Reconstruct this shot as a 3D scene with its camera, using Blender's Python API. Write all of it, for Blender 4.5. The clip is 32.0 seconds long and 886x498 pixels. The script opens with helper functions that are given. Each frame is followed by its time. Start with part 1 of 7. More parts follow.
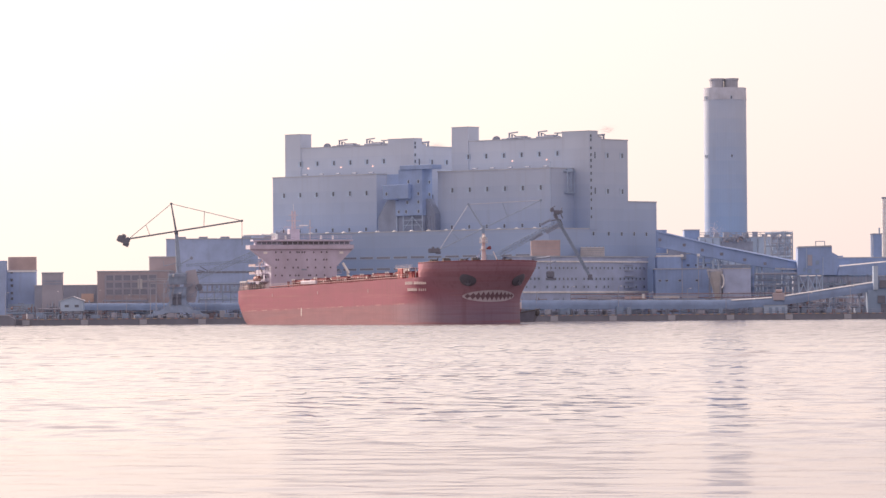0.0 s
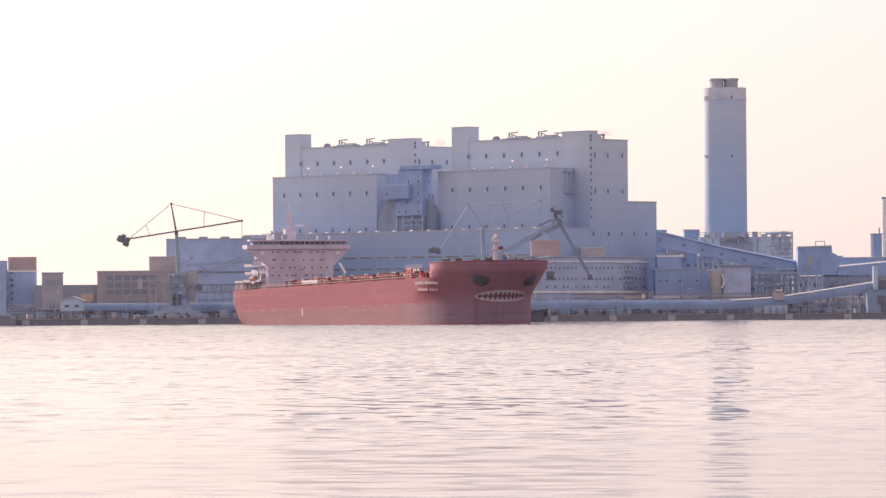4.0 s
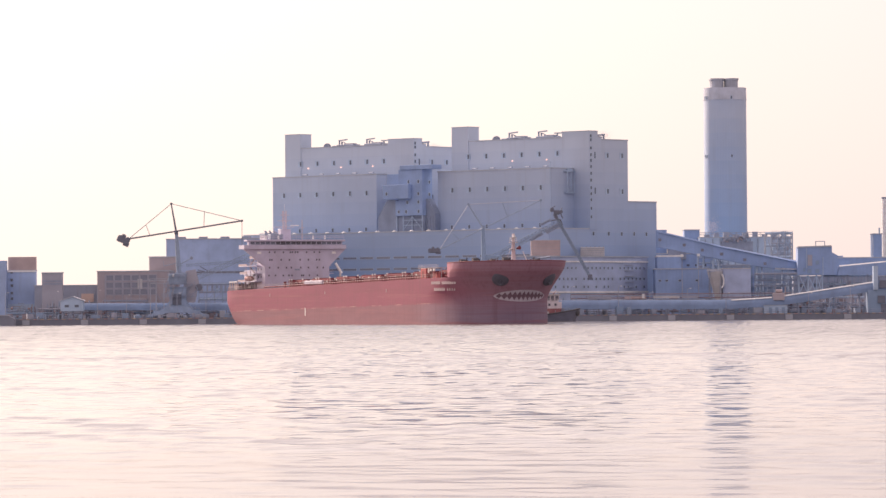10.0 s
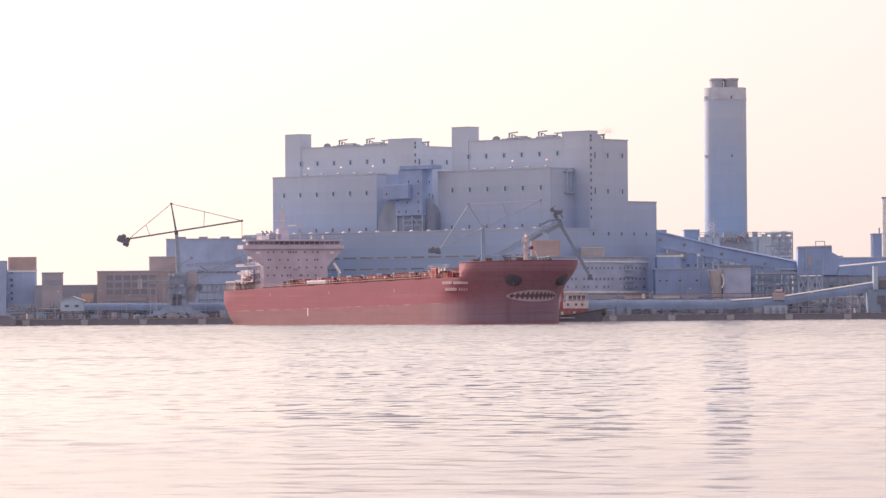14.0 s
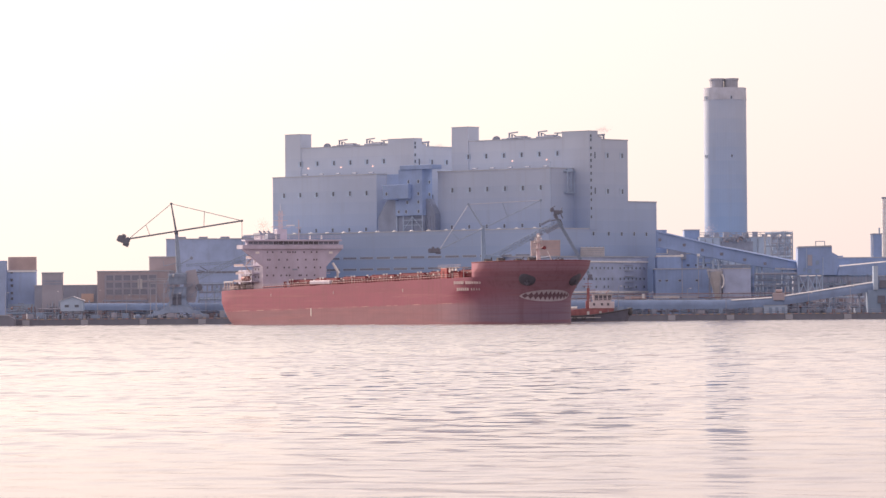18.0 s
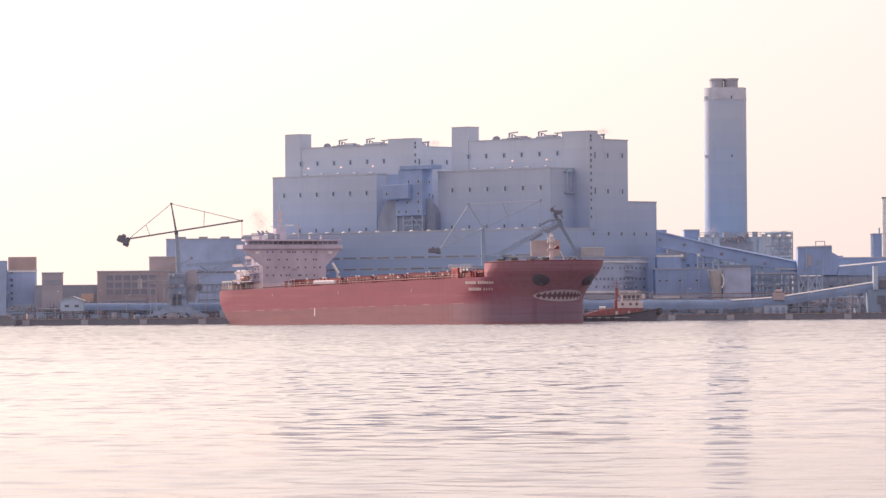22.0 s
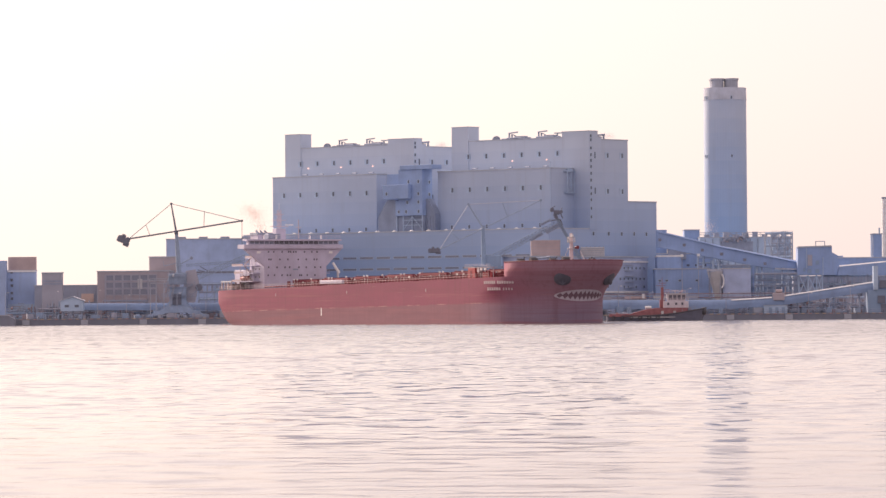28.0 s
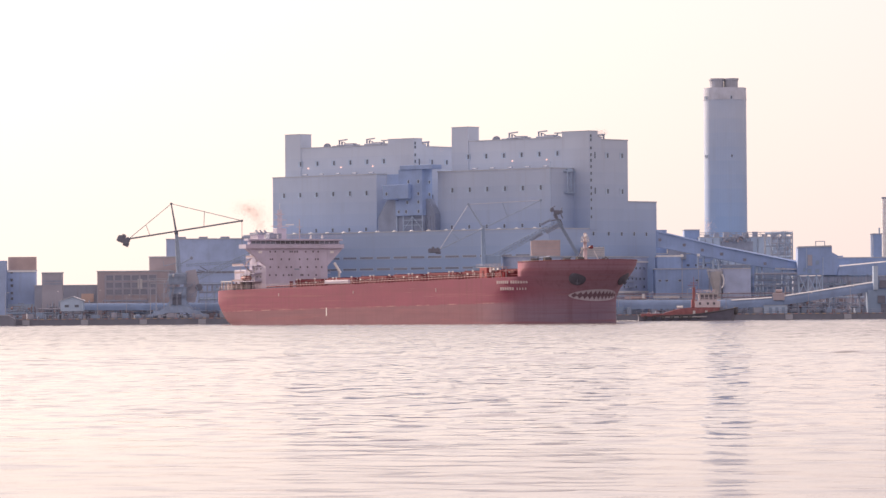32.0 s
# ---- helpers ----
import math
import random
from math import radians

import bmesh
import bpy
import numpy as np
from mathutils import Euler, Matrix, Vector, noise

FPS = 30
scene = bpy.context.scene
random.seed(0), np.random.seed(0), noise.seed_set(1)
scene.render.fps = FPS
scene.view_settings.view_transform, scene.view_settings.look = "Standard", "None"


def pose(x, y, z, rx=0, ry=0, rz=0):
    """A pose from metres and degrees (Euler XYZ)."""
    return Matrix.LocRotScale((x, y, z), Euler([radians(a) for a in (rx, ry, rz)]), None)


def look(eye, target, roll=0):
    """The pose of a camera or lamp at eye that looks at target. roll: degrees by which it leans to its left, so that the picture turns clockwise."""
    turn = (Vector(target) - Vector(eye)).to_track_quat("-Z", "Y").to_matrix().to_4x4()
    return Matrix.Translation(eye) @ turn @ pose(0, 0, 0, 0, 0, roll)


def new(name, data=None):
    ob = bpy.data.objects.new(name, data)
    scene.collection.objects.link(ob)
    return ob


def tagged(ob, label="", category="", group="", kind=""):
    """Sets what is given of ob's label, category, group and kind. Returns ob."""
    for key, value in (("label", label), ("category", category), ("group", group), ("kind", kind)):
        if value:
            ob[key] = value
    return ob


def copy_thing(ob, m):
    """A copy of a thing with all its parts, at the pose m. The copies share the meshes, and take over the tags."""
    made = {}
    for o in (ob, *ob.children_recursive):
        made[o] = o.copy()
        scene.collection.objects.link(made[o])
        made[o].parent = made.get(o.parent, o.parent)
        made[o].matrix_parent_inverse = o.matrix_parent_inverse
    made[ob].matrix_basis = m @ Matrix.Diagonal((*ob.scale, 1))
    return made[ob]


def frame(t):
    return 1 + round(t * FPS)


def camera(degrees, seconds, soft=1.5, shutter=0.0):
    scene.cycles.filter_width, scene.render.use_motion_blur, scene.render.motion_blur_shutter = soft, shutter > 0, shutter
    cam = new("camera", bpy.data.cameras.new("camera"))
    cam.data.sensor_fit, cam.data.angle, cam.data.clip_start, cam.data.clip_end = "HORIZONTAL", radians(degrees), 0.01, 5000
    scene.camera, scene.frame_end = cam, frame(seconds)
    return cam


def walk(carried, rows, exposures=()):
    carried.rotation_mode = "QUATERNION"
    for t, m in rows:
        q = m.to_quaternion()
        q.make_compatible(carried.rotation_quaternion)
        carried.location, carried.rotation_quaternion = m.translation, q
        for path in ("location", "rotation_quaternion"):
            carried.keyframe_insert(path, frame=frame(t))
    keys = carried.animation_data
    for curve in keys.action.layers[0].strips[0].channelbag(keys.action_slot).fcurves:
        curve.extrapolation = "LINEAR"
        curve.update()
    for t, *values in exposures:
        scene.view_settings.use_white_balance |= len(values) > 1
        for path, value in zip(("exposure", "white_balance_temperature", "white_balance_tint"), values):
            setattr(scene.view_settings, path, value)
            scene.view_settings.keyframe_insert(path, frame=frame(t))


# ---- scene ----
# Camera on a tripod near the water, a long lens looking across a harbour basin.
cam = camera(11.196, 32.0, soft=1.5)
EYE = (0.0, 0.0, 3.2)
STILL = look(EYE, (0.0, 1000.0, 3.2 + 14.2), roll=-0.45)
walk(cam, [(0.0, STILL), (32.0, STILL)], exposures=[(0.0, 0.68, 6680, 18.5), (32.0, 0.68, 6680, 18.5)])

# ---- world and sun ----
SUN_AZ = 40.0   # degrees to the left of the line of sight, behind the plant
SUN_EL = 24.0
world = bpy.data.worlds.new("sky")
scene.world = world
world.use_nodes = True
wn = world.node_tree
sky = wn.nodes.new("ShaderNodeTexSky")
sky.sky_type = "NISHITA"
sky.sun_disc = False
sky.sun_elevation = radians(SUN_EL)
sky.sun_rotation = radians(-SUN_AZ)
sky.air_density = 1.0
sky.dust_density = 2.3
sky.ozone_density = 1.0
wn.nodes["Background"].inputs["Strength"].default_value = 0.15
# a thin veil of sea haze over the clear sky, warmer and brighter round the sun
toward = wn.nodes.new("ShaderNodeVectorMath")
toward.operation = "DOT_PRODUCT"
toward.inputs[1].default_value = (-math.sin(radians(SUN_AZ)) * math.cos(radians(SUN_EL)), math.cos(radians(SUN_AZ)) * math.cos(radians(SUN_EL)), math.sin(radians(SUN_EL)))
wn.links.new(wn.nodes.new("ShaderNodeTexCoord").outputs["Generated"], toward.inputs[0])
glare = wn.nodes.new("ShaderNodeMapRange")
glare.interpolation_type = "SMOOTHSTEP"
glare.inputs["From Min"].default_value = 0.56
glare.inputs["From Max"].default_value = 0.90
wn.links.new(toward.outputs["Value"], glare.inputs["Value"])
haze = wn.nodes.new("ShaderNodeMix")
haze.data_type = "RGBA"
haze.inputs[6].default_value = (3.74, 3.22, 3.16, 1.0)
haze.inputs[7].default_value = (5.3, 4.72, 4.36, 1.0)
wn.links.new(glare.outputs["Result"], haze.inputs[0])
veil = wn.nodes.new("ShaderNodeMix")
veil.data_type = "RGBA"
veil.inputs[0].default_value = 0.85
wn.links.new(haze.outputs[2], veil.inputs[7])
wn.links.new(sky.outputs[0], veil.inputs[6])
wn.links.new(veil.outputs[2], wn.nodes["Background"].inputs["Color"])

sun_data = bpy.data.lights.new("sun", "SUN")
sun_data.energy = 3.8
sun_data.angle = radians(2.0)
sun_data.color = (1.0, 0.83, 0.68)
sun = new("sun", sun_data)
_az, _el = radians(SUN_AZ), radians(SUN_EL)
sun.matrix_world = look((-math.sin(_az) * math.cos(_el) * 100, math.cos(_az) * math.cos(_el) * 100, math.sin(_el) * 100), (0, 0, 0))


# ---- materials ----
def nodes_of(name):
    m = bpy.data.materials.new(name)
    m.use_nodes = True
    nt = m.node_tree
    return m, nt, nt.nodes["Principled BSDF"]


def add(nt, kind, **values):
    n = nt.nodes.new(kind)
    for k, v in values.items():
        n.inputs[k.replace("_", " ")].default_value = v
    return n


def mixed(nt, fac, a, b, mode="MIX"):
    n = nt.nodes.new("ShaderNodeMix")
    n.data_type = "RGBA"
    n.blend_type = mode
    for sock, v in ((n.inputs[0], fac), (n.inputs[6], a), (n.inputs[7], b)):
        if isinstance(v, bpy.types.NodeSocket):
            nt.links.new(v, sock)
        else:
            sock.default_value = v if not isinstance(v, tuple) else (*v[:3], 1.0)
    return n.outputs[2]


def ramp(nt, src, lo, hi, a=0.0, b=1.0):
    n = nt.nodes.new("ShaderNodeMapRange")
    n.inputs[1].default_value, n.inputs[2].default_value = lo, hi
    n.inputs[3].default_value, n.inputs[4].default_value = a, b
    nt.links.new(src, n.inputs[0])
    return n.outputs[0]


def noise_of(nt, coords, size, stretch=(1, 1, 1), detail=4.0, rough=0.55):
    mp = nt.nodes.new("ShaderNodeMapping")
    mp.inputs["Scale"].default_value = tuple(s / size for s in stretch)
    nt.links.new(coords, mp.inputs[0])
    n = add(nt, "ShaderNodeTexNoise", Scale=1.0, Detail=detail, Roughness=rough)
    nt.links.new(mp.outputs[0], n.inputs["Vector"])
    return n.outputs["Fac"]


def paint(name, color, rough=0.55, var=0.12, streak=0.15, size=6.0, metal=0.0, ribs=0.0, bump=0.02, dirt=(0.16, 0.13, 0.11)):
    """Weathered paint: two scales of tone, streaks that run down, fine relief."""
    m, nt, bs = nodes_of(name)
    co = nt.nodes.new("ShaderNodeTexCoord").outputs["Object"]
    big = noise_of(nt, co, size)
    fine = noise_of(nt, co, size * 0.12, detail=3)
    run = noise_of(nt, co, size * 0.35, (1, 1, 0.08), detail=5, rough=0.7)
    c = mixed(nt, ramp(nt, big, 0.3, 0.7), tuple(v * (1 - var) for v in color), tuple(min(1, v * (1 + var)) for v in color))
    c = mixed(nt, ramp(nt, fine, 0.55, 0.8, 0.0, var * 1.5), c, tuple(v * 0.6 for v in color))
    c = mixed(nt, ramp(nt, run, 0.52, 0.8, 0.0, streak), c, dirt)
    nt.links.new(c, bs.inputs["Base Color"])
    nt.links.new(ramp(nt, fine, 0.3, 0.7, max(0.05, rough - 0.1), min(1, rough + 0.12)), bs.inputs["Roughness"])
    bs.inputs["Metallic"].default_value = metal
    bs.inputs["Specular IOR Level"].default_value = 0.3
    b = add(nt, "ShaderNodeBump", Strength=0.4, Distance=bump)
    nt.links.new(fine, b.inputs["Height"])
    last = b
    if ribs:
        w = nt.nodes.new("ShaderNodeTexWave")
        w.bands_direction = "DIAGONAL"
        w.inputs["Scale"].default_value = ribs
        mp = nt.nodes.new("ShaderNodeMapping")
        mp.inputs["Scale"].default_value = (1, 1, 0)
        nt.links.new(co, mp.inputs[0])
        nt.links.new(mp.outputs[0], w.inputs["Vector"])
        last = add(nt, "ShaderNodeBump", Strength=0.25, Distance=0.05)
        nt.links.new(w.outputs["Fac"], last.inputs["Height"])
        nt.links.new(b.outputs[0], last.inputs["Normal"])
    nt.links.new(last.outputs[0], bs.inputs["Normal"])
    return m


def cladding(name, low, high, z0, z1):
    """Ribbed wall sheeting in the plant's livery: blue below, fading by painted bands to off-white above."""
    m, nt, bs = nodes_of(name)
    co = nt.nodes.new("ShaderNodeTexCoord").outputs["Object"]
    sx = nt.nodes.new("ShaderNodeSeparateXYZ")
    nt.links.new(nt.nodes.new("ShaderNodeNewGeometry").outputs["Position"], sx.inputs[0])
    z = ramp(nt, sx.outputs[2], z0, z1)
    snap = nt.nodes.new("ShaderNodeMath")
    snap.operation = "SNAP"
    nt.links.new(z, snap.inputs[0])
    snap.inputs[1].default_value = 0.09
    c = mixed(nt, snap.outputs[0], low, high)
    panel = add(nt, "ShaderNodeTexBrick", Scale=1.0, Mortar_Size=0.004, Brick_Width=7.5, Row_Height=4.2)
    panel.inputs["Color1"].default_value = (0.90, 0.90, 0.90, 1)
    panel.inputs["Color2"].default_value = (1.0, 1.0, 1.0, 1)
    panel.inputs["Mortar"].default_value = (0.8, 0.8, 0.8, 1)
    mp = nt.nodes.new("ShaderNodeCombineXYZ")
    so = nt.nodes.new("ShaderNodeSeparateXYZ")
    nt.links.new(co, so.inputs[0])
    ad = nt.nodes.new("ShaderNodeMath")
    nt.links.new(so.outputs[0], ad.inputs[0])
    nt.links.new(so.outputs[1], ad.inputs[1])
    nt.links.new(ad.outputs[0], mp.inputs[0])
    nt.links.new(so.outputs[2], mp.inputs[1])
    nt.links.new(mp.outputs[0], panel.inputs["Vector"])
    c = mixed(nt, 0.35, c, mixed(nt, 1.0, c, panel.outputs["Color"], "MULTIPLY"))
    big = noise_of(nt, co, 18.0)
    c = mixed(nt, ramp(nt, big, 0.35, 0.75, 0.0, 0.16), c, tuple(v * 0.7 for v in low))
    run = noise_of(nt, co, 2.2, (1, 1, 0.05), detail=5, rough=0.7)
    c = mixed(nt, ramp(nt, run, 0.54, 0.85, 0.0, 0.22), c, (0.22, 0.19, 0.18))
    nt.links.new(c, bs.inputs["Base Color"])
    bs.inputs["Roughness"].default_value = 0.6
    w = nt.nodes.new("ShaderNodeTexWave")
    w.inputs["Scale"].default_value = 0.6
    nt.links.new(mp.outputs[0], w.inputs["Vector"])
    b = add(nt, "ShaderNodeBump", Strength=0.25, Distance=0.06)
    nt.links.new(w.outputs["Fac"], b.inputs["Height"])
    nt.links.new(b.outputs[0], bs.inputs["Normal"])
    return m


def hull_paint(name):
    """Ship's side: red above, worn anti-fouling below the ballast line, rust runs and scrapes."""
    m, nt, bs = nodes_of(name)
    co = nt.nodes.new("ShaderNodeTexCoord").outputs["Object"]
    sp = nt.nodes.new("ShaderNodeSeparateXYZ")
    nt.links.new(co, sp.inputs[0])
    big = noise_of(nt, co, 14.0, (0.5, 0.5, 1.6), detail=5)
    red = mixed(nt, ramp(nt, big, 0.3, 0.7), (0.206, 0.046, 0.088), (0.252, 0.058, 0.104))
    # haze and skylight on the bow's lower plates, painted in as purple
    bow_haze = mixed(nt, ramp(nt, noise_of(nt, co, 5.0, (0.4, 0.4, 2.0), detail=6), 0.3, 0.7), (0.205, 0.148, 0.208), (0.238, 0.172, 0.232))
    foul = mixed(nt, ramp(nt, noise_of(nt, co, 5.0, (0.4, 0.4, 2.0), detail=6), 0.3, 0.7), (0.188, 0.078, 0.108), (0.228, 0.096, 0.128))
    foul = mixed(nt, ramp(nt, sp.outputs[0], 66, 100), foul, bow_haze)
    # and on the plates above it, painted in as a paler, duller red
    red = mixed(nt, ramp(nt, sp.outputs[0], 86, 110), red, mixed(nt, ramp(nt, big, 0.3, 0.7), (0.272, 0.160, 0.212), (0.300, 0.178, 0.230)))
    edge = nt.nodes.new("ShaderNodeMath")
    edge.operation = "ADD"
    rise = nt.nodes.new("ShaderNodeMath")   # the painted line climbs a little towards the bow
    rise.operation = "MULTIPLY_ADD"
    nt.links.new(sp.outputs[0], rise.inputs[0])
    rise.inputs[1].default_value = -0.0095
    nt.links.new(sp.outputs[2], rise.inputs[2])
    nt.links.new(rise.outputs[0], edge.inputs[0])
    nt.links.new(ramp(nt, noise_of(nt, co, 3.0), 0, 1, -0.5, 0.5), edge.inputs[1])
    c = mixed(nt, ramp(nt, edge.outputs[0], 4.9, 5.35), foul, red)
    # round the bow the line between the two colours is blurred
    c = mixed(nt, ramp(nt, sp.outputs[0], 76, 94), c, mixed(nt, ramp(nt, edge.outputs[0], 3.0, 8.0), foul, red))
    line = mixed(nt, ramp(nt, noise_of(nt, co, 7.0, (1, 1, 0.2)), 0.5, 0.62, 0, 0.45), c, (0.62, 0.42, 0.38))
    line = mixed(nt, ramp(nt, sp.outputs[0], 74, 90), line, c)
    band = nt.nodes.new("ShaderNodeMath")
    band.operation = "COMPARE"
    nt.links.new(rise.outputs[0], band.inputs[0])
    band.inputs[1].default_value, band.inputs[2].default_value = 5.2, 0.09
    c = mixed(nt, band.outputs[0], c, line)
    run = noise_of(nt, co, 1.6, (1, 1, 0.05), detail=6, rough=0.75)
    c = mixed(nt, ramp(nt, run, 0.50, 0.75, 0.0, 0.42), c, (0.12, 0.05, 0.05))
    scr = noise_of(nt, co, 9.0, (0.15, 0.15, 6.0), detail=5, rough=0.7)
    c = mixed(nt, ramp(nt, scr, 0.54, 0.68, 0.0, 0.6), c, (0.285, 0.105, 0.125))
    long = noise_of(nt, co, 4.0, (0.05, 0.05, 3.5), detail=4, rough=0.75)
    c = mixed(nt, ramp(nt, long, 0.50, 0.62, 0.0, 0.28), c, (0.18, 0.05, 0.07))
    mark = noise_of(nt, co, 2.2, (0.12, 0.12, 5.0), detail=3, rough=0.6)
    c = mixed(nt, ramp(nt, mark, 0.68, 0.76, 0.0, 0.5), c, (0.37, 0.20, 0.21))
    nt.links.new(c, bs.inputs["Base Color"])
    bs.inputs["Roughness"].default_value = 0.65
    bs.inputs["Specular IOR Level"].default_value = 0.2
    plate = nt.nodes.new("ShaderNodeTexBrick")
    plate.inputs["Scale"].default_value = 1.0
    plate.inputs["Brick Width"].default_value, plate.inputs["Row Height"].default_value = 11.0, 2.6
    plate.inputs["Mortar Size"].default_value = 0.05
    cb = nt.nodes.new("ShaderNodeCombineXYZ")
    nt.links.new(sp.outputs[0], cb.inputs[0])
    nt.links.new(sp.outputs[2], cb.inputs[1])
    nt.links.new(cb.outputs[0], plate.inputs["Vector"])
    b = add(nt, "ShaderNodeBump", Strength=0.3, Distance=0.03)
    nt.links.new(plate.outputs["Fac"], b.inputs["Height"])
    b2 = add(nt, "ShaderNodeBump", Strength=0.5, Distance=0.12)
    nt.links.new(noise_of(nt, co, 4.5, detail=2), b2.inputs["Height"])
    nt.links.new(b.outputs[0], b2.inputs["Normal"])
    nt.links.new(b2.outputs[0], bs.inputs["Normal"])
    return m


def zones(nt, src, rows):
    """A value that changes with distance: rows of (distance, value), 0 to 1600."""
    n = nt.nodes.new("ShaderNodeFloatCurve")
    nt.links.new(ramp(nt, src, 0, 1600), n.inputs["Value"])
    pts = n.mapping.curves[0].points
    while len(pts) < len(rows):
        pts.new(0.5, 0.5)
    for p, (d, v) in zip(pts, rows):
        p.location = (d / 1600, v)
        p.handle_type = "VECTOR"
    n.mapping.update()
    return n.outputs[0]


def water_surface(name):
    """Sea water: finely ruffled close to the viewer's shore, glassy ripples farther out, wind-roughened beyond."""
    m, nt, bs = nodes_of(name)
    co = nt.nodes.new("ShaderNodeTexCoord").outputs["Object"]
    sp = nt.nodes.new("ShaderNodeSeparateXYZ")
    nt.links.new(co, sp.inputs[0])
    bs.inputs["Base Color"].default_value = (0.222, 0.203, 0.205, 1)
    bs.inputs["IOR"].default_value = 1.333
    nt.links.new(zones(nt, sp.outputs[1], ((0, 0.14), (95, 0.13), (140, 0.05), (250, 0.03), (350, 0.06), (800, 0.14), (1600, 0.12))), bs.inputs["Roughness"])
    last = None
    for size, stretch, rows in ((2.4, (0.7, 1, 1), ((0, 0.012), (240, 0.015), (360, 0.09), (1600, 0.14))), (0.65, (0.8, 1, 1), ((0, 0.003), (240, 0.003), (360, 0.02), (1600, 0.03)))):
        n = noise_of(nt, co, size, stretch, detail=2, rough=0.5)
        b = add(nt, "ShaderNodeBump", Strength=1.0)
        nt.links.new(zones(nt, sp.outputs[1], rows), b.inputs["Distance"])
        nt.links.new(n, b.inputs["Height"])
        if last:
            nt.links.new(last.outputs[0], b.inputs["Normal"])
        last = b
    nt.links.new(last.outputs[0], bs.inputs["Normal"])
    return m


def glass(name, tint=(0.05, 0.06, 0.07)):
    m, nt, bs = nodes_of(name)
    bs.inputs["Base Color"].default_value = (*tint, 1)
    bs.inputs["Roughness"].default_value = 0.08
    bs.inputs["IOR"].default_value = 1.5
    return m


def glow(name, color, strength):
    m, nt, bs = nodes_of(name)
    bs.inputs["Emission Color"].default_value = (*color, 1)
    bs.inputs["Emission Strength"].default_value = strength
    return m


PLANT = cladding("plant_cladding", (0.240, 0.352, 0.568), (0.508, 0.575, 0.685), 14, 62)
BLUE = paint("blue_sheeting", (0.265, 0.372, 0.600), ribs=0.5, streak=0.2)
TOWER_BLUE = paint("tower_sheeting", (0.275, 0.380, 0.600), ribs=0.5, streak=0.2)
PALE_BLUE = paint("pale_blue_render", (0.413, 0.520, 0.661), streak=0.2)
STEEL_BLUE = paint("steel_blue_paint", (0.245, 0.335, 0.475), rough=0.5)
GREY_STEEL = paint("grey_steel_paint", (0.285, 0.325, 0.420), rough=0.5, size=2)
DARK_STEEL = paint("dark_crane_paint", (0.160, 0.172, 0.222), rough=0.6, size=2)
BROWN = paint("brown_render", (0.385, 0.340, 0.370), size=8)
TAUPE = paint("taupe_concrete", (0.370, 0.370, 0.435), size=8)
ORANGE_WALL = paint("faded_orange_panels", (0.490, 0.392, 0.395), size=5)
CREAM = paint("cream_paint", (0.52, 0.51, 0.52), size=3)
WHITE = paint("white_paint", (0.78, 0.77, 0.76), size=3, streak=0.12)
CONCRETE = paint("quay_concrete", (0.225, 0.240, 0.295), rough=0.85, size=5, streak=0.4)
PALE_CONCRETE = paint("pale_concrete", (0.38, 0.40, 0.46), rough=0.85, size=3, streak=0.3, dirt=(0.24, 0.24, 0.29))
YARD = paint("yard_concrete", (0.175, 0.18, 0.20), rough=0.9, size=12)
RUBBER = paint("black_rubber", (0.09, 0.09, 0.10), rough=0.75, size=1)
RUST = paint("rusty_steel", (0.285, 0.215, 0.22), rough=0.8, size=2)
YELLOW = paint("yellow_paint", (0.55, 0.40, 0.26), size=1.5)
ALUMINIUM = paint("bare_sheet_metal", (0.82, 0.80, 0.78), rough=0.35, metal=1.0, size=3, streak=0.1)
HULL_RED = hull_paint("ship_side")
DECK_RED = paint("red_deck_paint", (0.185, 0.045, 0.055), rough=0.6, size=3, streak=0.3)
HOUSE = paint("ship_house_paint", (0.500, 0.478, 0.595), rough=0.45, size=4, streak=0.2, dirt=(0.3, 0.17, 0.13))
ROOF = paint("roof_felt", (0.424, 0.462, 0.528), rough=0.8, size=5)
PANE = glass("window_glass", (0.12, 0.135, 0.18))
# paler tint: reflected sky and haze put into the glass colour
FAINT_PANE = glass("pale_window_glass", (0.20, 0.215, 0.28))
TUBE_BLUE = paint("conveyor_tube_paint", (0.225, 0.312, 0.480), rough=0.5, streak=0.25)
RUSTY_BIN = paint("rust_stained_sheeting", (0.255, 0.215, 0.235), rough=0.8, size=3, streak=0.4, dirt=(0.16, 0.12, 0.12))
PALE_ORANGE = paint("pale_orange_panels", (0.66, 0.50, 0.44), size=4)
RUST_TOP = paint("faded_brown_sheeting", (0.47, 0.375, 0.375), size=6)
FADED_RED = paint("faded_red_stripe", (0.46, 0.28, 0.26), size=1)
OFFICE = paint("pale_lavender_render", (0.405, 0.478, 0.650), streak=0.2)
CRANE_BLUE = paint("grimy_crane_blue", (0.285, 0.358, 0.475), rough=0.6, size=2, streak=0.35)
CRANE_PALE = paint("pale_crane_blue", (0.300, 0.385, 0.530), rough=0.6, size=2, streak=0.3)
SHIP_PANE = glass("ship_window_glass", (0.10, 0.095, 0.125))
TUG_RED = paint("tug_red_paint", (0.30, 0.125, 0.135), size=1.2, var=0.2, streak=0.35)
TUG_BLACK = paint("tug_black_paint", (0.15, 0.155, 0.205), size=2, rough=0.5)
# blue sheeting with distance haze put into a paler base colour
SILO_BLUE = paint("hazy_silo_sheeting", (0.350, 0.455, 0.670), ribs=0.5, streak=0.2)
QUAY_FACE = paint("wet_quay_concrete", (0.200, 0.216, 0.268), rough=0.8, size=4, streak=0.5)
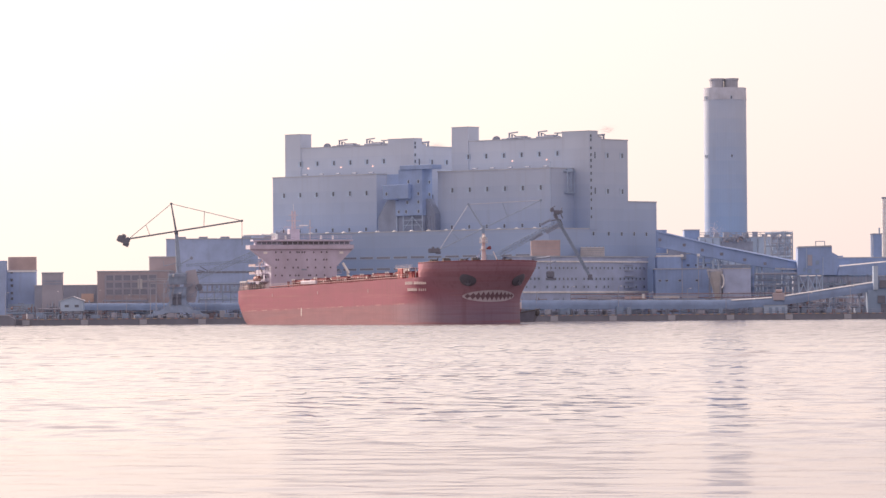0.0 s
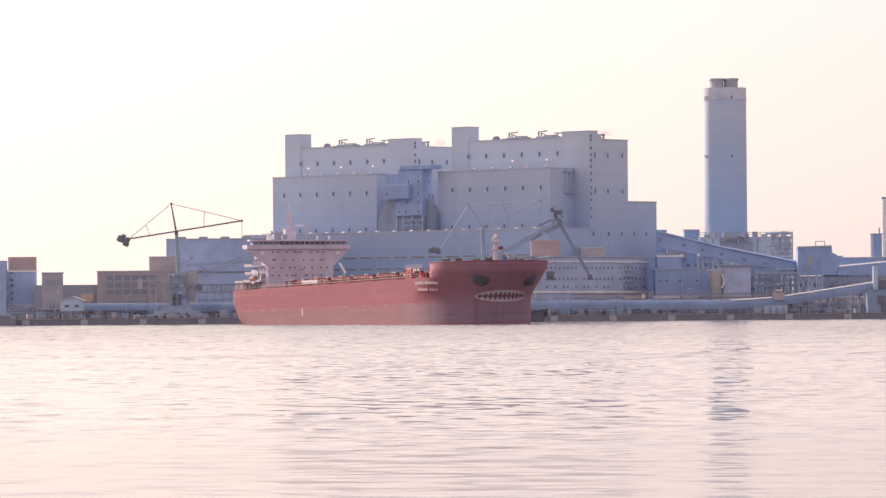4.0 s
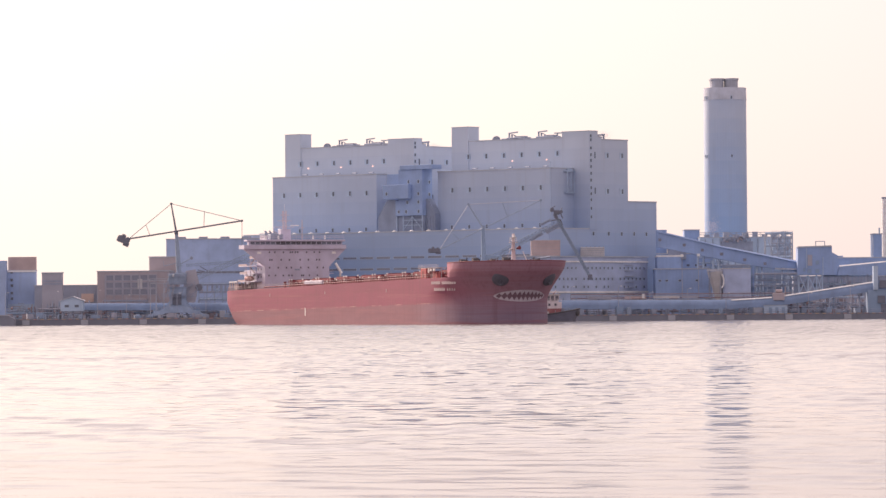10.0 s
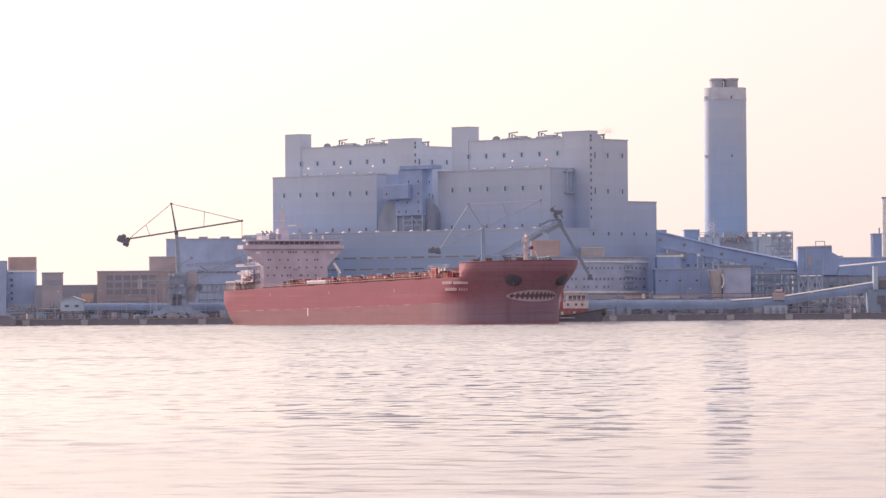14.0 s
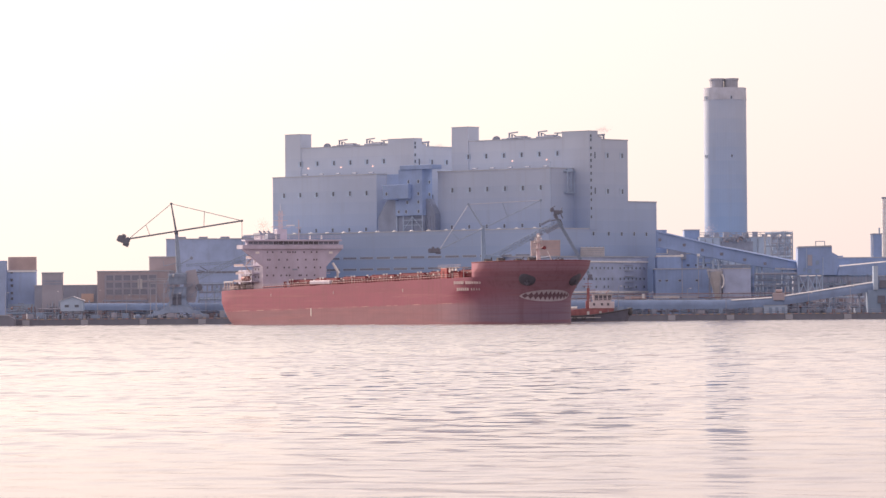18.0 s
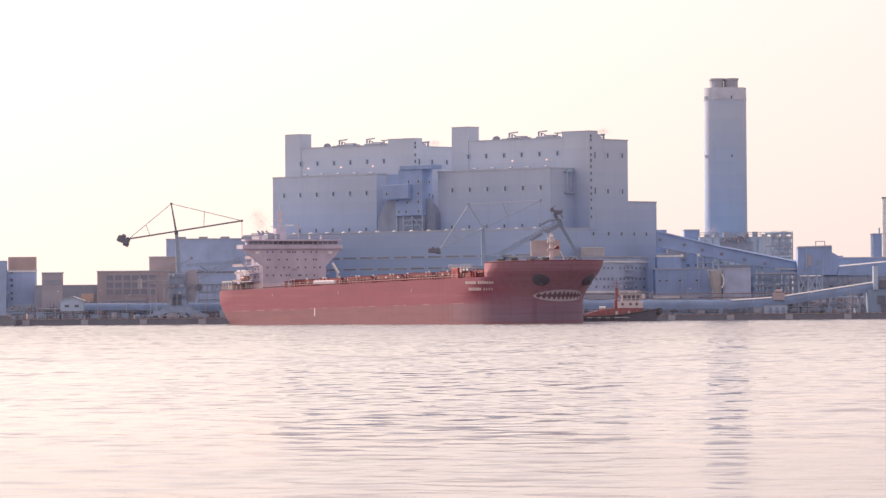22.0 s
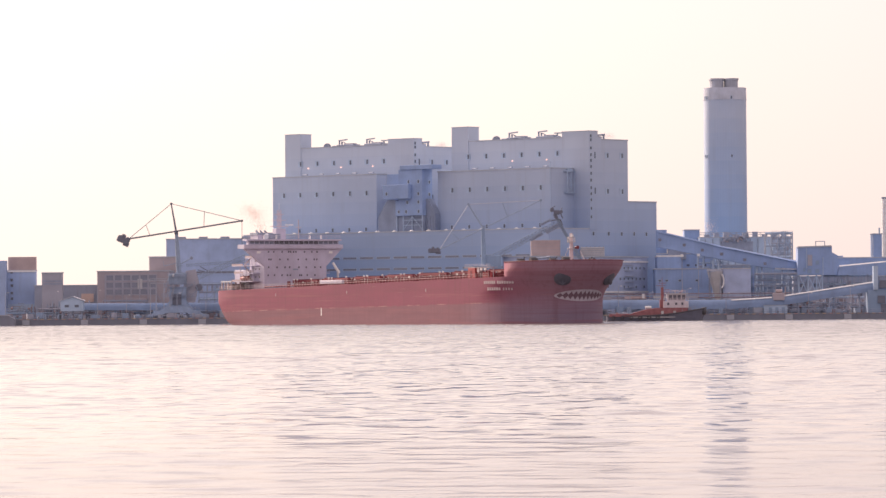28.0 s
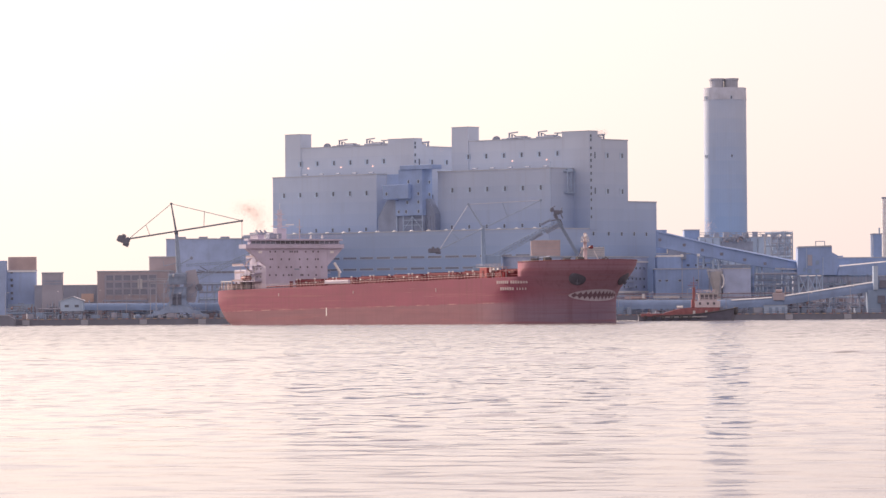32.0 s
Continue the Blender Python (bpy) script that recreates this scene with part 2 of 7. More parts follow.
TANK_GREY = paint("pale_tank_paint", (0.40, 0.465, 0.64), size=4, streak=0.15, dirt=(0.30, 0.33, 0.44))
SLATE = paint("slate_sheeting", (0.244, 0.292, 0.396), ribs=0.5, streak=0.25)
COLLAR = paint("off_white_concrete", (0.50, 0.525, 0.60), rough=0.8, size=4, streak=0.15)
HATCH_RED = paint("dark_hatch_paint", (0.185, 0.044, 0.058), rough=0.85, size=3, streak=0.3)
FRESH_RED = paint("fresh_red_paint", (0.34, 0.055, 0.065), rough=0.5, size=2)
MAST_GREY = paint("pale_mast_paint", (0.60, 0.50, 0.53), rough=0.6, size=1)
RAIL_GREY = paint("weathered_rail_paint", (0.54, 0.46, 0.47), rough=0.7, size=1)
# haze in front of the wall is put into this pale blue-grey
HAZY_WALL = paint("hazy_blue_grey_wall", (0.348, 0.383, 0.479), rough=0.8, size=6, streak=0.35)
WATER = water_surface("harbour_water")
LAMP_GLOW = glow("lamp_glow", (1.0, 0.45, 0.28), 1.1)
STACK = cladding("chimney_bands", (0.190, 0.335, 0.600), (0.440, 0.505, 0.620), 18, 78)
SMOKE = paint("exhaust_soot", (0.80, 0.50, 0.42), rough=1.0, size=1)
SMOKE.node_tree.nodes["Principled BSDF"].inputs["Alpha"].default_value = 0.13
STEAM = paint("thin_steam", (0.85, 0.72, 0.70), rough=1.0, size=1)


# ---- building blocks ----
WORLD_OF = {}


def thing(name, label, category, x=0.0, y=0.0, z=0.0, rz=0.0, group="", kind=""):
    ob = new(name)
    ob.matrix_basis = pose(x, y, z, 0, 0, rz)
    WORLD_OF[ob.name] = ob.matrix_basis.copy()
    return tagged(ob, label, category, group, kind)


def mesh_of(name, bm, material, smooth=False):
    me = bpy.data.meshes.new(name)
    bmesh.ops.recalc_face_normals(bm, faces=bm.faces)
    bm.to_mesh(me)
    bm.free()
    me.materials.append(material)
    if smooth:
        for p in me.polygons:
            p.use_smooth = True
    return me


def part(name, bm, material, parent, label="", placed=False, smooth=False):
    """Links a bmesh as one part. placed: its points are given in the world, not in the parent's space."""
    if placed:
        bm.transform(WORLD_OF[parent.name].inverted())
    ob = new(name, mesh_of(name, bm, material, smooth))
    ob.parent = parent
    WORLD_OF[ob.name] = WORLD_OF[parent.name]
    if label:
        ob["label"] = label
    return ob


def piece(name, me, parent, x, y, z, rz=0.0):
    """One of many alike pieces that share a mesh."""
    whole = me if isinstance(me, tuple) else (me,)
    ob = new(name, whole[0])
    ob.parent = parent
    ob.matrix_basis = pose(x, y, z, 0, 0, rz)
    for inner in whole[1:]:
        new(inner.name.split(".")[0], inner).parent = ob
    return ob


def box(bm, x0, x1, y0, y1, z0, z1, bevel=0.0):
    vs = [bm.verts.new((x, y, z)) for x in (x0, x1) for y in (y0, y1) for z in (z0, z1)]
    fs = [bm.faces.new([vs[i] for i in q]) for q in ((0, 1, 3, 2), (4, 6, 7, 5), (0, 4, 5, 1), (2, 3, 7, 6), (0, 2, 6, 4), (1, 5, 7, 3))]
    if bevel:
        bmesh.ops.bevel(bm, geom=list({e for f in fs for e in f.edges}), offset=bevel, segments=1, affect="EDGES")
    return bm


def B(x0, x1, y0, y1, z0, z1, bevel=0.0):
    return box(bmesh.new(), x0, x1, y0, y1, z0, z1, bevel)


def prism(bm, pts, y0, y1):
    """An outline in x and z, drawn out from y0 to y1."""
    a = [bm.verts.new((x, y0, z)) for x, z in pts]
    b = [bm.verts.new((x, y1, z)) for x, z in pts]
    bm.faces.new(a), bm.faces.new(b[::-1])
    for i in range(len(pts)):
        j = (i + 1) % len(pts)
        bm.faces.new((a[i], b[i], b[j], a[j]))
    return bm


def tube(bm, p, q, r, r2=None, n=10):
    p, q = Vector(p), Vector(q)
    d = q - p
    bmesh.ops.create_cone(bm, cap_ends=True, segments=n, radius1=r, radius2=r if r2 is None else r2, depth=d.length,
                          matrix=Matrix.Translation((p + q) / 2) @ d.to_track_quat("Z", "Y").to_matrix().to_4x4())
    return bm


def T(p, q, r, r2=None, n=10):
    return tube(bmesh.new(), p, q, r, r2, n)


def truss(bm, p, q, w, bays, r=0.12):
    """A square lattice girder from p to q."""
    p, q = Vector(p), Vector(q)
    d = (q - p).normalized()
    side = d.cross(Vector((0, 1, 0))).normalized() * w / 2
    back = Vector((0, 1, 0)) * w / 2
    corners = [side + back, side - back, -side - back, -side + back]
    for c in corners:
        tube(bm, p + c, q + c, r * 1.4, n=5)
    for i in range(bays):
        s0, s1 = p + (q - p) * i / bays, p + (q - p) * (i + 1) / bays
        for k in range(4):
            c0, c1 = corners[k], corners[(k + 1) % 4]
            tube(bm, s0 + c0, s1 + c1, r, n=4)
            tube(bm, s0 + c0, s0 + c1, r, n=4)
    return bm


def railing(bm, pts, height=1.05, step=2.0, r=0.035):
    """Posts and two rails along a line of points."""
    for p, q in zip(pts, pts[1:]):
        p, q = Vector(p), Vector(q)
        n = max(1, int((q - p).length / step))
        for h in (height, height * 0.52):
            tube(bm, p + Vector((0, 0, h)), q + Vector((0, 0, h)), r, n=4)
        for i in range(n + 1):
            s = p + (q - p) * i / n
            tube(bm, s, s + Vector((0, 0, height)), r, n=4)
    return bm


def framed_window(name, w, h, d=0.12, frame_paint=None, glazing=None, leaf=0.0):
    """Meshes of a window's frame and of its recessed pane, front towards -y; leaf: share of the width that is a closed leaf."""
    bm = bmesh.new()
    t = min(w, h) * 0.12
    shut = w * leaf
    for x0, x1, z0, z1 in ((-w / 2, w / 2, -h / 2, -h / 2 + t), (-w / 2, w / 2, h / 2 - t, h / 2), (-w / 2, -w / 2 + t + shut, -h / 2 + t, h / 2 - t), (w / 2 - t, w / 2, -h / 2 + t, h / 2 - t)):
        box(bm, x0, x1, -d, d, z0, z1)
    frame_mesh = mesh_of(name, bm, frame_paint or PALE_BLUE)
    return frame_mesh, mesh_of("pane", B(-w / 2 + t + shut, w / 2 - t, -d * 0.3, d, -h / 2 + t, h / 2 - t), glazing or PANE)


# ---- water, land and quay ----
WAVES = []
wave_rng = random.Random(11)
for i in range(56):
    length = 0.6 * 7.0 ** wave_rng.random()
    way = radians(-105 + wave_rng.gauss(0, 34))
    k = math.tau / length
    WAVES.append((k * math.cos(way), k * math.sin(way), 0.0032 * length * wave_rng.uniform(0.5, 1.3), wave_rng.uniform(0, math.tau), length))


CALMS = []
for i in range(14):
    CALMS.append((math.tau / wave_rng.uniform(2.2, 8.0) * wave_rng.choice((-1, 1)), math.tau / wave_rng.uniform(3.5, 14.0), wave_rng.uniform(0, math.tau)))

GUSTS = []
for i in range(10):
    GUSTS.append((math.tau / wave_rng.uniform(18, 80) * wave_rng.choice((-1, 1)), math.tau / wave_rng.uniform(14, 120), wave_rng.uniform(0, math.tau)))


def wave_sheet(half0, half1, nx, y0, y1, ny, next_cell):
    """Points and faces of one stretch of wavy water: steep ripples with small calm patches between them."""
    X, Y = np.meshgrid(np.linspace(-1, 1, nx), np.linspace(y0, y1, ny))
    X = X * np.interp(Y, (y0, y1), (half0, half1))
    cell = max((half0 + half1) * 0.9 / nx, (y1 - y0) / ny)
    Z = np.zeros_like(X)
    steep = 0.0
    for kx, ky, amp, ph, length in WAVES:
        if length > 2.6 * cell:
            fade = np.clip((y1 - Y) / 70, 0, 1) if length <= 2.6 * next_cell else 1.0
            Z += fade * amp * np.sin(kx * X + ky * Y + ph)
            steep += (fade * amp * math.tau / length) ** 2 / 2
    calm = sum(np.sin(kx * X + ky * Y + ph) for kx, ky, ph in CALMS) / math.sqrt(len(CALMS) / 2)
    calm = np.clip((calm - 0.3) / 0.8, 0, 1)
    share = np.interp(Y, (62, 95, 130, 280, 325), (0.3, 0.4, 0.75, 0.85, 0.0))
    slope = np.interp(Y, (62, 100, 135, 270, 345, 600, 1000), (0.035, 0.038, 0.062, 0.066, 0.082, 0.098, 0.095))
    gust = sum(np.sin(kx * X + ky * Y + ph) for kx, ky, ph in GUSTS) / math.sqrt(len(GUSTS) / 2)
    Z *= slope / np.sqrt(steep) * (1 - share * calm) * np.clip(1 + 0.14 * gust, 0.75, 1.3)
    idx = np.arange(nx * ny).reshape(ny, nx)
    quads = np.stack([idx[:-1, :-1], idx[:-1, 1:], idx[1:, 1:], idx[1:, :-1]], -1).reshape(-1, 4)
    return np.stack([X, Y, Z], -1).reshape(-1, 3), quads


def water_mesh():
    verts, faces, base = [], [], 0
    for sheet in ((28, 56, 400, 60, 345, 1450, 0.9), (56, 112, 260, 345, 900, 640, 1.05), (112, 180, 340, 900, 1548, 640, 1.05)):
        v, q = wave_sheet(*sheet)
        verts.append(v), faces.append(q + base)
        base += len(v)
    far = np.array([(-4500, -4500, -0.22), (4500, -4500, -0.22), (4500, 4500, -0.22), (-4500, 4500, -0.22)], dtype=float)
    verts.append(far), faces.append(np.array([(0, 1, 2, 3)]) + base)
    v, q = np.concatenate(verts), np.concatenate(faces)
    me = bpy.data.meshes.new("water")
    me.vertices.add(len(v))
    me.vertices.foreach_set("co", v.ravel())
    me.loops.add(q.size)
    me.loops.foreach_set("vertex_index", q.ravel().astype(np.int32))
    me.polygons.add(len(q))
    me.polygons.foreach_set("loop_start", np.arange(0, q.size, 4, dtype=np.int32))
    me.polygons.foreach_set("use_smooth", np.ones(len(q), dtype=bool))
    me.update(calc_edges=True)
    me.materials.append(WATER)
    return me


water = new("water", water_mesh())
tagged(water, "calm harbour water with pale pink ripples", "water", kind="structure")

QUAY_Y = 1540.0
QUAY_Z = 2.3
bm = B(-4000, 4000, QUAY_Y + 1.2, 6500, -3.0, QUAY_Z - 0.02)
ground = new("ground", mesh_of("ground", bm, YARD))
tagged(ground, "grey concrete yard behind the quay", "ground", kind="structure")

quay = thing("quay_wall", "grey concrete quay wall with pale fender blocks", "quay", 0, QUAY_Y, 0, kind="structure")
part("wall", B(-900, 900, 0.0, 1.2, -3.0, QUAY_Z - 0.35), QUAY_FACE, quay)
part("coping", B(-900, 900, -0.15, 1.4, QUAY_Z - 0.35, QUAY_Z, 0.05), CONCRETE, quay)
pad = mesh_of("fender_block", B(-1.25, 1.25, -0.55, -0.003, 0.15, 1.85, 0.08), PALE_CONCRETE)
edge_bar = mesh_of("edge_stripe", B(-0.6, 0.6, -0.20, -0.153, QUAY_Z - 0.28, QUAY_Z - 0.08), YELLOW)
for i in range(-14, 15):
    piece("fender_block", pad, quay, -2.3 + 20.0 * i, 0, 0)
red_bar = mesh_of("edge_stripe", B(-0.6, 0.6, -0.20, -0.153, QUAY_Z - 0.28, QUAY_Z - 0.08), FADED_RED)
for i in range(-68, 69):
    piece("edge_stripe", red_bar if i % 5 in (1, 3) else edge_bar, quay, -2.3 + 2.4 * i, 0, 0)

# ---- power station: two boiler units on one base, turned 42 degrees to the quay ----
PLANT_POSE = (52.0, 1600.0, QUAY_Z, -42.0)
plant = thing("power_station", "huge blue and grey clad coal power station building", "power station", *PLANT_POSE[:3], rz=PLANT_POSE[3])
G = -QUAY_Z  # heights below are given over the water

WIN = framed_window("window", 2.1, 2.1, leaf=0.3)
SLIT = framed_window("window", 0.9, 2.4)
STAIR = framed_window("window", 1.15, 1.3)
STRIP = framed_window("ribbon_window", 6.8, 0.9, glazing=FAINT_PANE)
OPEN_WIN = framed_window("window", 1.3, 1.6)


def hood(name, w, d, h, material):
    """A small roof hood with a pitched sheet top."""
    bm = bmesh.new()
    prism(bm, [(-d / 2, 0), (d / 2, 0), (d / 2, h), (d * 0.1, h), (-d / 2, h * 0.3)], -w / 2, w / 2)
    bm.transform(Matrix.Rotation(radians(90), 4, "Z"))
    return mesh_of(name, bm, material)


def pitched(p, q, y, deep=1.9, drop=1.0, thick=0.12):
    """A sheet roof from p to q, given as (x, z) of its ridge, falling towards the water."""
    bm = bmesh.new()
    sec = [(0.0, 0.0), (-deep, -drop), (-deep, -drop - thick), (0.0, -thick)]
    a = [bm.verts.new((p[0], y + dy, p[1] + dz)) for dy, dz in sec]
    b = [bm.verts.new((q[0], y + dy, q[1] + dz)) for dy, dz in sec]
    bm.faces.new(a), bm.faces.new(b[::-1])
    for i in range(4):
        j = (i + 1) % 4
        bm.faces.new((a[i], b[i], b[j], a[j]))
    return bm


bm = bmesh.new()
bmesh.ops.create_uvsphere(bm, u_segments=14, v_segments=8, radius=1.0, matrix=Matrix.Diagonal((0.8, 0.5, 0.32, 1)))
box(bm, -0.95, 0.95, -0.45, 0.45, -0.3, 0.05)
HOOD = mesh_of("roof_hood", bm, WHITE, smooth=True)
DARK_HOOD = hood("roof_hood", 1.9, 1.0, 0.5, GREY_STEEL)
LAMP = mesh_of("wall_lamp", B(-0.2, 0.2, -0.35, -0.003, -0.18, 0.18, 0.05), LAMP_GLOW)


def parapet(x0, x1, y0, y1, z, name="parapet"):
    """A low coping round a flat roof."""
    bm = bmesh.new()
    t, h = 0.5, 0.4
    box(bm, x0 - 0.15, x1 + 0.15, y0 - 0.15, y0 + t, z, z + h)
    box(bm, x0 - 0.15, x1 + 0.15, y1 - t, y1 + 0.15, z, z + h)
    box(bm, x0 - 0.15, x0 + t, y0 + t, y1 - t, z, z + h)
    box(bm, x1 - t, x1 + 0.15, y0 + t, y1 - t, z, z + h)
    return part(name, bm, ROOF, plant)


HALL = 32.5  # roof of the base hall
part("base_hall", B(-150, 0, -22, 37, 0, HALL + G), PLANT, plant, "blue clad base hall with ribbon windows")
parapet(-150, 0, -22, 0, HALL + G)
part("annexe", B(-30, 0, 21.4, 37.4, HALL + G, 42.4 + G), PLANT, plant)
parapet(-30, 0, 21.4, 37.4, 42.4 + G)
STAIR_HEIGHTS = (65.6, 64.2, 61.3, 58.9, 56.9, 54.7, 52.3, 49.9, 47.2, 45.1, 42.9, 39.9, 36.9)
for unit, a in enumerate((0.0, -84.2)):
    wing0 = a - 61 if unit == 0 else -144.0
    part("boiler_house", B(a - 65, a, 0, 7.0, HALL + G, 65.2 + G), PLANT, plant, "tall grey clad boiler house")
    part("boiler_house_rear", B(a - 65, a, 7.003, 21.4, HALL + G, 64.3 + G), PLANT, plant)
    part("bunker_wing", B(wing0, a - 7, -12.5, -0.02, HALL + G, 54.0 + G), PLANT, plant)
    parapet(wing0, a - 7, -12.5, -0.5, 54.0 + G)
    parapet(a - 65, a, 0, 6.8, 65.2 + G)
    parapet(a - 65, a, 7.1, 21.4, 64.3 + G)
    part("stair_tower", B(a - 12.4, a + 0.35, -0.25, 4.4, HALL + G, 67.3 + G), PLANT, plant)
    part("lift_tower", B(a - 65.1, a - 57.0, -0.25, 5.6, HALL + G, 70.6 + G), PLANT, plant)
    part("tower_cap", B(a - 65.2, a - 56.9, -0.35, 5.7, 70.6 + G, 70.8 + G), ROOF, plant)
    part("tower_cap", B(a - 12.5, a + 0.45, -0.35, 4.5, 67.3 + G, 67.5 + G), ROOF, plant)
    for i in range(6):
        piece("window", WIN, plant, a - 57.25 + 8.45 * i, -0.25 if i == 0 else 0, (59.8, 59.4)[unit] + G)
        piece("window", WIN, plant, a - 54.2 + 8.4 * i, -12.5, 47.4 + G)
        piece("window", OPEN_WIN, plant, a - 12.3 - 8.4 * i, -12.5, 34.1 + G)
    for z in STAIR_HEIGHTS:
        piece("window", STAIR, plant, a + 0.35, 0.5, z + G, 90)
    for b in (9.8, 17.9):
        for z in (58.9, 46.1):
            piece("window", WIN, plant, a, b, z + G, 90)
    for z in (58.8, 46.2):
        piece("window", SLIT, plant, a + 0.353, 2.7, z + G, 90)
    for x in ((-36.0, -19.7), (-137.4, -120.6, -104.5))[unit]:
        piece("wall_lamp", LAMP, plant, x, 0, 57.75 + G)
    for i in range(5):
        piece("roof_hood", DARK_HOOD, plant, a - 11.0 - 8.35 * i, -11.0, 54.7 + G)
    # roof plant: ducts, fans and crane jibs against the sky
    part("roof_duct", B(a - 43, a - 35, 2, 5, 65.2 + G, 66.0 + G, 0.1), GREY_STEEL, plant)
    bm = bmesh.new()
    prev = None
    for k in range(9):
        t = math.pi * k / 8
        p = (a - 46.3 - 1.6 * math.cos(t), 3, 65.3 + 1.5 * math.sin(t) ** 0.6 + G)
        if prev:
            tube(bm, prev, p, 0.3, n=6)
        prev = p
    box(bm, a - 47.6, a - 45.0, 2.6, 3.4, 65.3 + G, 66.4 + G)
    part("vent_arch", bm, GREY_STEEL, plant, "arched roof vent")
    for off in (-37.5, -23.5):
        bm = bmesh.new()
        box(bm, a + off - 3.2, a + off + 5.5, 2, 6, 65.2 + G, 66.3 + G, 0.2)
        box(bm, a + off + 0.2, a + off + 4.6, 2.4, 5, 66.3 + G, 66.7 + G, 0.1)
        part("roof_fan_housing", bm, GREY_STEEL, plant)
        bm = bmesh.new()
        tube(bm, (a + off - 3.0, 3.5, 65.4 + G), (a + off - 3.0, 3.5, 67.7 + G), 0.32)
        tube(bm, (a + off - 1.7, 3.5, 65.4 + G), (a + off - 1.7, 3.5, 67.5 + G), 0.32)
        tube(bm, (a + off - 3.3, 3.5, 67.9 + G), (a + off + 1.0, 3.5, 68.2 + G), 0.26)
        tube(bm, (a + off - 1.4, 3.5, 67.4 + G), (a + off + 0.2, 3.5, 66.8 + G), 0.16)
        part("exhaust_pipe", bm, GREY_STEEL, plant)
    bm = bmesh.new()
    tube(bm, (a - 0.5, 4.6, 65.9 + G), (a - 0.5, 9.2, 66.3 + G), 0.32)
    tube(bm, (a - 0.5, 8.6, 64.3 + G), (a - 0.5, 8.6, 66.2 + G), 0.4)
    part("exhaust_pipe", bm, GREY_STEEL, plant)
    part("roof_canopy", B(a - 16.4, a - 12.43, 0.2, 2.0, 66.9 + G, 67.3 + G), ROOF, plant)
    part("canopy_prop", B(a - 15.6, a - 15.2, 0.6, 1.0, 65.6 + G, 66.9 + G), ROOF, plant)
# open hoist shaft on the end wall of the first unit's wing
bm = bmesh.new()
for y in (-5.0, -2.9, -1.1):
    box(bm, -6.1, -5.9, y, y + 0.25, 45.8 + G, 53.0 + G)
box(bm, -6.98, -5.85, -6.0, -0.5, 53.0 + G, 53.3 + G)
box(bm, -6.98, -6.3, -4.2, -1.8, 53.3 + G, 54.2 + G)
box(bm, -6.98, -5.85, -5.4, -0.9, 45.4 + G, 45.8 + G)
for z in (48.2, 50.6):
    box(bm, -6.1, -5.9, -5.0, -0.9, z + G, z + 0.2 + G)
tube(bm, (-5.0, -5.85, 45.9 + G), (-6.0, -1.0, 48.2 + G), 0.09, n=5)
part("hoist_frame", bm, PALE_BLUE, plant)
part("downpipe", T((-7.3, -12.8, 33.6 + G), (-7.3, -12.8, 56.4 + G), 0.14), PALE_BLUE, plant)
for b in (2.0, 10.4, 17.6, 24.6, 31.5):
    piece("window", OPEN_WIN, plant, 0, b, 31.0 + G, 90)
for i in range(17):
    piece("ribbon_window", STRIP, plant, -146.0 + 8.35 * i, -22, 23.4 + G)
    piece("ribbon_window", STRIP, plant, -146.0 + 8.35 * i, -22, 19.3 + G)
    piece("roof_hood", HOOD, plant, -8.0 - 8.36 * i, -20.6, 32.95 + G)

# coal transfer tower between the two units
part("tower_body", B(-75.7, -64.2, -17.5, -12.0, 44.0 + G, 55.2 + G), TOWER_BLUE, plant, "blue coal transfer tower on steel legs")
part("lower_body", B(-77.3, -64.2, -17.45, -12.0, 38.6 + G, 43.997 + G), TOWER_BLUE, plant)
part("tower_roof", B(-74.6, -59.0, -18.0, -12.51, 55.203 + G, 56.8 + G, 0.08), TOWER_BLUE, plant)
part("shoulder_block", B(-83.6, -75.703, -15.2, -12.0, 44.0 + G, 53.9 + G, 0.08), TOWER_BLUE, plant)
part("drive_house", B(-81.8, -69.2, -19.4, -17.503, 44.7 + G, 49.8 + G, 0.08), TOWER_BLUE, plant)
bm = prism(bmesh.new(), [(-86.5, HALL), (-77.303, HALL), (-77.303, 44.5), (-82.0, 44.5), (-86.5, 38.2)], -16.8, -12.6)
bm.transform(Matrix.Translation((0, 0, G)))
part("coal_chute", bm, SLATE, plant, "slate grey coal chute casing")
bm = prism(bmesh.new(), [(-64.197, HALL), (-59.8, HALL), (-59.8, 39.2), (-63.1, 44.6), (-64.197, 44.6)], -15.4, -12.53)
bm.transform(Matrix.Translation((0, 0, G)))
part("coal_chute", bm, SLATE, plant, "slate grey coal chute casing")
for x in (-63.6, -62.2, -60.8):
    part("chute_rib", B(x, x + 0.2, -15.6, -15.403, HALL + G, 38.4 + G), GREY_STEEL, plant)
part("leg_backing", B(-77.3, -64.2, -16.4, -13.2, HALL + G, 38.597 + G), SLATE, plant)
for x in (-77.1, -73.9, -69.6, -64.6):
    part("leg", B(x, x + 0.22, -17.2, -16.9, HALL + G, 38.597 + G), PALE_BLUE, plant)
for xa, xb in ((-69.5, -74.0), (-69.4, -64.4)):
    part("brace", T((xa, -17.05, 38.2 + G), (xb, -17.05, 33.2 + G), 0.12, n=5), PALE_BLUE, plant)
for z in (35.0, 36.8):
    part("cross_beam", B(-74.0, -64.4, -17.15, -16.95, z + G, z + 0.2 + G), PALE_BLUE, plant)
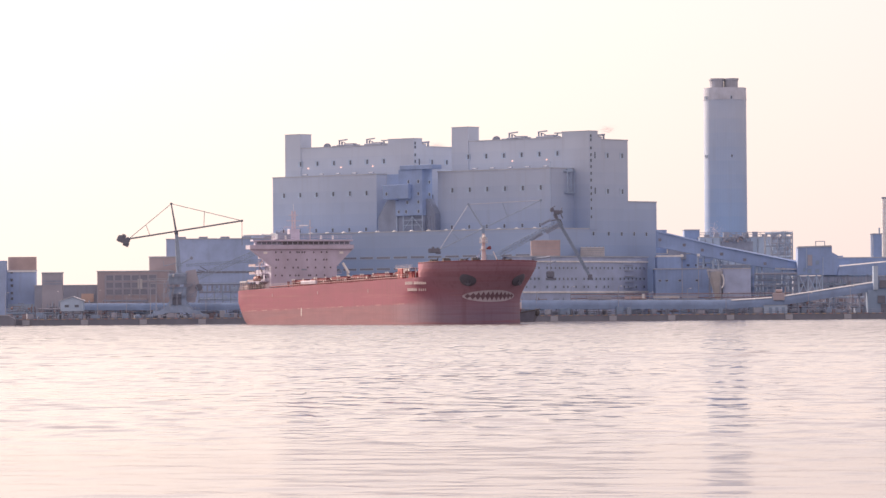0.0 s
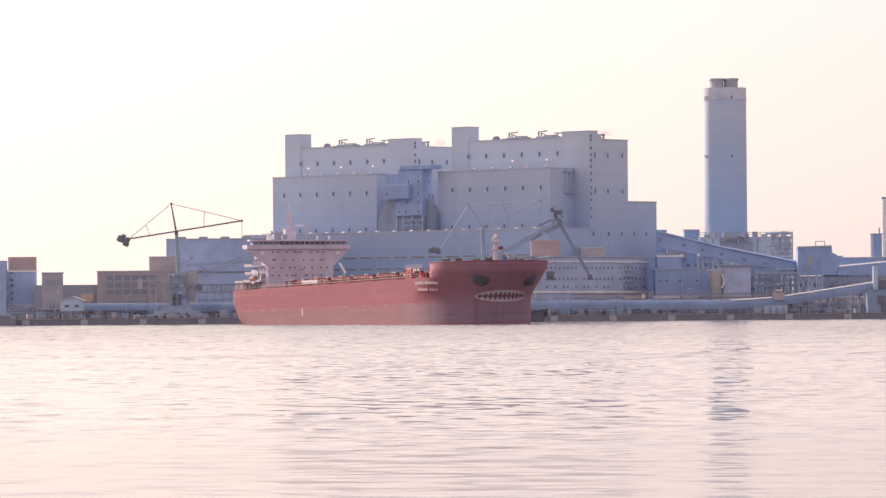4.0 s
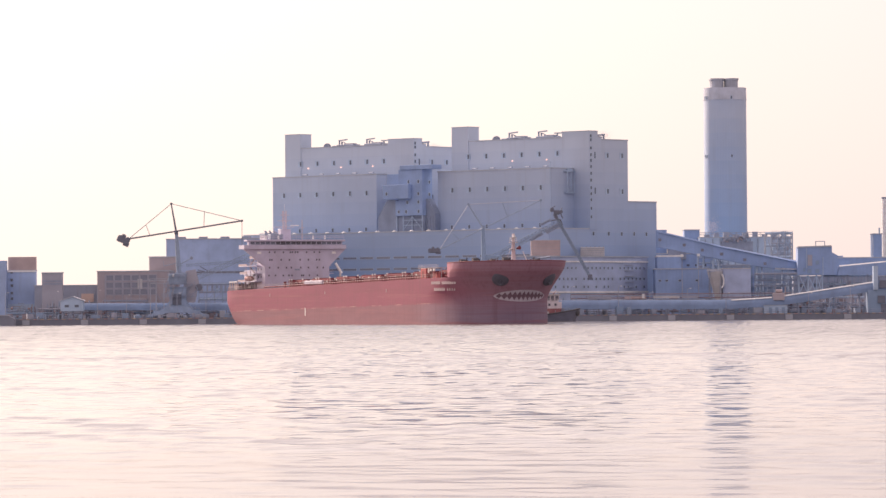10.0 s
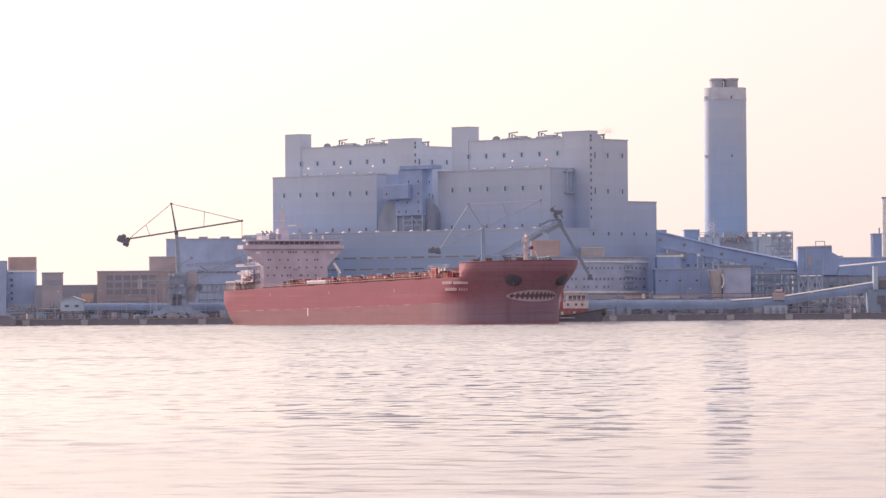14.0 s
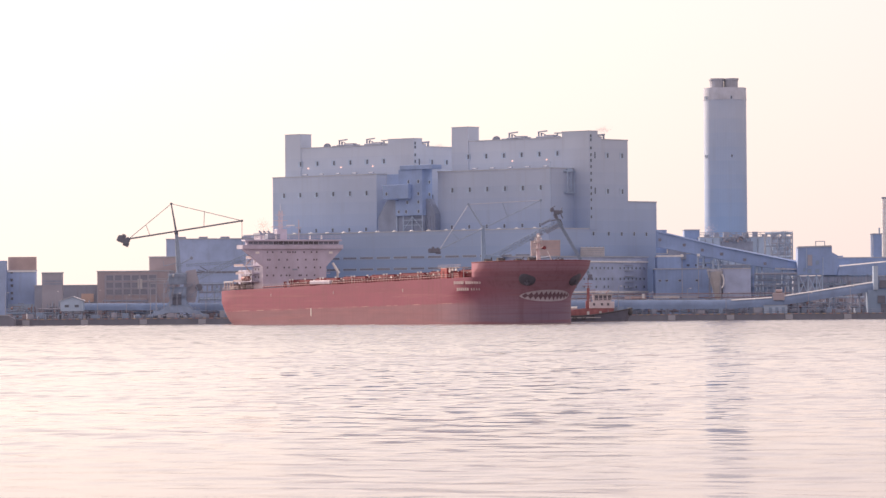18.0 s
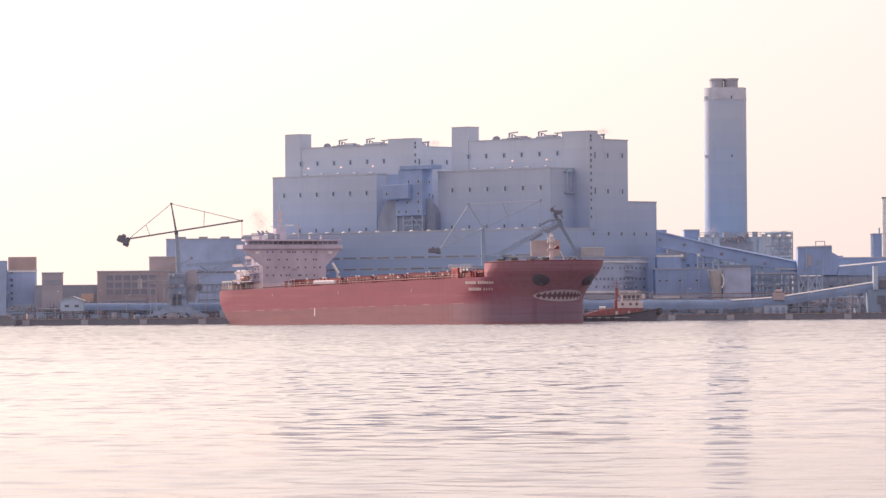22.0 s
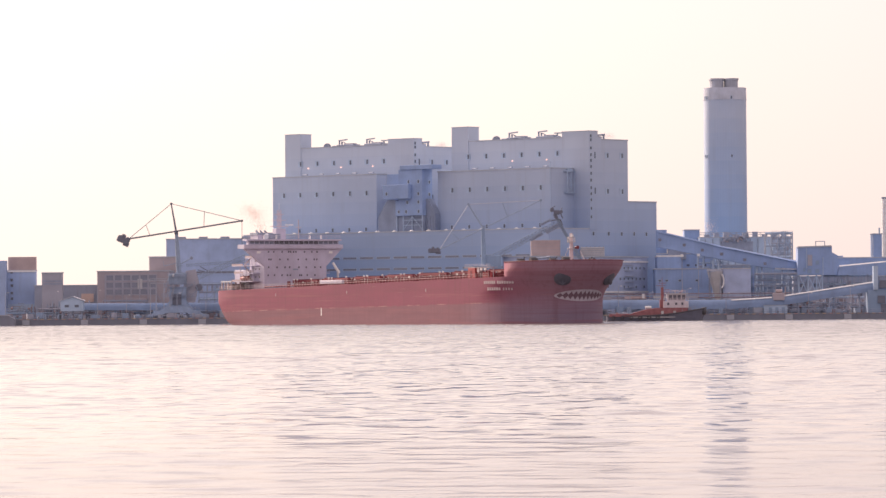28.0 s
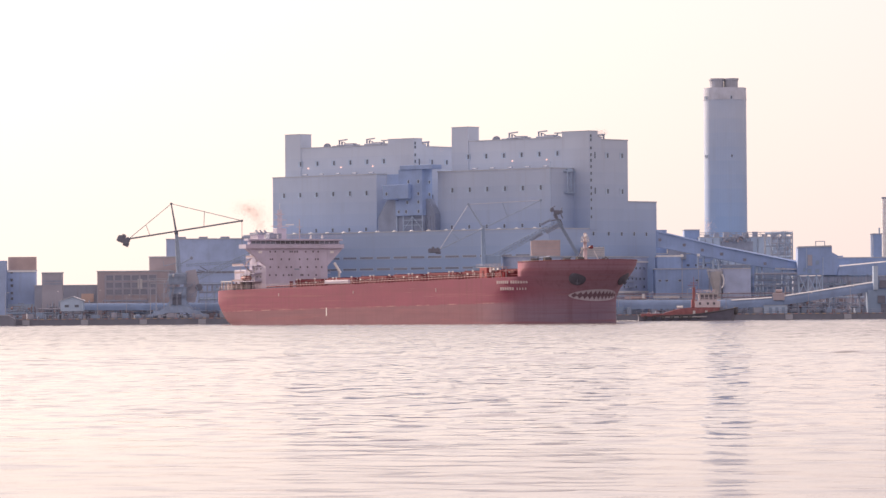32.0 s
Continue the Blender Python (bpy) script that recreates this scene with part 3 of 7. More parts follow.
for x, z, y in ((-70.7, 50.8, -17.5), (-65.9, 50.8, -17.5), (-65.9, 46.4, -17.5), (-71.4, 43.4, -17.5), (-65.9, 43.4, -17.5), (-72.0, 40.0, -17.45), (-65.9, 40.0, -17.45), (-79.8, 46.6, -19.4), (-75.6, 40.0, -17.45)):
    piece("window", STAIR, plant, x, y - 0.02, z + G)
for z in (50.6, 46.2):
    piece("window", STAIR, plant, -64.18, -13.6, z + G, 90)

# ---- tall chimney ----
CH_X, CH_Y = 109.64, 1750.0
chimney = thing("chimney", "tall round chimney, white band over pale blue", "chimney", CH_X, CH_Y, QUAY_Z)
bm = bmesh.new()
tube(bm, (0, 0, 0), (0, 0, 84.9 + G), 8.3, 8.25, n=48)
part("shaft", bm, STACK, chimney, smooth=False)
part("top_band", T((0, 0, 84.9 + G), (0, 0, 89.5 + G), 8.3, 8.25, 48), COLLAR, chimney, "off-white concrete top band")
for x in (-3.1, 2.4):
    for y in (-2.9, 2.9):
        bm = T((x, y, 89.5 + G), (x, y, 92.4 + G), 2.5, n=24)
        tube(bm, (x, y, 92.4 + G), (x, y, 93.1 + G), 2.8, n=24)
        part("flue", bm, PALE_CONCRETE, chimney, "dark steel flue")
OPENING = framed_window("inspection_opening", 0.8, 1.3)
for z in (85.6, 63.0):
    for ang in (-76, -150, 200):
        t = radians(ang)
        piece("inspection_opening", OPENING, chimney, 8.3 * math.cos(t), 8.3 * math.sin(t), z + G, ang + 90)
for z in (84.9,):
    bm = bmesh.new()
    tube(bm, (0, 0, z - 0.1 + G), (0, 0, z + 0.1 + G), 8.42, n=48)
    part("ring", bm, COLLAR, chimney)

# ---- office block along the plant's side ----
office = thing("office_building", "pale blue three-storey office block with rows of small windows", "office building", *PLANT_POSE[:3], rz=PLANT_POSE[3])
part("wall", B(1.0, 10.0, -47.8, 19.7, 0, 22.4 + G), OFFICE, office)
part("roof", B(0.6, 10.4, -48.2, 20.1, 22.4 + G, 22.8 + G), ROOF, office)
part("cornice", B(10.003, 10.35, -48.0, 19.9, 20.6 + G, 21.1 + G), WHITE, office)
part("string_course", B(10.003, 10.35, -48.0, 19.9, 9.9 + G, 10.5 + G), WHITE, office)
OWIN = framed_window("window", 1.15, 1.1, glazing=FAINT_PANE)
for z in (18.6, 14.8, 12.0):
    for i in range(30):
        if i % 9 in (4,) or (z < 13 and i % 5 in (1, 3)):
            continue
        piece("window", OWIN, office, 10.0, -46.0 + 2.2 * i, z + G, 90)
bm = bmesh.new()
for k in range(6):
    box(bm, 10.003, 10.5, 7.0, 11.5, 9.6 + 2.0 * k + G, 9.75 + 2.0 * k + G)
part("fire_escape", bm, PALE_CONCRETE, office)
block = thing("roof_penthouse", "faded orange panelled box on the office roof", "roof structure", 35.70, 1575, 22.8)
part("wall", B(-5.1, 5.1, -3, 3, 0, 5.5, 0.1), ORANGE_WALL, block)
for i in range(1, 5):
    part("joint_strip", B(-5.1, 5.1, -3.05, -3.003, 1.1 * i, 1.1 * i + 0.07), TAUPE, block)
cool = thing("cooling_unit", "pale louvred cooling unit on the roof", "cooling unit", 52.65, 1593, 22.8)
part("casing", B(-4.2, 4.2, -2, 2, 0, 3.2, 0.1), CREAM, cool)
for i in range(4):
    part("louvre", B(-4.1, 4.1, -2.15, -2.003, 0.3 + 0.75 * i, 0.6 + 0.75 * i), PALE_CONCRETE, cool)
for i in range(6):
    part("fan_post", B(-3.8 + 1.5 * i, -3.5 + 1.5 * i, -1.5, -1.2, 3.2, 3.6), GREY_STEEL, cool)


# ---- plain buildings on the shore, each with its own openings ----
def building(name, label, x0, x1, z1, y, deep, material, roof=ROOF, category="building"):
    ob = thing(name, label, category, (x0 + x1) / 2, y, QUAY_Z)
    w = (x1 - x0) / 2
    part("wall", B(-w, w, 0, deep, 0, z1 - QUAY_Z), material, ob)
    part("roof", B(-w - 0.2, w + 0.2, -0.2, deep + 0.2, z1 - QUAY_Z, z1 - QUAY_Z + 0.35), roof, ob)
    return ob, w


def windows(ob, me, xs, zs, name="window"):
    for x in xs:
        for z in zs:
            piece(name, me, ob, x, 0, z - QUAY_Z)


def span(a, b, n):
    return [a + (b - a) * i / (n - 1) for i in range(n)]


ob, w = building("coal_silo_building", "blue clad block with a faded brown top", -168.83, -144.23, 19.29, 1600, 4, SILO_BLUE)
part("top_storey", B(-154.03 - (-168.83 + -144.23) / 2, w, 0.3, 3.7, 19.29 - QUAY_Z + 0.35, 24.29 - QUAY_Z), RUST_TOP, ob, "faded brown top storey")
# haze along the foot of the block, put in as a paler strip
part("base_haze_strip", B(-w, w, -0.3, -0.003, 0, 7.6 - QUAY_Z), PALE_BLUE, ob, "paler strip standing in for haze along the base")
part("band", B(-w, w, -0.25, -0.003, 18.89 - QUAY_Z, 19.49 - QUAY_Z), WHITE, ob)
windows(ob, framed_window("window", 1.2, 1.2, frame_paint=SILO_BLUE), (w - 8.5, w - 10.8), [23.32, 18.92, 16.12, 14.12, 11.52, 9.52, 6.32][1:])
part("side_block", B(-w + 1, w - 10, -6, -0.3, 0, 22.95 - QUAY_Z), SILO_BLUE, ob)

ob, w = building("pump_tower", "taupe concrete tower with dark banding", -140.30, -133.19, 18.22, 1580, 4, TAUPE)
for y in (492, 497):
    z = QUAY_Z + (556 - y) * 0.1975
    part("band", B(-w - 0.05, w + 0.05, -0.1, -0.003, z - 2.0, z - 1.5), GREY_STEEL, ob)
part("shutter", B(-w * 0.8, w * 0.8, -0.12, -0.003, 0.4, 3.4), GREY_STEEL, ob)
ob, w = building("low_store", "low grey store between the towers", -143.99, -120.54, 13.86, 1592, 8, HAZY_WALL)
part("orange_panel", B(-127.53 - (-143.99 + -120.54) / 2, -123.16 - (-143.99 + -120.54) / 2, -0.3, -0.003, 8.08 - QUAY_Z, 11.07 - QUAY_Z), PALE_ORANGE, ob, "faded orange wall panel")

ob, w = building("workshop_building", "brown-grey workshop with a grid of dark windows", -121.32, -95.96, 18.64, 1585, 25, BROWN)
BAY = framed_window("window", 2.9, 2.3, frame_paint=TAUPE, glazing=FAINT_PANE)
windows(ob, BAY, [-w + 4.4 + 3.0 * i for i in range(6)], [16.46, 13.89, 11.51])
part("light_panel", B(-0.2 + w - 11.0, w - 9.6, -0.25, -0.003, 12.48 - QUAY_Z, 16.04 - QUAY_Z), CREAM, ob)
for i in range(7):
    part("pilaster", B(-w + 2.6 + 3.0 * i, -w + 2.95 + 3.0 * i, -0.3, -0.003, 3, 17.45 - QUAY_Z), TAUPE, ob)
ob, w = building("stair_block", "faded brown block above the workshop", -104.83, -94.43, 23.90, 1612, 8, BROWN)
ob, w = building("coal_hall", "large blue coal store hall with roof vents", -100.43, -58.20, 30.66, 1640, 50, SILO_BLUE)
for f in span(-0.75, 0.75, 5):
    part("roof_vent", B(f * w - 1.6, f * w + 1.6, 4, 6, 30.66 - QUAY_Z + 0.35, 31.17 - QUAY_Z + 0.55), GREY_STEEL, ob)
windows(ob, STRIP, span(-w + 14, w - 5, 6), [18.70], "ribbon_window")
for i in range(12):
    part("ventilation_louvre", B(w - 26 + 1.6 * i, w - 25.2 + 1.6 * i, -0.2, -0.003, 11.94 - QUAY_Z, 14.40 - QUAY_Z), GREY_STEEL, ob)

# gabled hut on legs at the quay
hut = thing("gabled_hut", "small pale blue gabled hut on steel legs", "hut", -127.94, 1556, QUAY_Z)
bm = bmesh.new()
z0, z1, z2 = 4.90 - QUAY_Z, 8.40 - QUAY_Z, 9.77 - QUAY_Z
prism(bm, [(-3.9, z0), (3.9, z0), (3.9, z1), (0.4, z2), (-3.9, z1)], 0, 6)
part("wall", bm, PALE_BLUE, hut)
for s in (-1, 1):
    bm = bmesh.new()
    prism(bm, [(0.4, z2 + 0.05), (s * 4.3, z1 - 0.1), (s * 4.3, z1 + 0.15), (0.4, z2 + 0.3)], -0.4, 6.4)
    part("roof_slope", bm, COLLAR, hut)
for x in (-1.7, 1.7):
    piece("window", framed_window("window", 1.7, 1.1), hut, x, 0, (z0 + z1) / 2)
for x in (-3.4, -0.2, 3.2):
    for y in (0.5, 5):
        part("leg", B(x, x + 0.3, y, y + 0.3, 0, z0), GREY_STEEL, hut)

# ---- chimney foot: ducts, pipe frames, the inclined coal gallery and the transfer houses ----
ob, w = building("duct_block", "blue flue duct block beside the chimney", 90.80, 96.54, 33.62, 1700, 10, BLUE)
ob, w = building("precipitator", "grey-blue dust precipitator hall", 95.95, 130.18, 30.57, 1690, 30, PALE_BLUE)
for i in range(12):
    part("casing_rib", B(-w + 2 + 2.8 * i, -w + 2.3 + 2.8 * i, -0.4, -0.003, 6, 30.14 - QUAY_Z), GREY_STEEL, ob)
zt = 30.57 - QUAY_Z + 0.35
part("roof_railing", railing(bmesh.new(), [(-w, 0.3, zt), (w, 0.3, zt)], 1.6, 2.2, 0.1), GREY_STEEL, ob)
for i in range(9):
    part("insulator_box", B(-w + 2 + 3.6 * i, -w + 4 + 3.6 * i, 3, 6, zt, zt + 0.9 + 0.5 * (i % 3)), GREY_STEEL, ob)
mach = random.Random(31)
for i in range(34):
    x = -w + 8.3 + 0.3 * i
    z0 = zt + mach.uniform(-2.2, 0.9)
    part("fan_casing", B(x, x + mach.uniform(0.3, 1.0), mach.uniform(-1.4, -0.6), mach.uniform(0.2, 2.0), z0, z0 + mach.uniform(0.3, 1.1), 0.05), mach.choice([TAUPE, BROWN, GREY_STEEL]), ob, "brownish fan and duct machinery")
for i in range(7):
    x = -w + 8.5 + 1.5 * i
    part("duct_pipe", T((x, -1.0, zt - 2.4), (x + mach.uniform(-1, 1), -0.8, zt + mach.uniform(0.8, 1.9)), 0.14, n=6), GREY_STEEL, ob)
part("dark_grille", B(-w + 8.0, -w + 20, -0.3, -0.003, zt - 7.0, zt - 1.8), GREY_STEEL, ob)
frame_x0, frame_x1 = 118.51, 128.26
rack = thing("pipe_rack", "steel pipe rack with columns beside the precipitator", "pipe rack", (frame_x0 + frame_x1) / 2, 1660, QUAY_Z)
wr, zr = (frame_x1 - frame_x0) / 2, 31.40 - QUAY_Z
for x in span(-wr, wr, 5):
    for y in (0, 6):
        part("column", B(x - 0.15, x + 0.15, y, y + 0.3, 0, zr + 0.6 * ((int(x * 3) + y) % 2)), PALE_CONCRETE, rack)
for xa, xb in zip(span(-wr, wr, 5), span(-wr, wr, 5)[1:]):
    part("brace", T((xa + 0.2, 0.2, zr * 0.55), (xb, 0.2, zr * 0.78), 0.13, n=5), PALE_CONCRETE, rack)
    part("brace", T((xa + 0.2, 0.2, zr * 0.98), (xb, 0.2, zr * 0.78), 0.13, n=5), PALE_CONCRETE, rack)
for z in span(zr * 0.55, zr, 4):
    part("beam", B(-wr, wr, 0.05, 0.35, z - 0.3, z - 0.05), GREY_STEEL, rack)
    part("pipe", T((-wr, 3, z + 0.3), (wr, 3, z + 0.3), 0.35), PALE_BLUE, rack)

gal = thing("inclined_conveyor", "long blue enclosed conveyor gallery sloping down", "conveyor", 0, 1605, QUAY_Z)
bm = bmesh.new()
prism(bm, [(76.10, 31.82), (101.52, 25.39), (125.96, 20.39), (125.93, 16.98), (109.50, 19.31), (76.05, 26.20)], 1605, 1610)
part("gallery", bm, BLUE, gal, placed=True)
part("gallery_roof", pitched((76.10, 32.02), (101.53, 25.70), 1606.0, 1.4, 0.5), BLUE, gal, placed=True)
part("gallery_roof", pitched((101.53, 25.90), (125.96, 20.79), 1606.0, 1.6, 0.5), BLUE, gal, placed=True)
part("side_canopy", pitched((117.84, 18.43), (125.86, 18.17), 1604.5, 1.2, 0.4), ALUMINIUM, gal, placed=True)
for X, Z in ((77.07, 28.60), (85.68, 26.72), (92.09, 24.87), (98.90, 23.41), (107.11, 21.34), (114.32, 19.88)):
    piece("window", framed_window("window", 1.4, 1.3, frame_paint=BLUE, glazing=FAINT_PANE), gal, X, 0, Z - QUAY_Z)
for X, Z in ((91.48, 23.47), (97.08, 22.02), (112.50, 18.89), (121.52, 17.61)):
    bm = bmesh.new()
    for dx in (-1.5, 1.5):
        tube(bm, (X + dx, 1607, QUAY_Z), (X + dx * 0.6, 1607, Z), 0.3, n=6)
    tube(bm, (X - 1.4, 1607, QUAY_Z + 2), (X + 1, 1607, Z - 3), 0.18, n=5)
    part("trestle", bm, PALE_BLUE, gal, placed=True)

house = thing("transfer_house", "blue conveyor transfer house on a braced steel trestle", "transfer house", 131.54, 1600, QUAY_Z)
bm = bmesh.new()
prism(bm, [(125.33, 15.73), (139.52, 15.62), (139.59, 22.62), (137.60, 23.64), (137.62, 25.84), (125.61, 25.53)], 1599.0, 1608)
part("wall", bm, BLUE, house, placed=True)
bm = bmesh.new()
prism(bm, [(137.42, 26.14), (137.62, 25.64), (125.41, 25.33), (125.42, 25.84)], 1598.7, 1608.3)
part("roof", bm, ROOF, house, placed=True)
for X, Z, sw, sh, sm in ((129.77, 20.90, 0.8, 1.9, TAUPE), (132.36, 20.08, 0.6, 0.7, STEEL_BLUE), (132.34, 17.08, 0.7, 0.7, STEEL_BLUE), (129.54, 17.10, 0.7, 0.7, STEEL_BLUE), (127.74, 17.52, 0.4, 0.6, STEEL_BLUE)):
    bm = B(X - sw, X + sw, 1598.8, 1598.99, Z - sh, Z + sh)
    part("shutter", bm, sm, house, placed=True)
for X, Z in ((128.58, 22.11), (134.36, 19.06)):
    part("wall_pipe", T((X, 1598.7, Z - 4.0), (X, 1598.7, Z + 3.0), 0.16, n=6), PALE_BLUE, house, placed=True)
X, Z = 133.62, 25.67
bm = bmesh.new()
for dx in (-1.6, 1.6):
    tube(bm, (X + dx, 1601, Z), (X + dx, 1601, Z + 1.9), 0.15, n=5)
tube(bm, (X - 1.7, 1601, Z + 1.9), (X + 1.7, 1601, Z + 1.9), 0.15, n=5)
part("hoist_beam", bm, GREY_STEEL, house, placed=True)
bm = bmesh.new()
xs = [(125.93), (129.13), (132.12), (134.12)]
zt = 15.69
for x in xs:
    tube(bm, (x, 1600, QUAY_Z), (x, 1600, zt), 0.28, n=6)
for x, x2 in zip(xs, xs[1:]):
    for k in range(2):
        za, zb = QUAY_Z + (zt - QUAY_Z) * k / 2, QUAY_Z + (zt - QUAY_Z) * (k + 1) / 2
        tube(bm, (x, 1600, za), (x2, 1600, zb), 0.14, n=5)
        tube(bm, (x2, 1600, za), (x, 1600, zb), 0.14, n=5)
        tube(bm, (x, 1600, zb), (x2, 1600, zb), 0.2, n=5)
part("trestle", bm, PALE_BLUE, house, placed=True)

ob, w = building("crusher_hall", "blue low hall with a stepped roof", 139.30, 169.77, 21.85, 1625, 25, BLUE)
part("roof_step", B(-w, -w + 4.5, 0, 10, 21.85 - QUAY_Z + 0.35, 22.73 - QUAY_Z), BLUE, ob)
windows(ob, WIN, (-w + 3.5, -w + 7.5, -w + 12.0), [17.84])
gal = thing("upper_conveyor", "pale blue conveyor gallery with a sunlit roof", "conveyor", 0, 1598, QUAY_Z)
bm = bmesh.new()
prism(bm, [(140.18, 18.60), (156.57, 20.07), (166.97, 20.98), (166.92, 15.99), (139.35, 15.61)], 1598.1, 1602)
part("gallery", bm, BLUE, gal, placed=True)
part("roof", pitched((140.18, 19.00), (166.97, 21.38), 1599.4, 1.0, 0.4), ALUMINIUM, gal, placed=True)
for X in (143.12, 150.12):
    part("column", B(X - 0.25, X + 0.25, 1599, 1599.5, QUAY_Z, 15.8), GREY_STEEL, gal, placed=True)
ob, w = building("right_duct_block", "blue duct block at the plant's edge", 161.02, 164.19, 31.42, 1690, 12, BLUE)
part("vent_pipe", T((0.9, 3, 31.42 - QUAY_Z), (0.9, 3, 33.95 - QUAY_Z), 0.3), PALE_BLUE, ob)
second = thing("slim_chimney", "slim pale steel chimney", "chimney", 168.83, 1720, QUAY_Z)
part("shaft", T((0, 0, 0), (0, 0, 45.44 - QUAY_Z), 1.9, 1.7, 24), WHITE, second)
part("cap", T((0, 0, 45.44 - QUAY_Z), (0, 0, 46.09 - QUAY_Z), 1.9, n=24), GREY_STEEL, second)

ob, w = building("switch_house", "blue low service building with wall lamps", 74.67, 93.75, 17.96, 1590, 18, BLUE)
windows(ob, framed_window("window", 1.1, 0.8), (-8.0, -5.6, -1.0, 5.0), [14.03])
building("service_shed", "blue shed with a pale roof edge", 75.78, 84.18, 22.49, 1600, 14, BLUE, roof=WHITE)
LAMPBOX = mesh_of("floodlight", B(-0.5, 0.5, -0.5, 0.3, -0.4, 0.5, 0.1), WHITE)
for X, Z in ((83.95, 22.71), (89.71, 22.86)):
    fl = thing("floodlight_pole", "steel pole with a white floodlight", "floodlight", X, 1588, QUAY_Z, group="floodlight poles")
    part("pole", T((0, 0, 0), (0, 0, Z - QUAY_Z), 0.15, 0.1, 6), PALE_CONCRETE, fl)
    piece("floodlight", LAMPBOX, fl, 0, 0, Z - QUAY_Z)

tank = thing("storage_tank", "pale grey cylindrical storage tank with a flat lid", "tank", 102.15, 1575, QUAY_Z)
zt = 17.82 - QUAY_Z
part("shell", T((0, 0, 0), (0, 0, zt), 5.0, n=32), TANK_GREY, tank)
part("lid", T((0, 0, zt), (0, 0, zt + 0.3), 5.15, n=32), CREAM, tank, "cream lid")
part("railing", railing(bmesh.new(), [(4.9 * math.cos(a), 4.9 * math.sin(a), zt + 0.3) for a in [i * math.pi / 8 for i in range(17)]], 1.1, 2, 0.05), GREY_STEEL, tank)
part("pipe_bend", T((-5.6, -1, 0), (-5.6, -1, zt + 0.4), 0.35), PALE_CONCRETE, tank)
hop = thing("hopper", "pale steel hopper with a conical bottom", "hopper", 95.22, 1576, QUAY_Z)
part("rim", T((0, 0, zt - 0.8), (0, 0, zt), 3.3, n=24), COLLAR, hop)
part("cone", T((1.2, 0, 1.6), (0, 0, zt - 0.803), 0.5, 3.2, 24), CREAM, hop)
bm = bmesh.new()
prev = None
for k in range(9):
    a = -1.2 + 2.4 * k / 8
    p = (1.2 + 1.2 * math.cos(a), -3.4, zt - 4.2 + 2.6 * math.sin(a))
    if prev:
        tube(bm, prev, p, 0.32, n=8)
    prev = p
part("pipe_bend", bm, WHITE, hop, "white curved pipe")
for a in (45, 135, 225, 315):
    t = radians(a)
    part("leg", T((3.4 * math.cos(t), 3.4 * math.sin(t), 0), (3.4 * math.cos(t), 3.4 * math.sin(t), zt - 0.5), 0.16, n=6), GREY_STEEL, hop)

ob, w = building("ash_hall", "low hazy grey ash handling hall behind the trestles", 125.30, 173.02, 15.16, 1618, 5, HAZY_WALL)
windows(ob, framed_window("window", 2.0, 1.6, frame_paint=STEEL_BLUE), span(-w + 3, w - 3, 9), [12.13, 8.69])
for i in range(14):
    part("pilaster", B(-w + 1 + 3.7 * i, -w + 1.3 + 3.7 * i, -0.4, -0.003, 0, 14.96 - QUAY_Z), GREY_STEEL, ob)

# blocks between the plant and the chimney, seen under the inclined gallery
ob, w = building("plant_annexe", "blue annexe block at the foot of the power station", 76.68, 98.00, 23.96, 1640, 14, BLUE)
windows(ob, framed_window("window", 1.3, 1.0, frame_paint=BLUE), span(-w + 3, w - 3, 6), [19.86])
part("stair_head", B(-w, -w + 4.6, 1, 8, 23.96 - QUAY_Z + 0.35, 32.84 - QUAY_Z), BLUE, ob)
part("grey_louvre_block", B(-w + 5.0, -w + 11.5, -0.8, 6, 23.96 - QUAY_Z - 2.0, 26.65 - QUAY_Z), GREY_STEEL, ob)
part("canopy", B(-w - 1, -w + 9.5, -2.2, -0.003, 23.17 - QUAY_Z, 23.58 - QUAY_Z), WHITE, ob, "white canopy")
ob, w = building("filter_hall", "blue-grey filter hall below the inclined gallery", 97.08, 130.08, 19.76, 1650, 10, STEEL_BLUE)
for i in range(9):
    part("wall_rib", B(-w + 1.5 + 3.6 * i, -w + 1.9 + 3.6 * i, -0.35, -0.003, 0, 19.56 - QUAY_Z), BLUE, ob)
for z in (6.0, 9.5, 13.0):
    part("walkway", B(-w, w, -1.3, -0.36, z, z + 0.15), GREY_STEEL, ob)
    part("walkway_railing", railing(bmesh.new(), [(-w, -1.25, z + 0.15), (w, -1.25, z + 0.15)], 1.1, 2.0, 0.05), PALE_CONCRETE, ob)


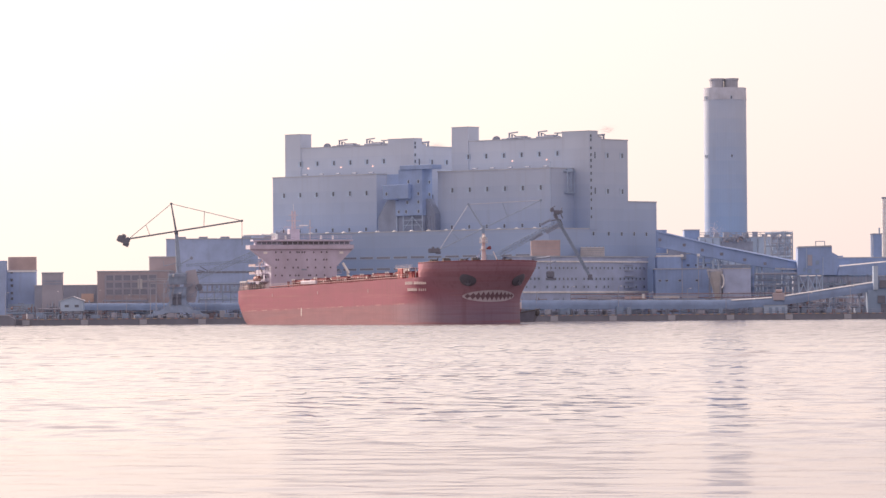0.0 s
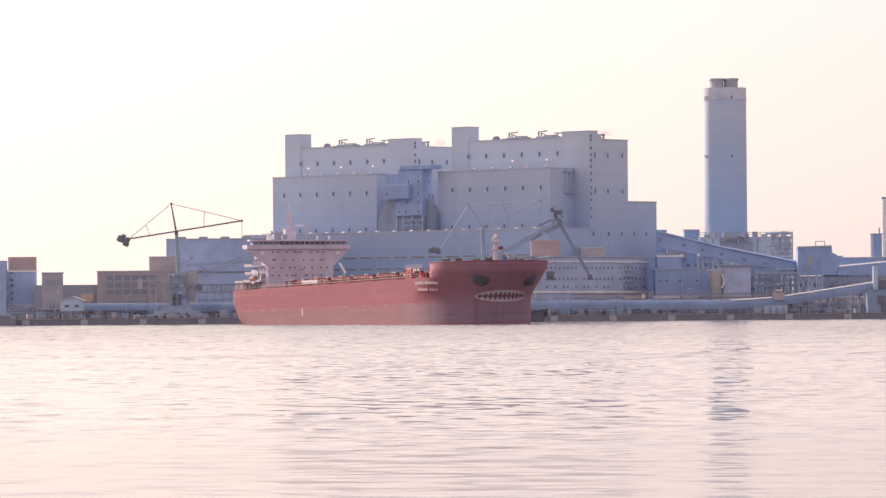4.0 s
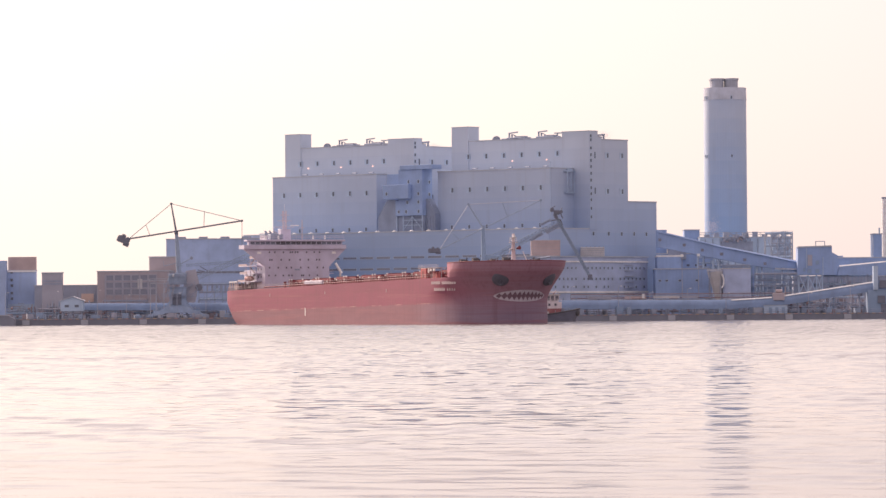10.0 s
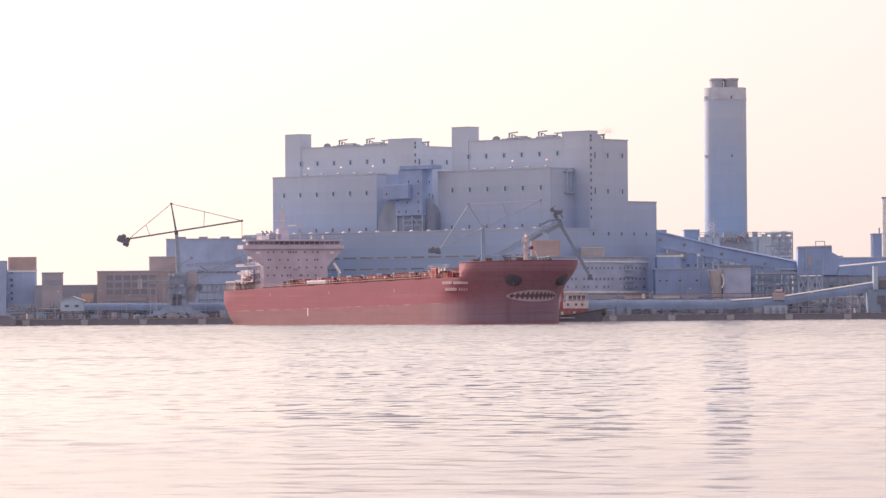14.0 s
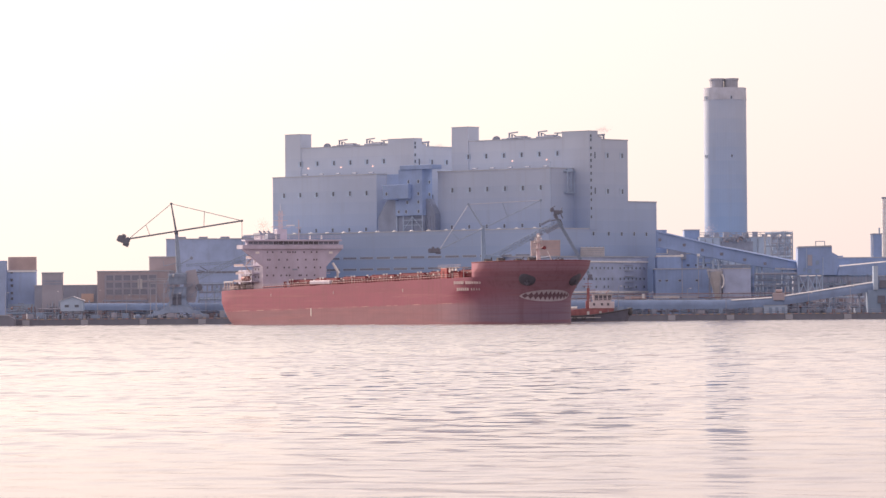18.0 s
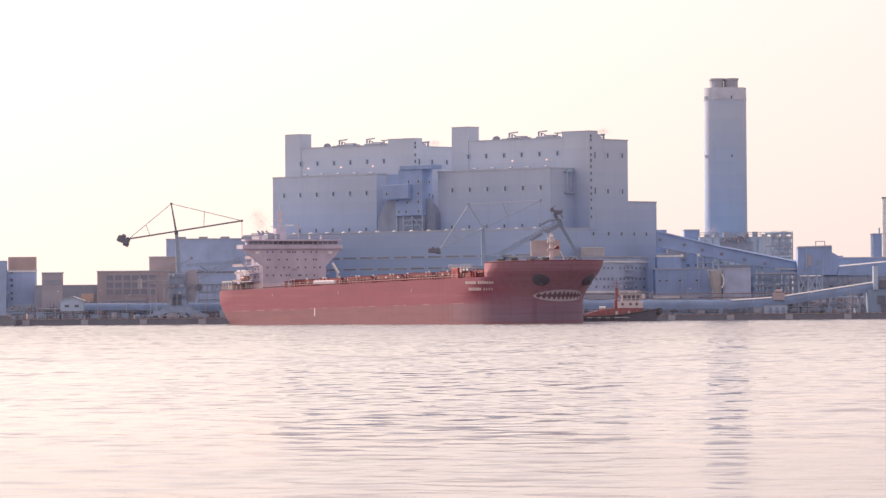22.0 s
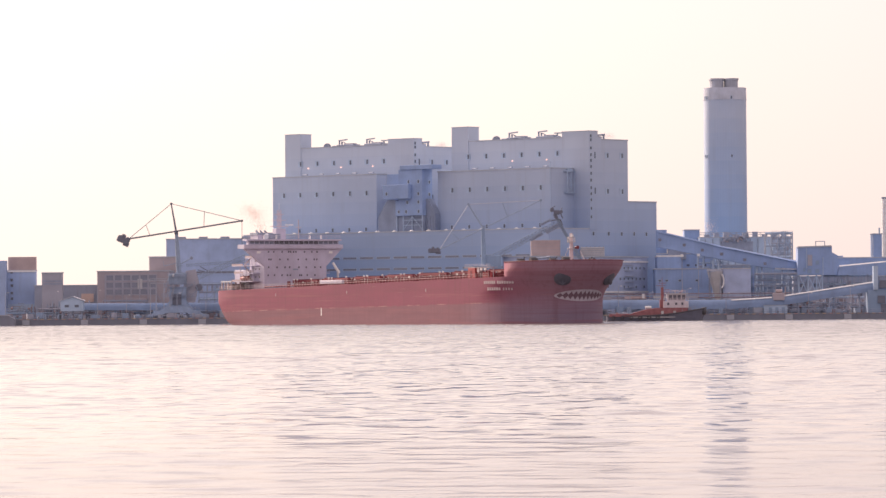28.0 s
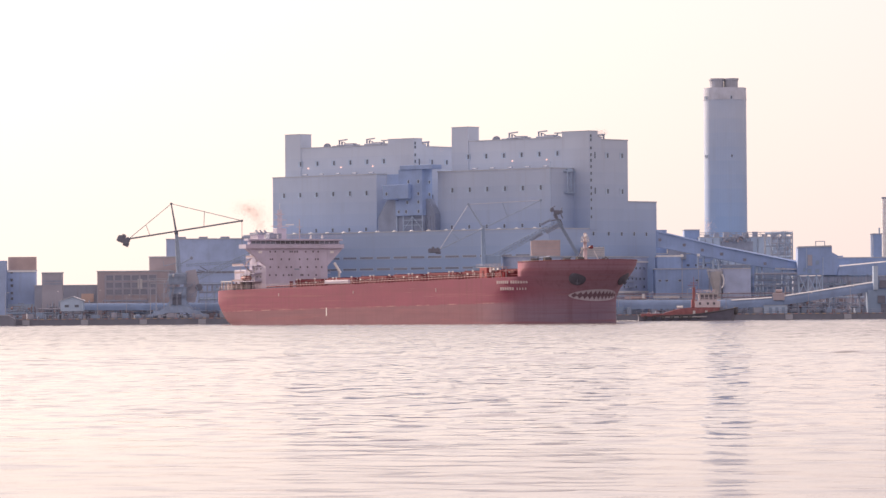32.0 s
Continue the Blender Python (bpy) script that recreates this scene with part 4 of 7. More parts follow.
def steel_rack(label, x0, x1, z0, z1, y, cols, levels, seed, paint_main=CRANE_BLUE, braced=True):
    """An open steel rack: columns, beams, diagonal braces, pipes and handrails."""
    rr = random.Random(seed)
    ob = thing("steel_rack", label, "pipe rack", (x0 + x1) / 2, y, QUAY_Z, group="steel pipe racks")
    w = (x1 - x0) / 2
    xs = span(-w, w, cols)
    zs = span(z0 - QUAY_Z, z1 - QUAY_Z, levels)
    for x in xs:
        part("column", B(x - 0.13, x + 0.13, 0, 0.26, 0, zs[-1] + rr.uniform(0, 0.5)), paint_main, ob)
    for z in zs:
        part("beam", B(-w, w, 0.03, 0.23, z - 0.16, z), GREY_STEEL, ob)
        part("handrail", railing(bmesh.new(), [(-w, -0.1, z), (w, -0.1, z)], 1.0, 1.6, 0.045), paint_main, ob)
        part("pipe", T((-w, 0.6, z + rr.uniform(0.25, 0.5)), (w, 0.6, z + rr.uniform(0.25, 0.5)), rr.uniform(0.12, 0.3), n=8), rr.choice([PALE_BLUE, TAUPE, GREY_STEEL, STEEL_BLUE]), ob)
    for k, (xa, xb) in enumerate(zip(xs, xs[1:])):
        for za, zb in zip(zs, zs[1:]):
            if braced and rr.random() < 0.65:
                p, q = ((xa, za), (xb, zb)) if rr.random() < 0.5 else ((xa, zb), (xb, za))
                part("brace", T((p[0], 0.12, p[1]), (q[0], 0.12, q[1]), 0.08, n=5), paint_main, ob)
            if rr.random() < 0.4:
                wd = (xb - xa) * rr.uniform(0.3, 0.7)
                part("vessel", B(xa + 0.3, xa + 0.3 + wd, 0.4, 1.8, za, za + (zb - za) * rr.uniform(0.4, 0.8), 0.08), rr.choice([GREY_STEEL, TAUPE, PALE_BLUE, PALE_BLUE]), ob)
            if rr.random() < 0.5:
                xr = rr.uniform(xa, xb)
                part("riser", T((xr, 0.5, za), (xr, 0.5, zb + 0.3), rr.uniform(0.07, 0.16), n=6), rr.choice([PALE_CONCRETE, TAUPE, STEEL_BLUE]), ob)
    return ob


steel_rack("open steel pipe rack under the inclined gallery", 110.03, 124.99, 9.58, 15.77, 1596, 8, 4, 301)
steel_rack("steel rack of pipes beside the transfer house", 134.64, 151.48, 9.01, 15.02, 1604, 9, 3, 302)
steel_rack("steel rack with vessels below the flue duct", 91.62, 102.56, 18.17, 24.26, 1622, 6, 4, 303)
steel_rack("tall braced steel rack at the precipitator's end", 120.43, 128.08, 23.46, 31.32, 1655, 4, 5, 304)
steel_rack("low steel pipe rack behind the quay conveyor", 119.43, 145.85, 2.49, 7.38, 1566, 12, 3, 305, TAUPE)
steel_rack("steel pipe rack beside the service building", 93.42, 109.67, 2.72, 5.07, 1566, 8, 2, 306, TAUPE)
steel_rack("steel pipe rack behind the crane on the quay", -85.17, -65.87, 5.68, 13.56, 1575, 8, 4, 307)
steel_rack("steel pipe rack before the workshop", -118.89, -103.11, 4.59, 8.14, 1578, 8, 2, 308, TAUPE)
pump = thing("pump_house", "small pale blue pump house on the quay", "pump house", 113.72, 1546.5, QUAY_Z)
pw, pz = (117.78 - 109.85) / 2, 4.94 - QUAY_Z
part("wall", B(-pw, pw, 0, 2.4, 0, pz), PALE_BLUE, pump)
part("roof", B(-pw - 0.15, pw + 0.15, -0.15, 2.55, pz, pz + 0.15), ROOF, pump)
for x in (-pw * 0.6, -0.2, pw * 0.5):
    part("louvre_door", B(x, x + 1.1, -0.08, -0.003, 0.1, 2.0), STEEL_BLUE, pump)


def manifold(x0, x1, y, seed):
    """A stretch of pipework on sleepers: pipes, risers, valves, posts and a small switch box."""
    r = random.Random(seed)
    ob = thing("pipe_manifold", "tangled rusty and grey pipework behind the quay edge", "pipework", (x0 + x1) / 2, y, QUAY_Z, group="quay pipework")
    w = (x1 - x0) / 2
    paints = [RUST, GREY_STEEL, STEEL_BLUE, GREY_STEEL, CRANE_BLUE, TAUPE]
    for k in range(5):
        z = 0.5 + 0.75 * k + r.uniform(-0.15, 0.15)
        part("pipe", T((-w, 1.5 * r.random(), z), (w, 1.5 * r.random(), z), r.uniform(0.12, 0.3), n=8), r.choice(paints), ob)
    for k in range(9):
        x = r.uniform(-w, w)
        h = r.uniform(2.0, 6.5)
        part("riser", T((x, r.uniform(0, 3), 0), (x, r.uniform(0, 3), h), r.uniform(0.08, 0.25), n=7), r.choice(paints), ob)
    for k in range(5):
        x, z = r.uniform(-w, w), r.uniform(0.8, 4.0)
        part("valve", T((x - 0.35, -0.4, z), (x + 0.35, -0.4, z), 0.42, n=10), r.choice([RUST, RUST, GREY_STEEL]), ob)
    for k in range(4):
        x = r.uniform(-w, w - 2)
        part("platform", B(x, x + r.uniform(1.5, 4.0), 0.2, 2.6, 2.0 + 1.1 * k, 2.2 + 1.1 * k), r.choice([GREY_STEEL, TAUPE, RUST]), ob)
    for k in range(3):
        x = r.uniform(-w, w - 2.5)
        part("pump_housing", B(x, x + r.uniform(0.8, 2.4), -1.2, 0.2, 0, r.uniform(0.8, 2.0), 0.1), r.choice(paints), ob)
    part("brace", T((-w * 0.6, 1, 0), (w * 0.1, 1, 5.0), 0.14, n=5), PALE_CONCRETE, ob)
    part("brace", T((w * 0.7, 1, 0), (w * 0.2, 1, 4.5), 0.14, n=5), GREY_STEEL, ob)
    return ob


for i in range(11):
    manifold(24.0 + 11.6 * i, 34.8 + 11.6 * i, 1557.5 + (i % 3), 100 + i)
for i in range(8):
    manifold(-152.0 + 11.0 * i, -142.0 + 11.0 * i, 1571.0 + (i % 2), 200 + i)

# ---- tube conveyors along the quay ----
def tube_conveyor(label, pts, y, r, step=9.0):
    ob = thing("tube_conveyor", label, "conveyor", pts[0][0], y, QUAY_Z, group="quay conveyors")
    for (xa, za), (xb, zb) in zip(pts, pts[1:]):
        bm = bmesh.new()
        d = Vector((xb - xa, 0, zb - za))
        nrm = Vector((-d.z, 0, d.x)).normalized()
        ring = [(math.cos(k * math.pi / 8), math.sin(k * math.pi / 8)) for k in range(9)]
        sec = [(c * r, s * r) for c, s in ring] + [(-r, -r * 0.8), (r, -r * 0.8)]
        lo = [bm.verts.new(Vector((xa, y + c, za)) + nrm * s) for c, s in sec]
        hi = [bm.verts.new(Vector((xb, y + c, zb)) + nrm * s) for c, s in sec]
        for i in range(len(sec)):
            j = (i + 1) % len(sec)
            bm.faces.new((lo[i], lo[j], hi[j], hi[i]))
        bm.faces.new(lo), bm.faces.new(hi[::-1])
        part("gallery", bm, TUBE_BLUE, ob, placed=True)
        n = max(1, int(abs(xb - xa) / step))
        for i in range(n):
            f = (i + 0.5) / n
            x, z = xa + (xb - xa) * f, za + (zb - za) * f - r * 0.8
            bm = bmesh.new()
            for dy in (-r * 0.8, r * 0.8):
                tube(bm, (x, y + dy, QUAY_Z), (x, y + dy, z), 0.2, n=6)
            box(bm, x - 0.2, x + 0.2, y - r, y + r, z - 0.4, z)
            tube(bm, (x, y - r * 0.8, QUAY_Z), (x, y + r * 0.8, z), 0.12, n=5)
            part("support", bm, GREY_STEEL, ob, placed=True)
    return ob


right = tube_conveyor("long blue tubular conveyor along the quay, rising at its end", [(18.47, 5.69), (99.94, 5.34), (116.44, 6.47), (148.11, 11.08)], 1552, 1.75)
part("walkway_cover", pitched((98.73, 7.10), (112.70, 7.86), 1551.0, 0.5, 0.22), ALUMINIUM, right, "sunlit bare metal cover", placed=True)
part("walkway_cover", pitched((116.97, 8.41), (147.64, 12.92), 1551.0, 0.5, 0.24), ALUMINIUM, right, "sunlit bare metal cover", placed=True)
part("head_box", B(113.09, 116.97, 1549.5, 1554, 6.67, 9.19, 0.2), BROWN, right, "brown drive box", placed=True)
part("drive_motor", T((114.07, 1550.5, 9.79), (116.20, 1550.5, 9.77), 0.7, n=12), ORANGE_WALL, right, "faded orange drive motor", placed=True)
part("motor_post", B(117.18, 117.57, 1551, 1551.4, 7.43, 11.31), BROWN, right, placed=True)
left = tube_conveyor("long blue tubular conveyor along the quay", [(-125.00, 6.26), (-61.69, 5.96)], 1568, 1.35)

end = thing("quay_transfer_tower", "pale blue transfer tower at the quay edge", "transfer tower", 150.28, 1551, QUAY_Z)
bm = bmesh.new()
box(bm, 145.47, 158.07, 1549, 1556, QUAY_Z, 10.08)
part("wall", bm, STEEL_BLUE, end, placed=True)
bm = bmesh.new()
box(bm, 147.41, 148.96, 1548.5, 1552, 10.08 + 0.003, 18.24)
part("chute", bm, PALE_BLUE, end, placed=True)
bm = bmesh.new()
box(bm, 149.05, 158.07, 1549.5, 1555, 10.08 + 0.003, 13.18)
part("upper_room", bm, BLUE, end, placed=True)
for X, Z in ((150.73, 12.01), (150.10, 6.78), (151.24, 3.87)):
    part("opening", B(X - 1.3, X + 1.3, 1548.6, 1548.99, Z - 1.3, Z + 1.3), DARK_STEEL, end, placed=True)

# red-brown pipe bridge behind the conveyor
bridge = thing("pipe_bridge", "rusty red pipe bridge over the quay road", "pipe bridge", 88.90, 1562, QUAY_Z)
xa, xb, zb = 44.00, 120.14, 9.26
for dz, r, m in ((0, 0.16, RUST), (-0.5, 0.12, PALE_CONCRETE), (-1.3, 0.18, RUST), (-1.9, 0.12, CREAM)):
    part("pipe", T((xa, 1562, zb + dz), (xb, 1562, zb + dz), r, n=8), m, bridge, placed=True)
for x in span(xa, xb, 15):
    bm = bmesh.new()
    box(bm, x - 0.12, x + 0.12, 1562.2, 1562.5, QUAY_Z, zb + 0.2)
    part("post", bm, GREY_STEEL, bridge, placed=True)
for k, (xs0, xs1, m) in enumerate(((72.4, 81.6, CREAM), (62.6, 70.0, ORANGE_WALL), (82.4, 88.0, TAUPE), (50.0, 58.0, TAUPE))):
    part("cable_tray", B(xs0, xs1, 1561.2, 1561.6, zb - 1.55 - 0.2 * (k % 2), zb - 0.75), m, bridge, placed=True)
part("junction_box", B(68.6, 69.5, 1560.8, 1561.5, zb - 1.5, zb + 0.1, 0.05), WHITE, bridge, "white junction box", placed=True)


bins = thing("storage_bins", "long rust-stained sheet metal bulk storage bins", "storage bins", 133.6, 1590, QUAY_Z)
for i in range(9):
    h = (5.4, 6.3, 4.6)[i % 3]
    part("bin", B(-14.4 + 3.2 * i, -11.3 + 3.2 * i, 0, 4, 0, h, 0.08), (RUSTY_BIN, HAZY_WALL, RUSTY_BIN, TAUPE)[i % 4], bins)
    part("stiffener", B(-14.5 + 3.2 * i, -14.3 + 3.2 * i, -0.3, -0.003, 0, h + 0.3), GREY_STEEL, bins)
part("rim", B(-14.5, 14.4, -0.2, -0.003, 3.4, 3.7), RUST, bins)
dolphin = thing("mooring_platform", "low concrete mooring platform before the quay wall", "mooring platform", -150.0, 1537.0, 0.0)
bm = prism(bmesh.new(), [(-11.0, -3.0), (4.4, -3.0), (4.4, 2.3), (2.4, 3.4), (-11.0, 3.4)], -2.0, 2.0)
part("body", bm, CONCRETE, dolphin)
part("coping", B(-11.0, 2.4, -2.15, 2.1, 3.403, 3.75, 0.04), PALE_CONCRETE, dolphin)
part("fender", B(-3.0, -1.6, -2.3, -2.003, 0.2, 2.6, 0.08), RUBBER, dolphin)


# ---- dockside cranes ----
def luffing_crane(label, apex, tip, heel, pivot, foot, y, paint_boom, paint_base, box_size, box_tilt, paint_stay=None, thick=0.25, shaft=(1.25, 0.75)):
    """A balanced-boom crane: points are (x, z); heel is where the counterweight hangs."""
    ob = thing("dockside_crane", label, "crane", foot[0], y, QUAY_Z, group="dockside cranes")
    paint_stay = paint_stay or paint_boom
    P = lambda p, dy=0.0: (p[0], y + dy, p[1])
    bm = bmesh.new()
    for dy in (-0.9, 0.9):
        tube(bm, P(heel, dy), P(tip, dy), thick, n=6)
    n = 14
    for i in range(n):
        f, g = i / n, (i + 1) / n
        pa = (heel[0] + (tip[0] - heel[0]) * f, heel[1] + (tip[1] - heel[1]) * f)
        pb = (heel[0] + (tip[0] - heel[0]) * g, heel[1] + (tip[1] - heel[1]) * g)
        tube(bm, P(pa, -0.9), P(pb, 0.9), 0.13, n=4)
        tube(bm, P(pb, -0.9), P(pb, 0.9), 0.13, n=4)
    part("boom", bm, paint_boom, ob, placed=True)
    bm = bmesh.new()
    for dy in (-1.0, 1.0):
        tube(bm, P(pivot, dy * 1.5), P(apex, dy * 0.4), 0.32, 0.24, n=6)
    for f in (0.25, 0.5, 0.75):
        q = (pivot[0] + (apex[0] - pivot[0]) * f, pivot[1] + (apex[1] - pivot[1]) * f)
        tube(bm, P(q, -1.1), P(q, 1.1), 0.14, n=4)
    part("a_frame", bm, paint_boom, ob, placed=True)
    for end in (tip, heel):
        bm = bmesh.new()
        for dy in (-0.5, 0.5):
            tube(bm, P(apex, dy * 0.4), P(end, dy * 0.4), 0.12, n=5)
        part("stay", bm, paint_stay, ob, placed=True)
    for end, f, g in ((tip, 0.47, 0.42), (heel, 0.6, 0.55)):
        a = (apex[0] + (end[0] - apex[0]) * f, apex[1] + (end[1] - apex[1]) * f)
        b = (pivot[0] + (end[0] - pivot[0]) * g, pivot[1] + (end[1] - pivot[1]) * g)
        part("tie_rod", T(P(a), P(b), 0.11, n=5), paint_boom, ob, placed=True)
    part("sheave_head", T(P(apex, -0.9), P(apex, 0.9), 0.42, n=12), paint_boom, ob, placed=True)
    bm = T(P(tip, -0.7), P(tip, 0.7), 0.42, n=12)
    part("tip_sheave", bm, paint_boom, ob, placed=True)
    bm = bmesh.new()
    w, h = box_size
    box(bm, -w / 2, w / 2, -1.6, 1.6, -h * 0.42, h * 0.42, 0.2)
    box(bm, -w * 0.56, -w * 0.5, -1.3, 1.3, -h * 0.38, h * 0.30)
    box(bm, w * 0.10, w * 0.56, -1.4, 1.4, -h * 0.62, -h * 0.1, 0.1)
    tube(bm, (-w * 0.12, -1.7, h * 0.45), (-w * 0.12, 1.7, h * 0.45), h * 0.26, n=14)
    tube(bm, (w * 0.28, -1.5, h * 0.42), (w * 0.28, 1.5, h * 0.42), h * 0.16, n=12)
    bm.transform(Matrix.Translation((heel[0] - w * 0.45, y, heel[1] - h * 0.15)) @ Matrix.Rotation(radians(box_tilt), 4, "Y"))
    part("counterweight", bm, DARK_STEEL, ob, "dark ballast box", placed=True)
    for dy in (-0.3, 0.3):
        part("hoist_rope", T(P(tip, dy), (tip[0], y + dy, tip[1] - 8.5), 0.09, n=5), paint_boom, ob, placed=True)
    bm = bmesh.new()
    tube(bm, P((foot[0], foot[1] + 14)), P(pivot), shaft[0], shaft[1], 12)
    part("column", bm, paint_base, ob, placed=True)
    bm = bmesh.new()
    tube(bm, P((pivot[0], pivot[1] - 0.6)), P((pivot[0], pivot[1] + 0.8)), shaft[1] + 0.1, n=12)
    part("slewing_head", bm, paint_boom, ob, placed=True)
    return ob


crane = luffing_crane("tall dockside crane with a level boom and ballast box", (-93.69, 41.69), (-69.35, 35.65), (-108.40, 29.71), (-92.01, 31.73), (-91.05, 1.69), 1560, DARK_STEEL, CRANE_BLUE, (4.0, 2.8), 24, shaft=(0.95, 0.55))
X = -91.43
machine = part("machinery_house", B(X - 2.9, X + 2.9, 1557, 1562, 4.6, 12.6, 0.15), CRANE_PALE, crane, placed=True)
part("house_window", B(X - 1.9, X + 1.2, 1556.8, 1556.99, 6.8, 10.5), DARK_STEEL, machine, placed=True)
part("window_mullion", B(X - 0.45, X - 0.3, 1556.7, 1556.79, 6.8, 10.5), CRANE_PALE, machine, placed=True)
bm = bmesh.new()
prism(bm, [(X - 5.2, 4.903), (X + 5.2, 4.903), (X + 2.95, 8.2), (X - 2.95, 8.2)], 1557.2, 1561.8)
part("house_skirt", bm, CRANE_PALE, machine, placed=True)
part("house_cornice", B(X - 3.1, X + 3.1, 1556.8, 1562.2, 12.603, 12.9), CRANE_PALE, machine, placed=True)
part("slew_platform", B(X - 8.5, X + 7.5, 1556.5, 1562.5, 4.0, 4.9, 0.1), CRANE_PALE, crane, placed=True)
part("slew_railing", railing(bmesh.new(), [(X - 8.5, 1556.6, 4.9), (X + 7.5, 1556.6, 4.9)], 1.1, 1.4, 0.05), PALE_CONCRETE, crane, placed=True)
for s in (-1, 1):
    for dy in (0, 5):
        bm = bmesh.new()
        tube(bm, (X + s * 4, 1557 + dy, 4.3), (X + s * 8.2, 1557 + dy, QUAY_Z + 1.0), 0.5, n=8)
        part("portal_leg", bm, CRANE_PALE, crane, placed=True)
        bm = B(X + s * 8.2 - 2.2, X + s * 8.2 + 2.2, 1556.4 + dy, 1557.6 + dy, QUAY_Z + 0.4, QUAY_Z + 1.3, 0.1)
        for k in (-1.5, -0.5, 0.5, 1.5):
            tube(bm, (X + s * 8.2 + k, 1556.5 + dy, QUAY_Z + 0.4), (X + s * 8.2 + k, 1557.5 + dy, QUAY_Z + 0.4), 0.4, n=10)
        part("bogie", bm, GREY_STEEL, crane, placed=True)
bm = bmesh.new()
prism(bm, [(-103.1, 2.8), (-97.3, 5.0), (-94.6, 6.2), (-88.1, 6.2), (-85.8, 5.0), (-80.4, 2.8), (-83.4, 2.7), (-88.3, 4.1), (-94.2, 4.1), (-100.0, 2.7)], 1552.5, 1555.5)
part("portal_beam", bm, CRANE_PALE, crane, placed=True)
part("loading_boom", truss(bmesh.new(), (-88.56, 1559, 14.53), (-65.10, 1559, 24.48), 1.5, 14, 0.07), CRANE_BLUE, crane, placed=True)
part("loading_boom", truss(bmesh.new(), (-88.63, 1561, 20.40), (-65.21, 1561, 21.78), 0.8, 14, 0.06), CRANE_BLUE, crane, placed=True)
bm = bmesh.new()
prism(bm, [(-88.41, 7.71), (-85.69, 7.69), (-84.27, 14.50), (-85.41, 18.99), (-88.73, 18.43), (-89.35, 13.37)], 1558, 1561)
part("winch_house", bm, TAUPE, crane, "faded brown winch house", placed=True)
part("cab", B(-94.71, -88.48, 1557.5, 1560, 13.78, 17.67, 0.2), CRANE_BLUE, crane, placed=True)
part("cable_drum", T((-84.23, 1557.5, 12.74), (-84.23, 1559, 12.74), 1.2, n=18), DARK_STEEL, crane, placed=True)
part("gantry_railing", railing(bmesh.new(), [(-101.16, 1558, 14.63), (-94.35, 1558, 14.57)], 1.2, 1.5, 0.1), PALE_CONCRETE, crane, placed=True)
part("gantry_deck", B(-101.17, -94.35, 1557.2, 1560, 14.41 - 0.3, 14.41), PALE_CONCRETE, crane, placed=True)
for x in (-100.99, -99.05, -96.32):
    part("gantry_leg", B(x - 0.15, x + 0.15, 1558, 1558.3, QUAY_Z, 14.41 - 0.3), PALE_CONCRETE, crane, placed=True)

part("sheave_arm", T((-91.4, 1559, 20.4), (-86.9, 1559, 22.8), 0.15, n=6), CRANE_BLUE, crane, placed=True)
part("guide_sheave", T((-86.8, 1558.6, 22.9), (-86.8, 1559.4, 22.9), 0.55, n=16), GREY_STEEL, crane, placed=True)
part("mast_bracket", T((-92.0, 1559, 21.2), (-96.4, 1559, 20.2), 0.15, n=6), GREY_STEEL, crane, placed=True)
part("bracket_hook", T((-96.3, 1559, 20.2), (-96.5, 1559, 22.0), 0.12, n=6), GREY_STEEL, crane, placed=True)
part("work_lamp", B(-93.3, -92.7, 1557.1, 1557.4, 16.4, 17.3, 0.05), WHITE, crane, placed=True)
for z in (14.0, 17.67, 20.2):
    part("mast_collar", T((-91.2, 1560, z), (-91.2, 1560, z + 0.35), 1.25, n=12), CRANE_BLUE, crane, placed=True)
crane_rng = random.Random(53)
def at(x, y, d=1557.0):
    """A point on the crane, on the face towards the water, from its place along the quay and its height."""
    return Vector((X0C + x, d, y))


X0C = -91.43
for k in range(3):
    z = 9.5 + 3.6 * k
    part("service_platform", B(X0C - 5.5 + k, X0C + 6.5 - 1.5 * k, 1556.2, 1557.0, z, z + 0.14), GREY_STEEL, crane, placed=True)
    part("platform_railing", railing(bmesh.new(), [(X0C - 5.5 + k, 1556.25, z + 0.14), (X0C + 6.5 - 1.5 * k, 1556.25, z + 0.14)], 1.1, 1.3, 0.06), GREY_STEEL, crane, placed=True)
for k in range(14):
    a = at(crane_rng.uniform(-6, 8), crane_rng.uniform(7, 12))
    b = a + Vector((crane_rng.uniform(-3.5, 3.5), 0, crane_rng.uniform(2.5, 6)))
    part("lattice_brace", T(a, b, 0.11, n=5), crane_rng.choice([GREY_STEEL, CRANE_BLUE, CRANE_BLUE]), crane, placed=True)
for k in range(5):
    a = at(4.0 + 0.9 * k, 15.5 + 1.1 * k, 1558.5)
    part("cable_loop", T(a, a + Vector((2.6, 0, 1.4 - 0.7 * k)), 0.13, n=5), DARK_STEEL, crane, placed=True)
for k in range(12):
    xk = X0C + crane_rng.uniform(-12.5, 11)
    part("bogie_gear", B(xk, xk + crane_rng.uniform(0.6, 2.0), 1551.9, 1552.45, QUAY_Z, QUAY_Z + crane_rng.uniform(0.5, 1.5), 0.06), crane_rng.choice([STEEL_BLUE, GREY_STEEL, PALE_CONCRETE]), crane, placed=True)
part("access_ladder", truss(bmesh.new(), (X0C - 3.4, 1556.0, QUAY_Z + 1), (X0C - 1.2, 1556.0, 13.5), 0.5, 10, 0.05), PALE_CONCRETE, crane, placed=True)

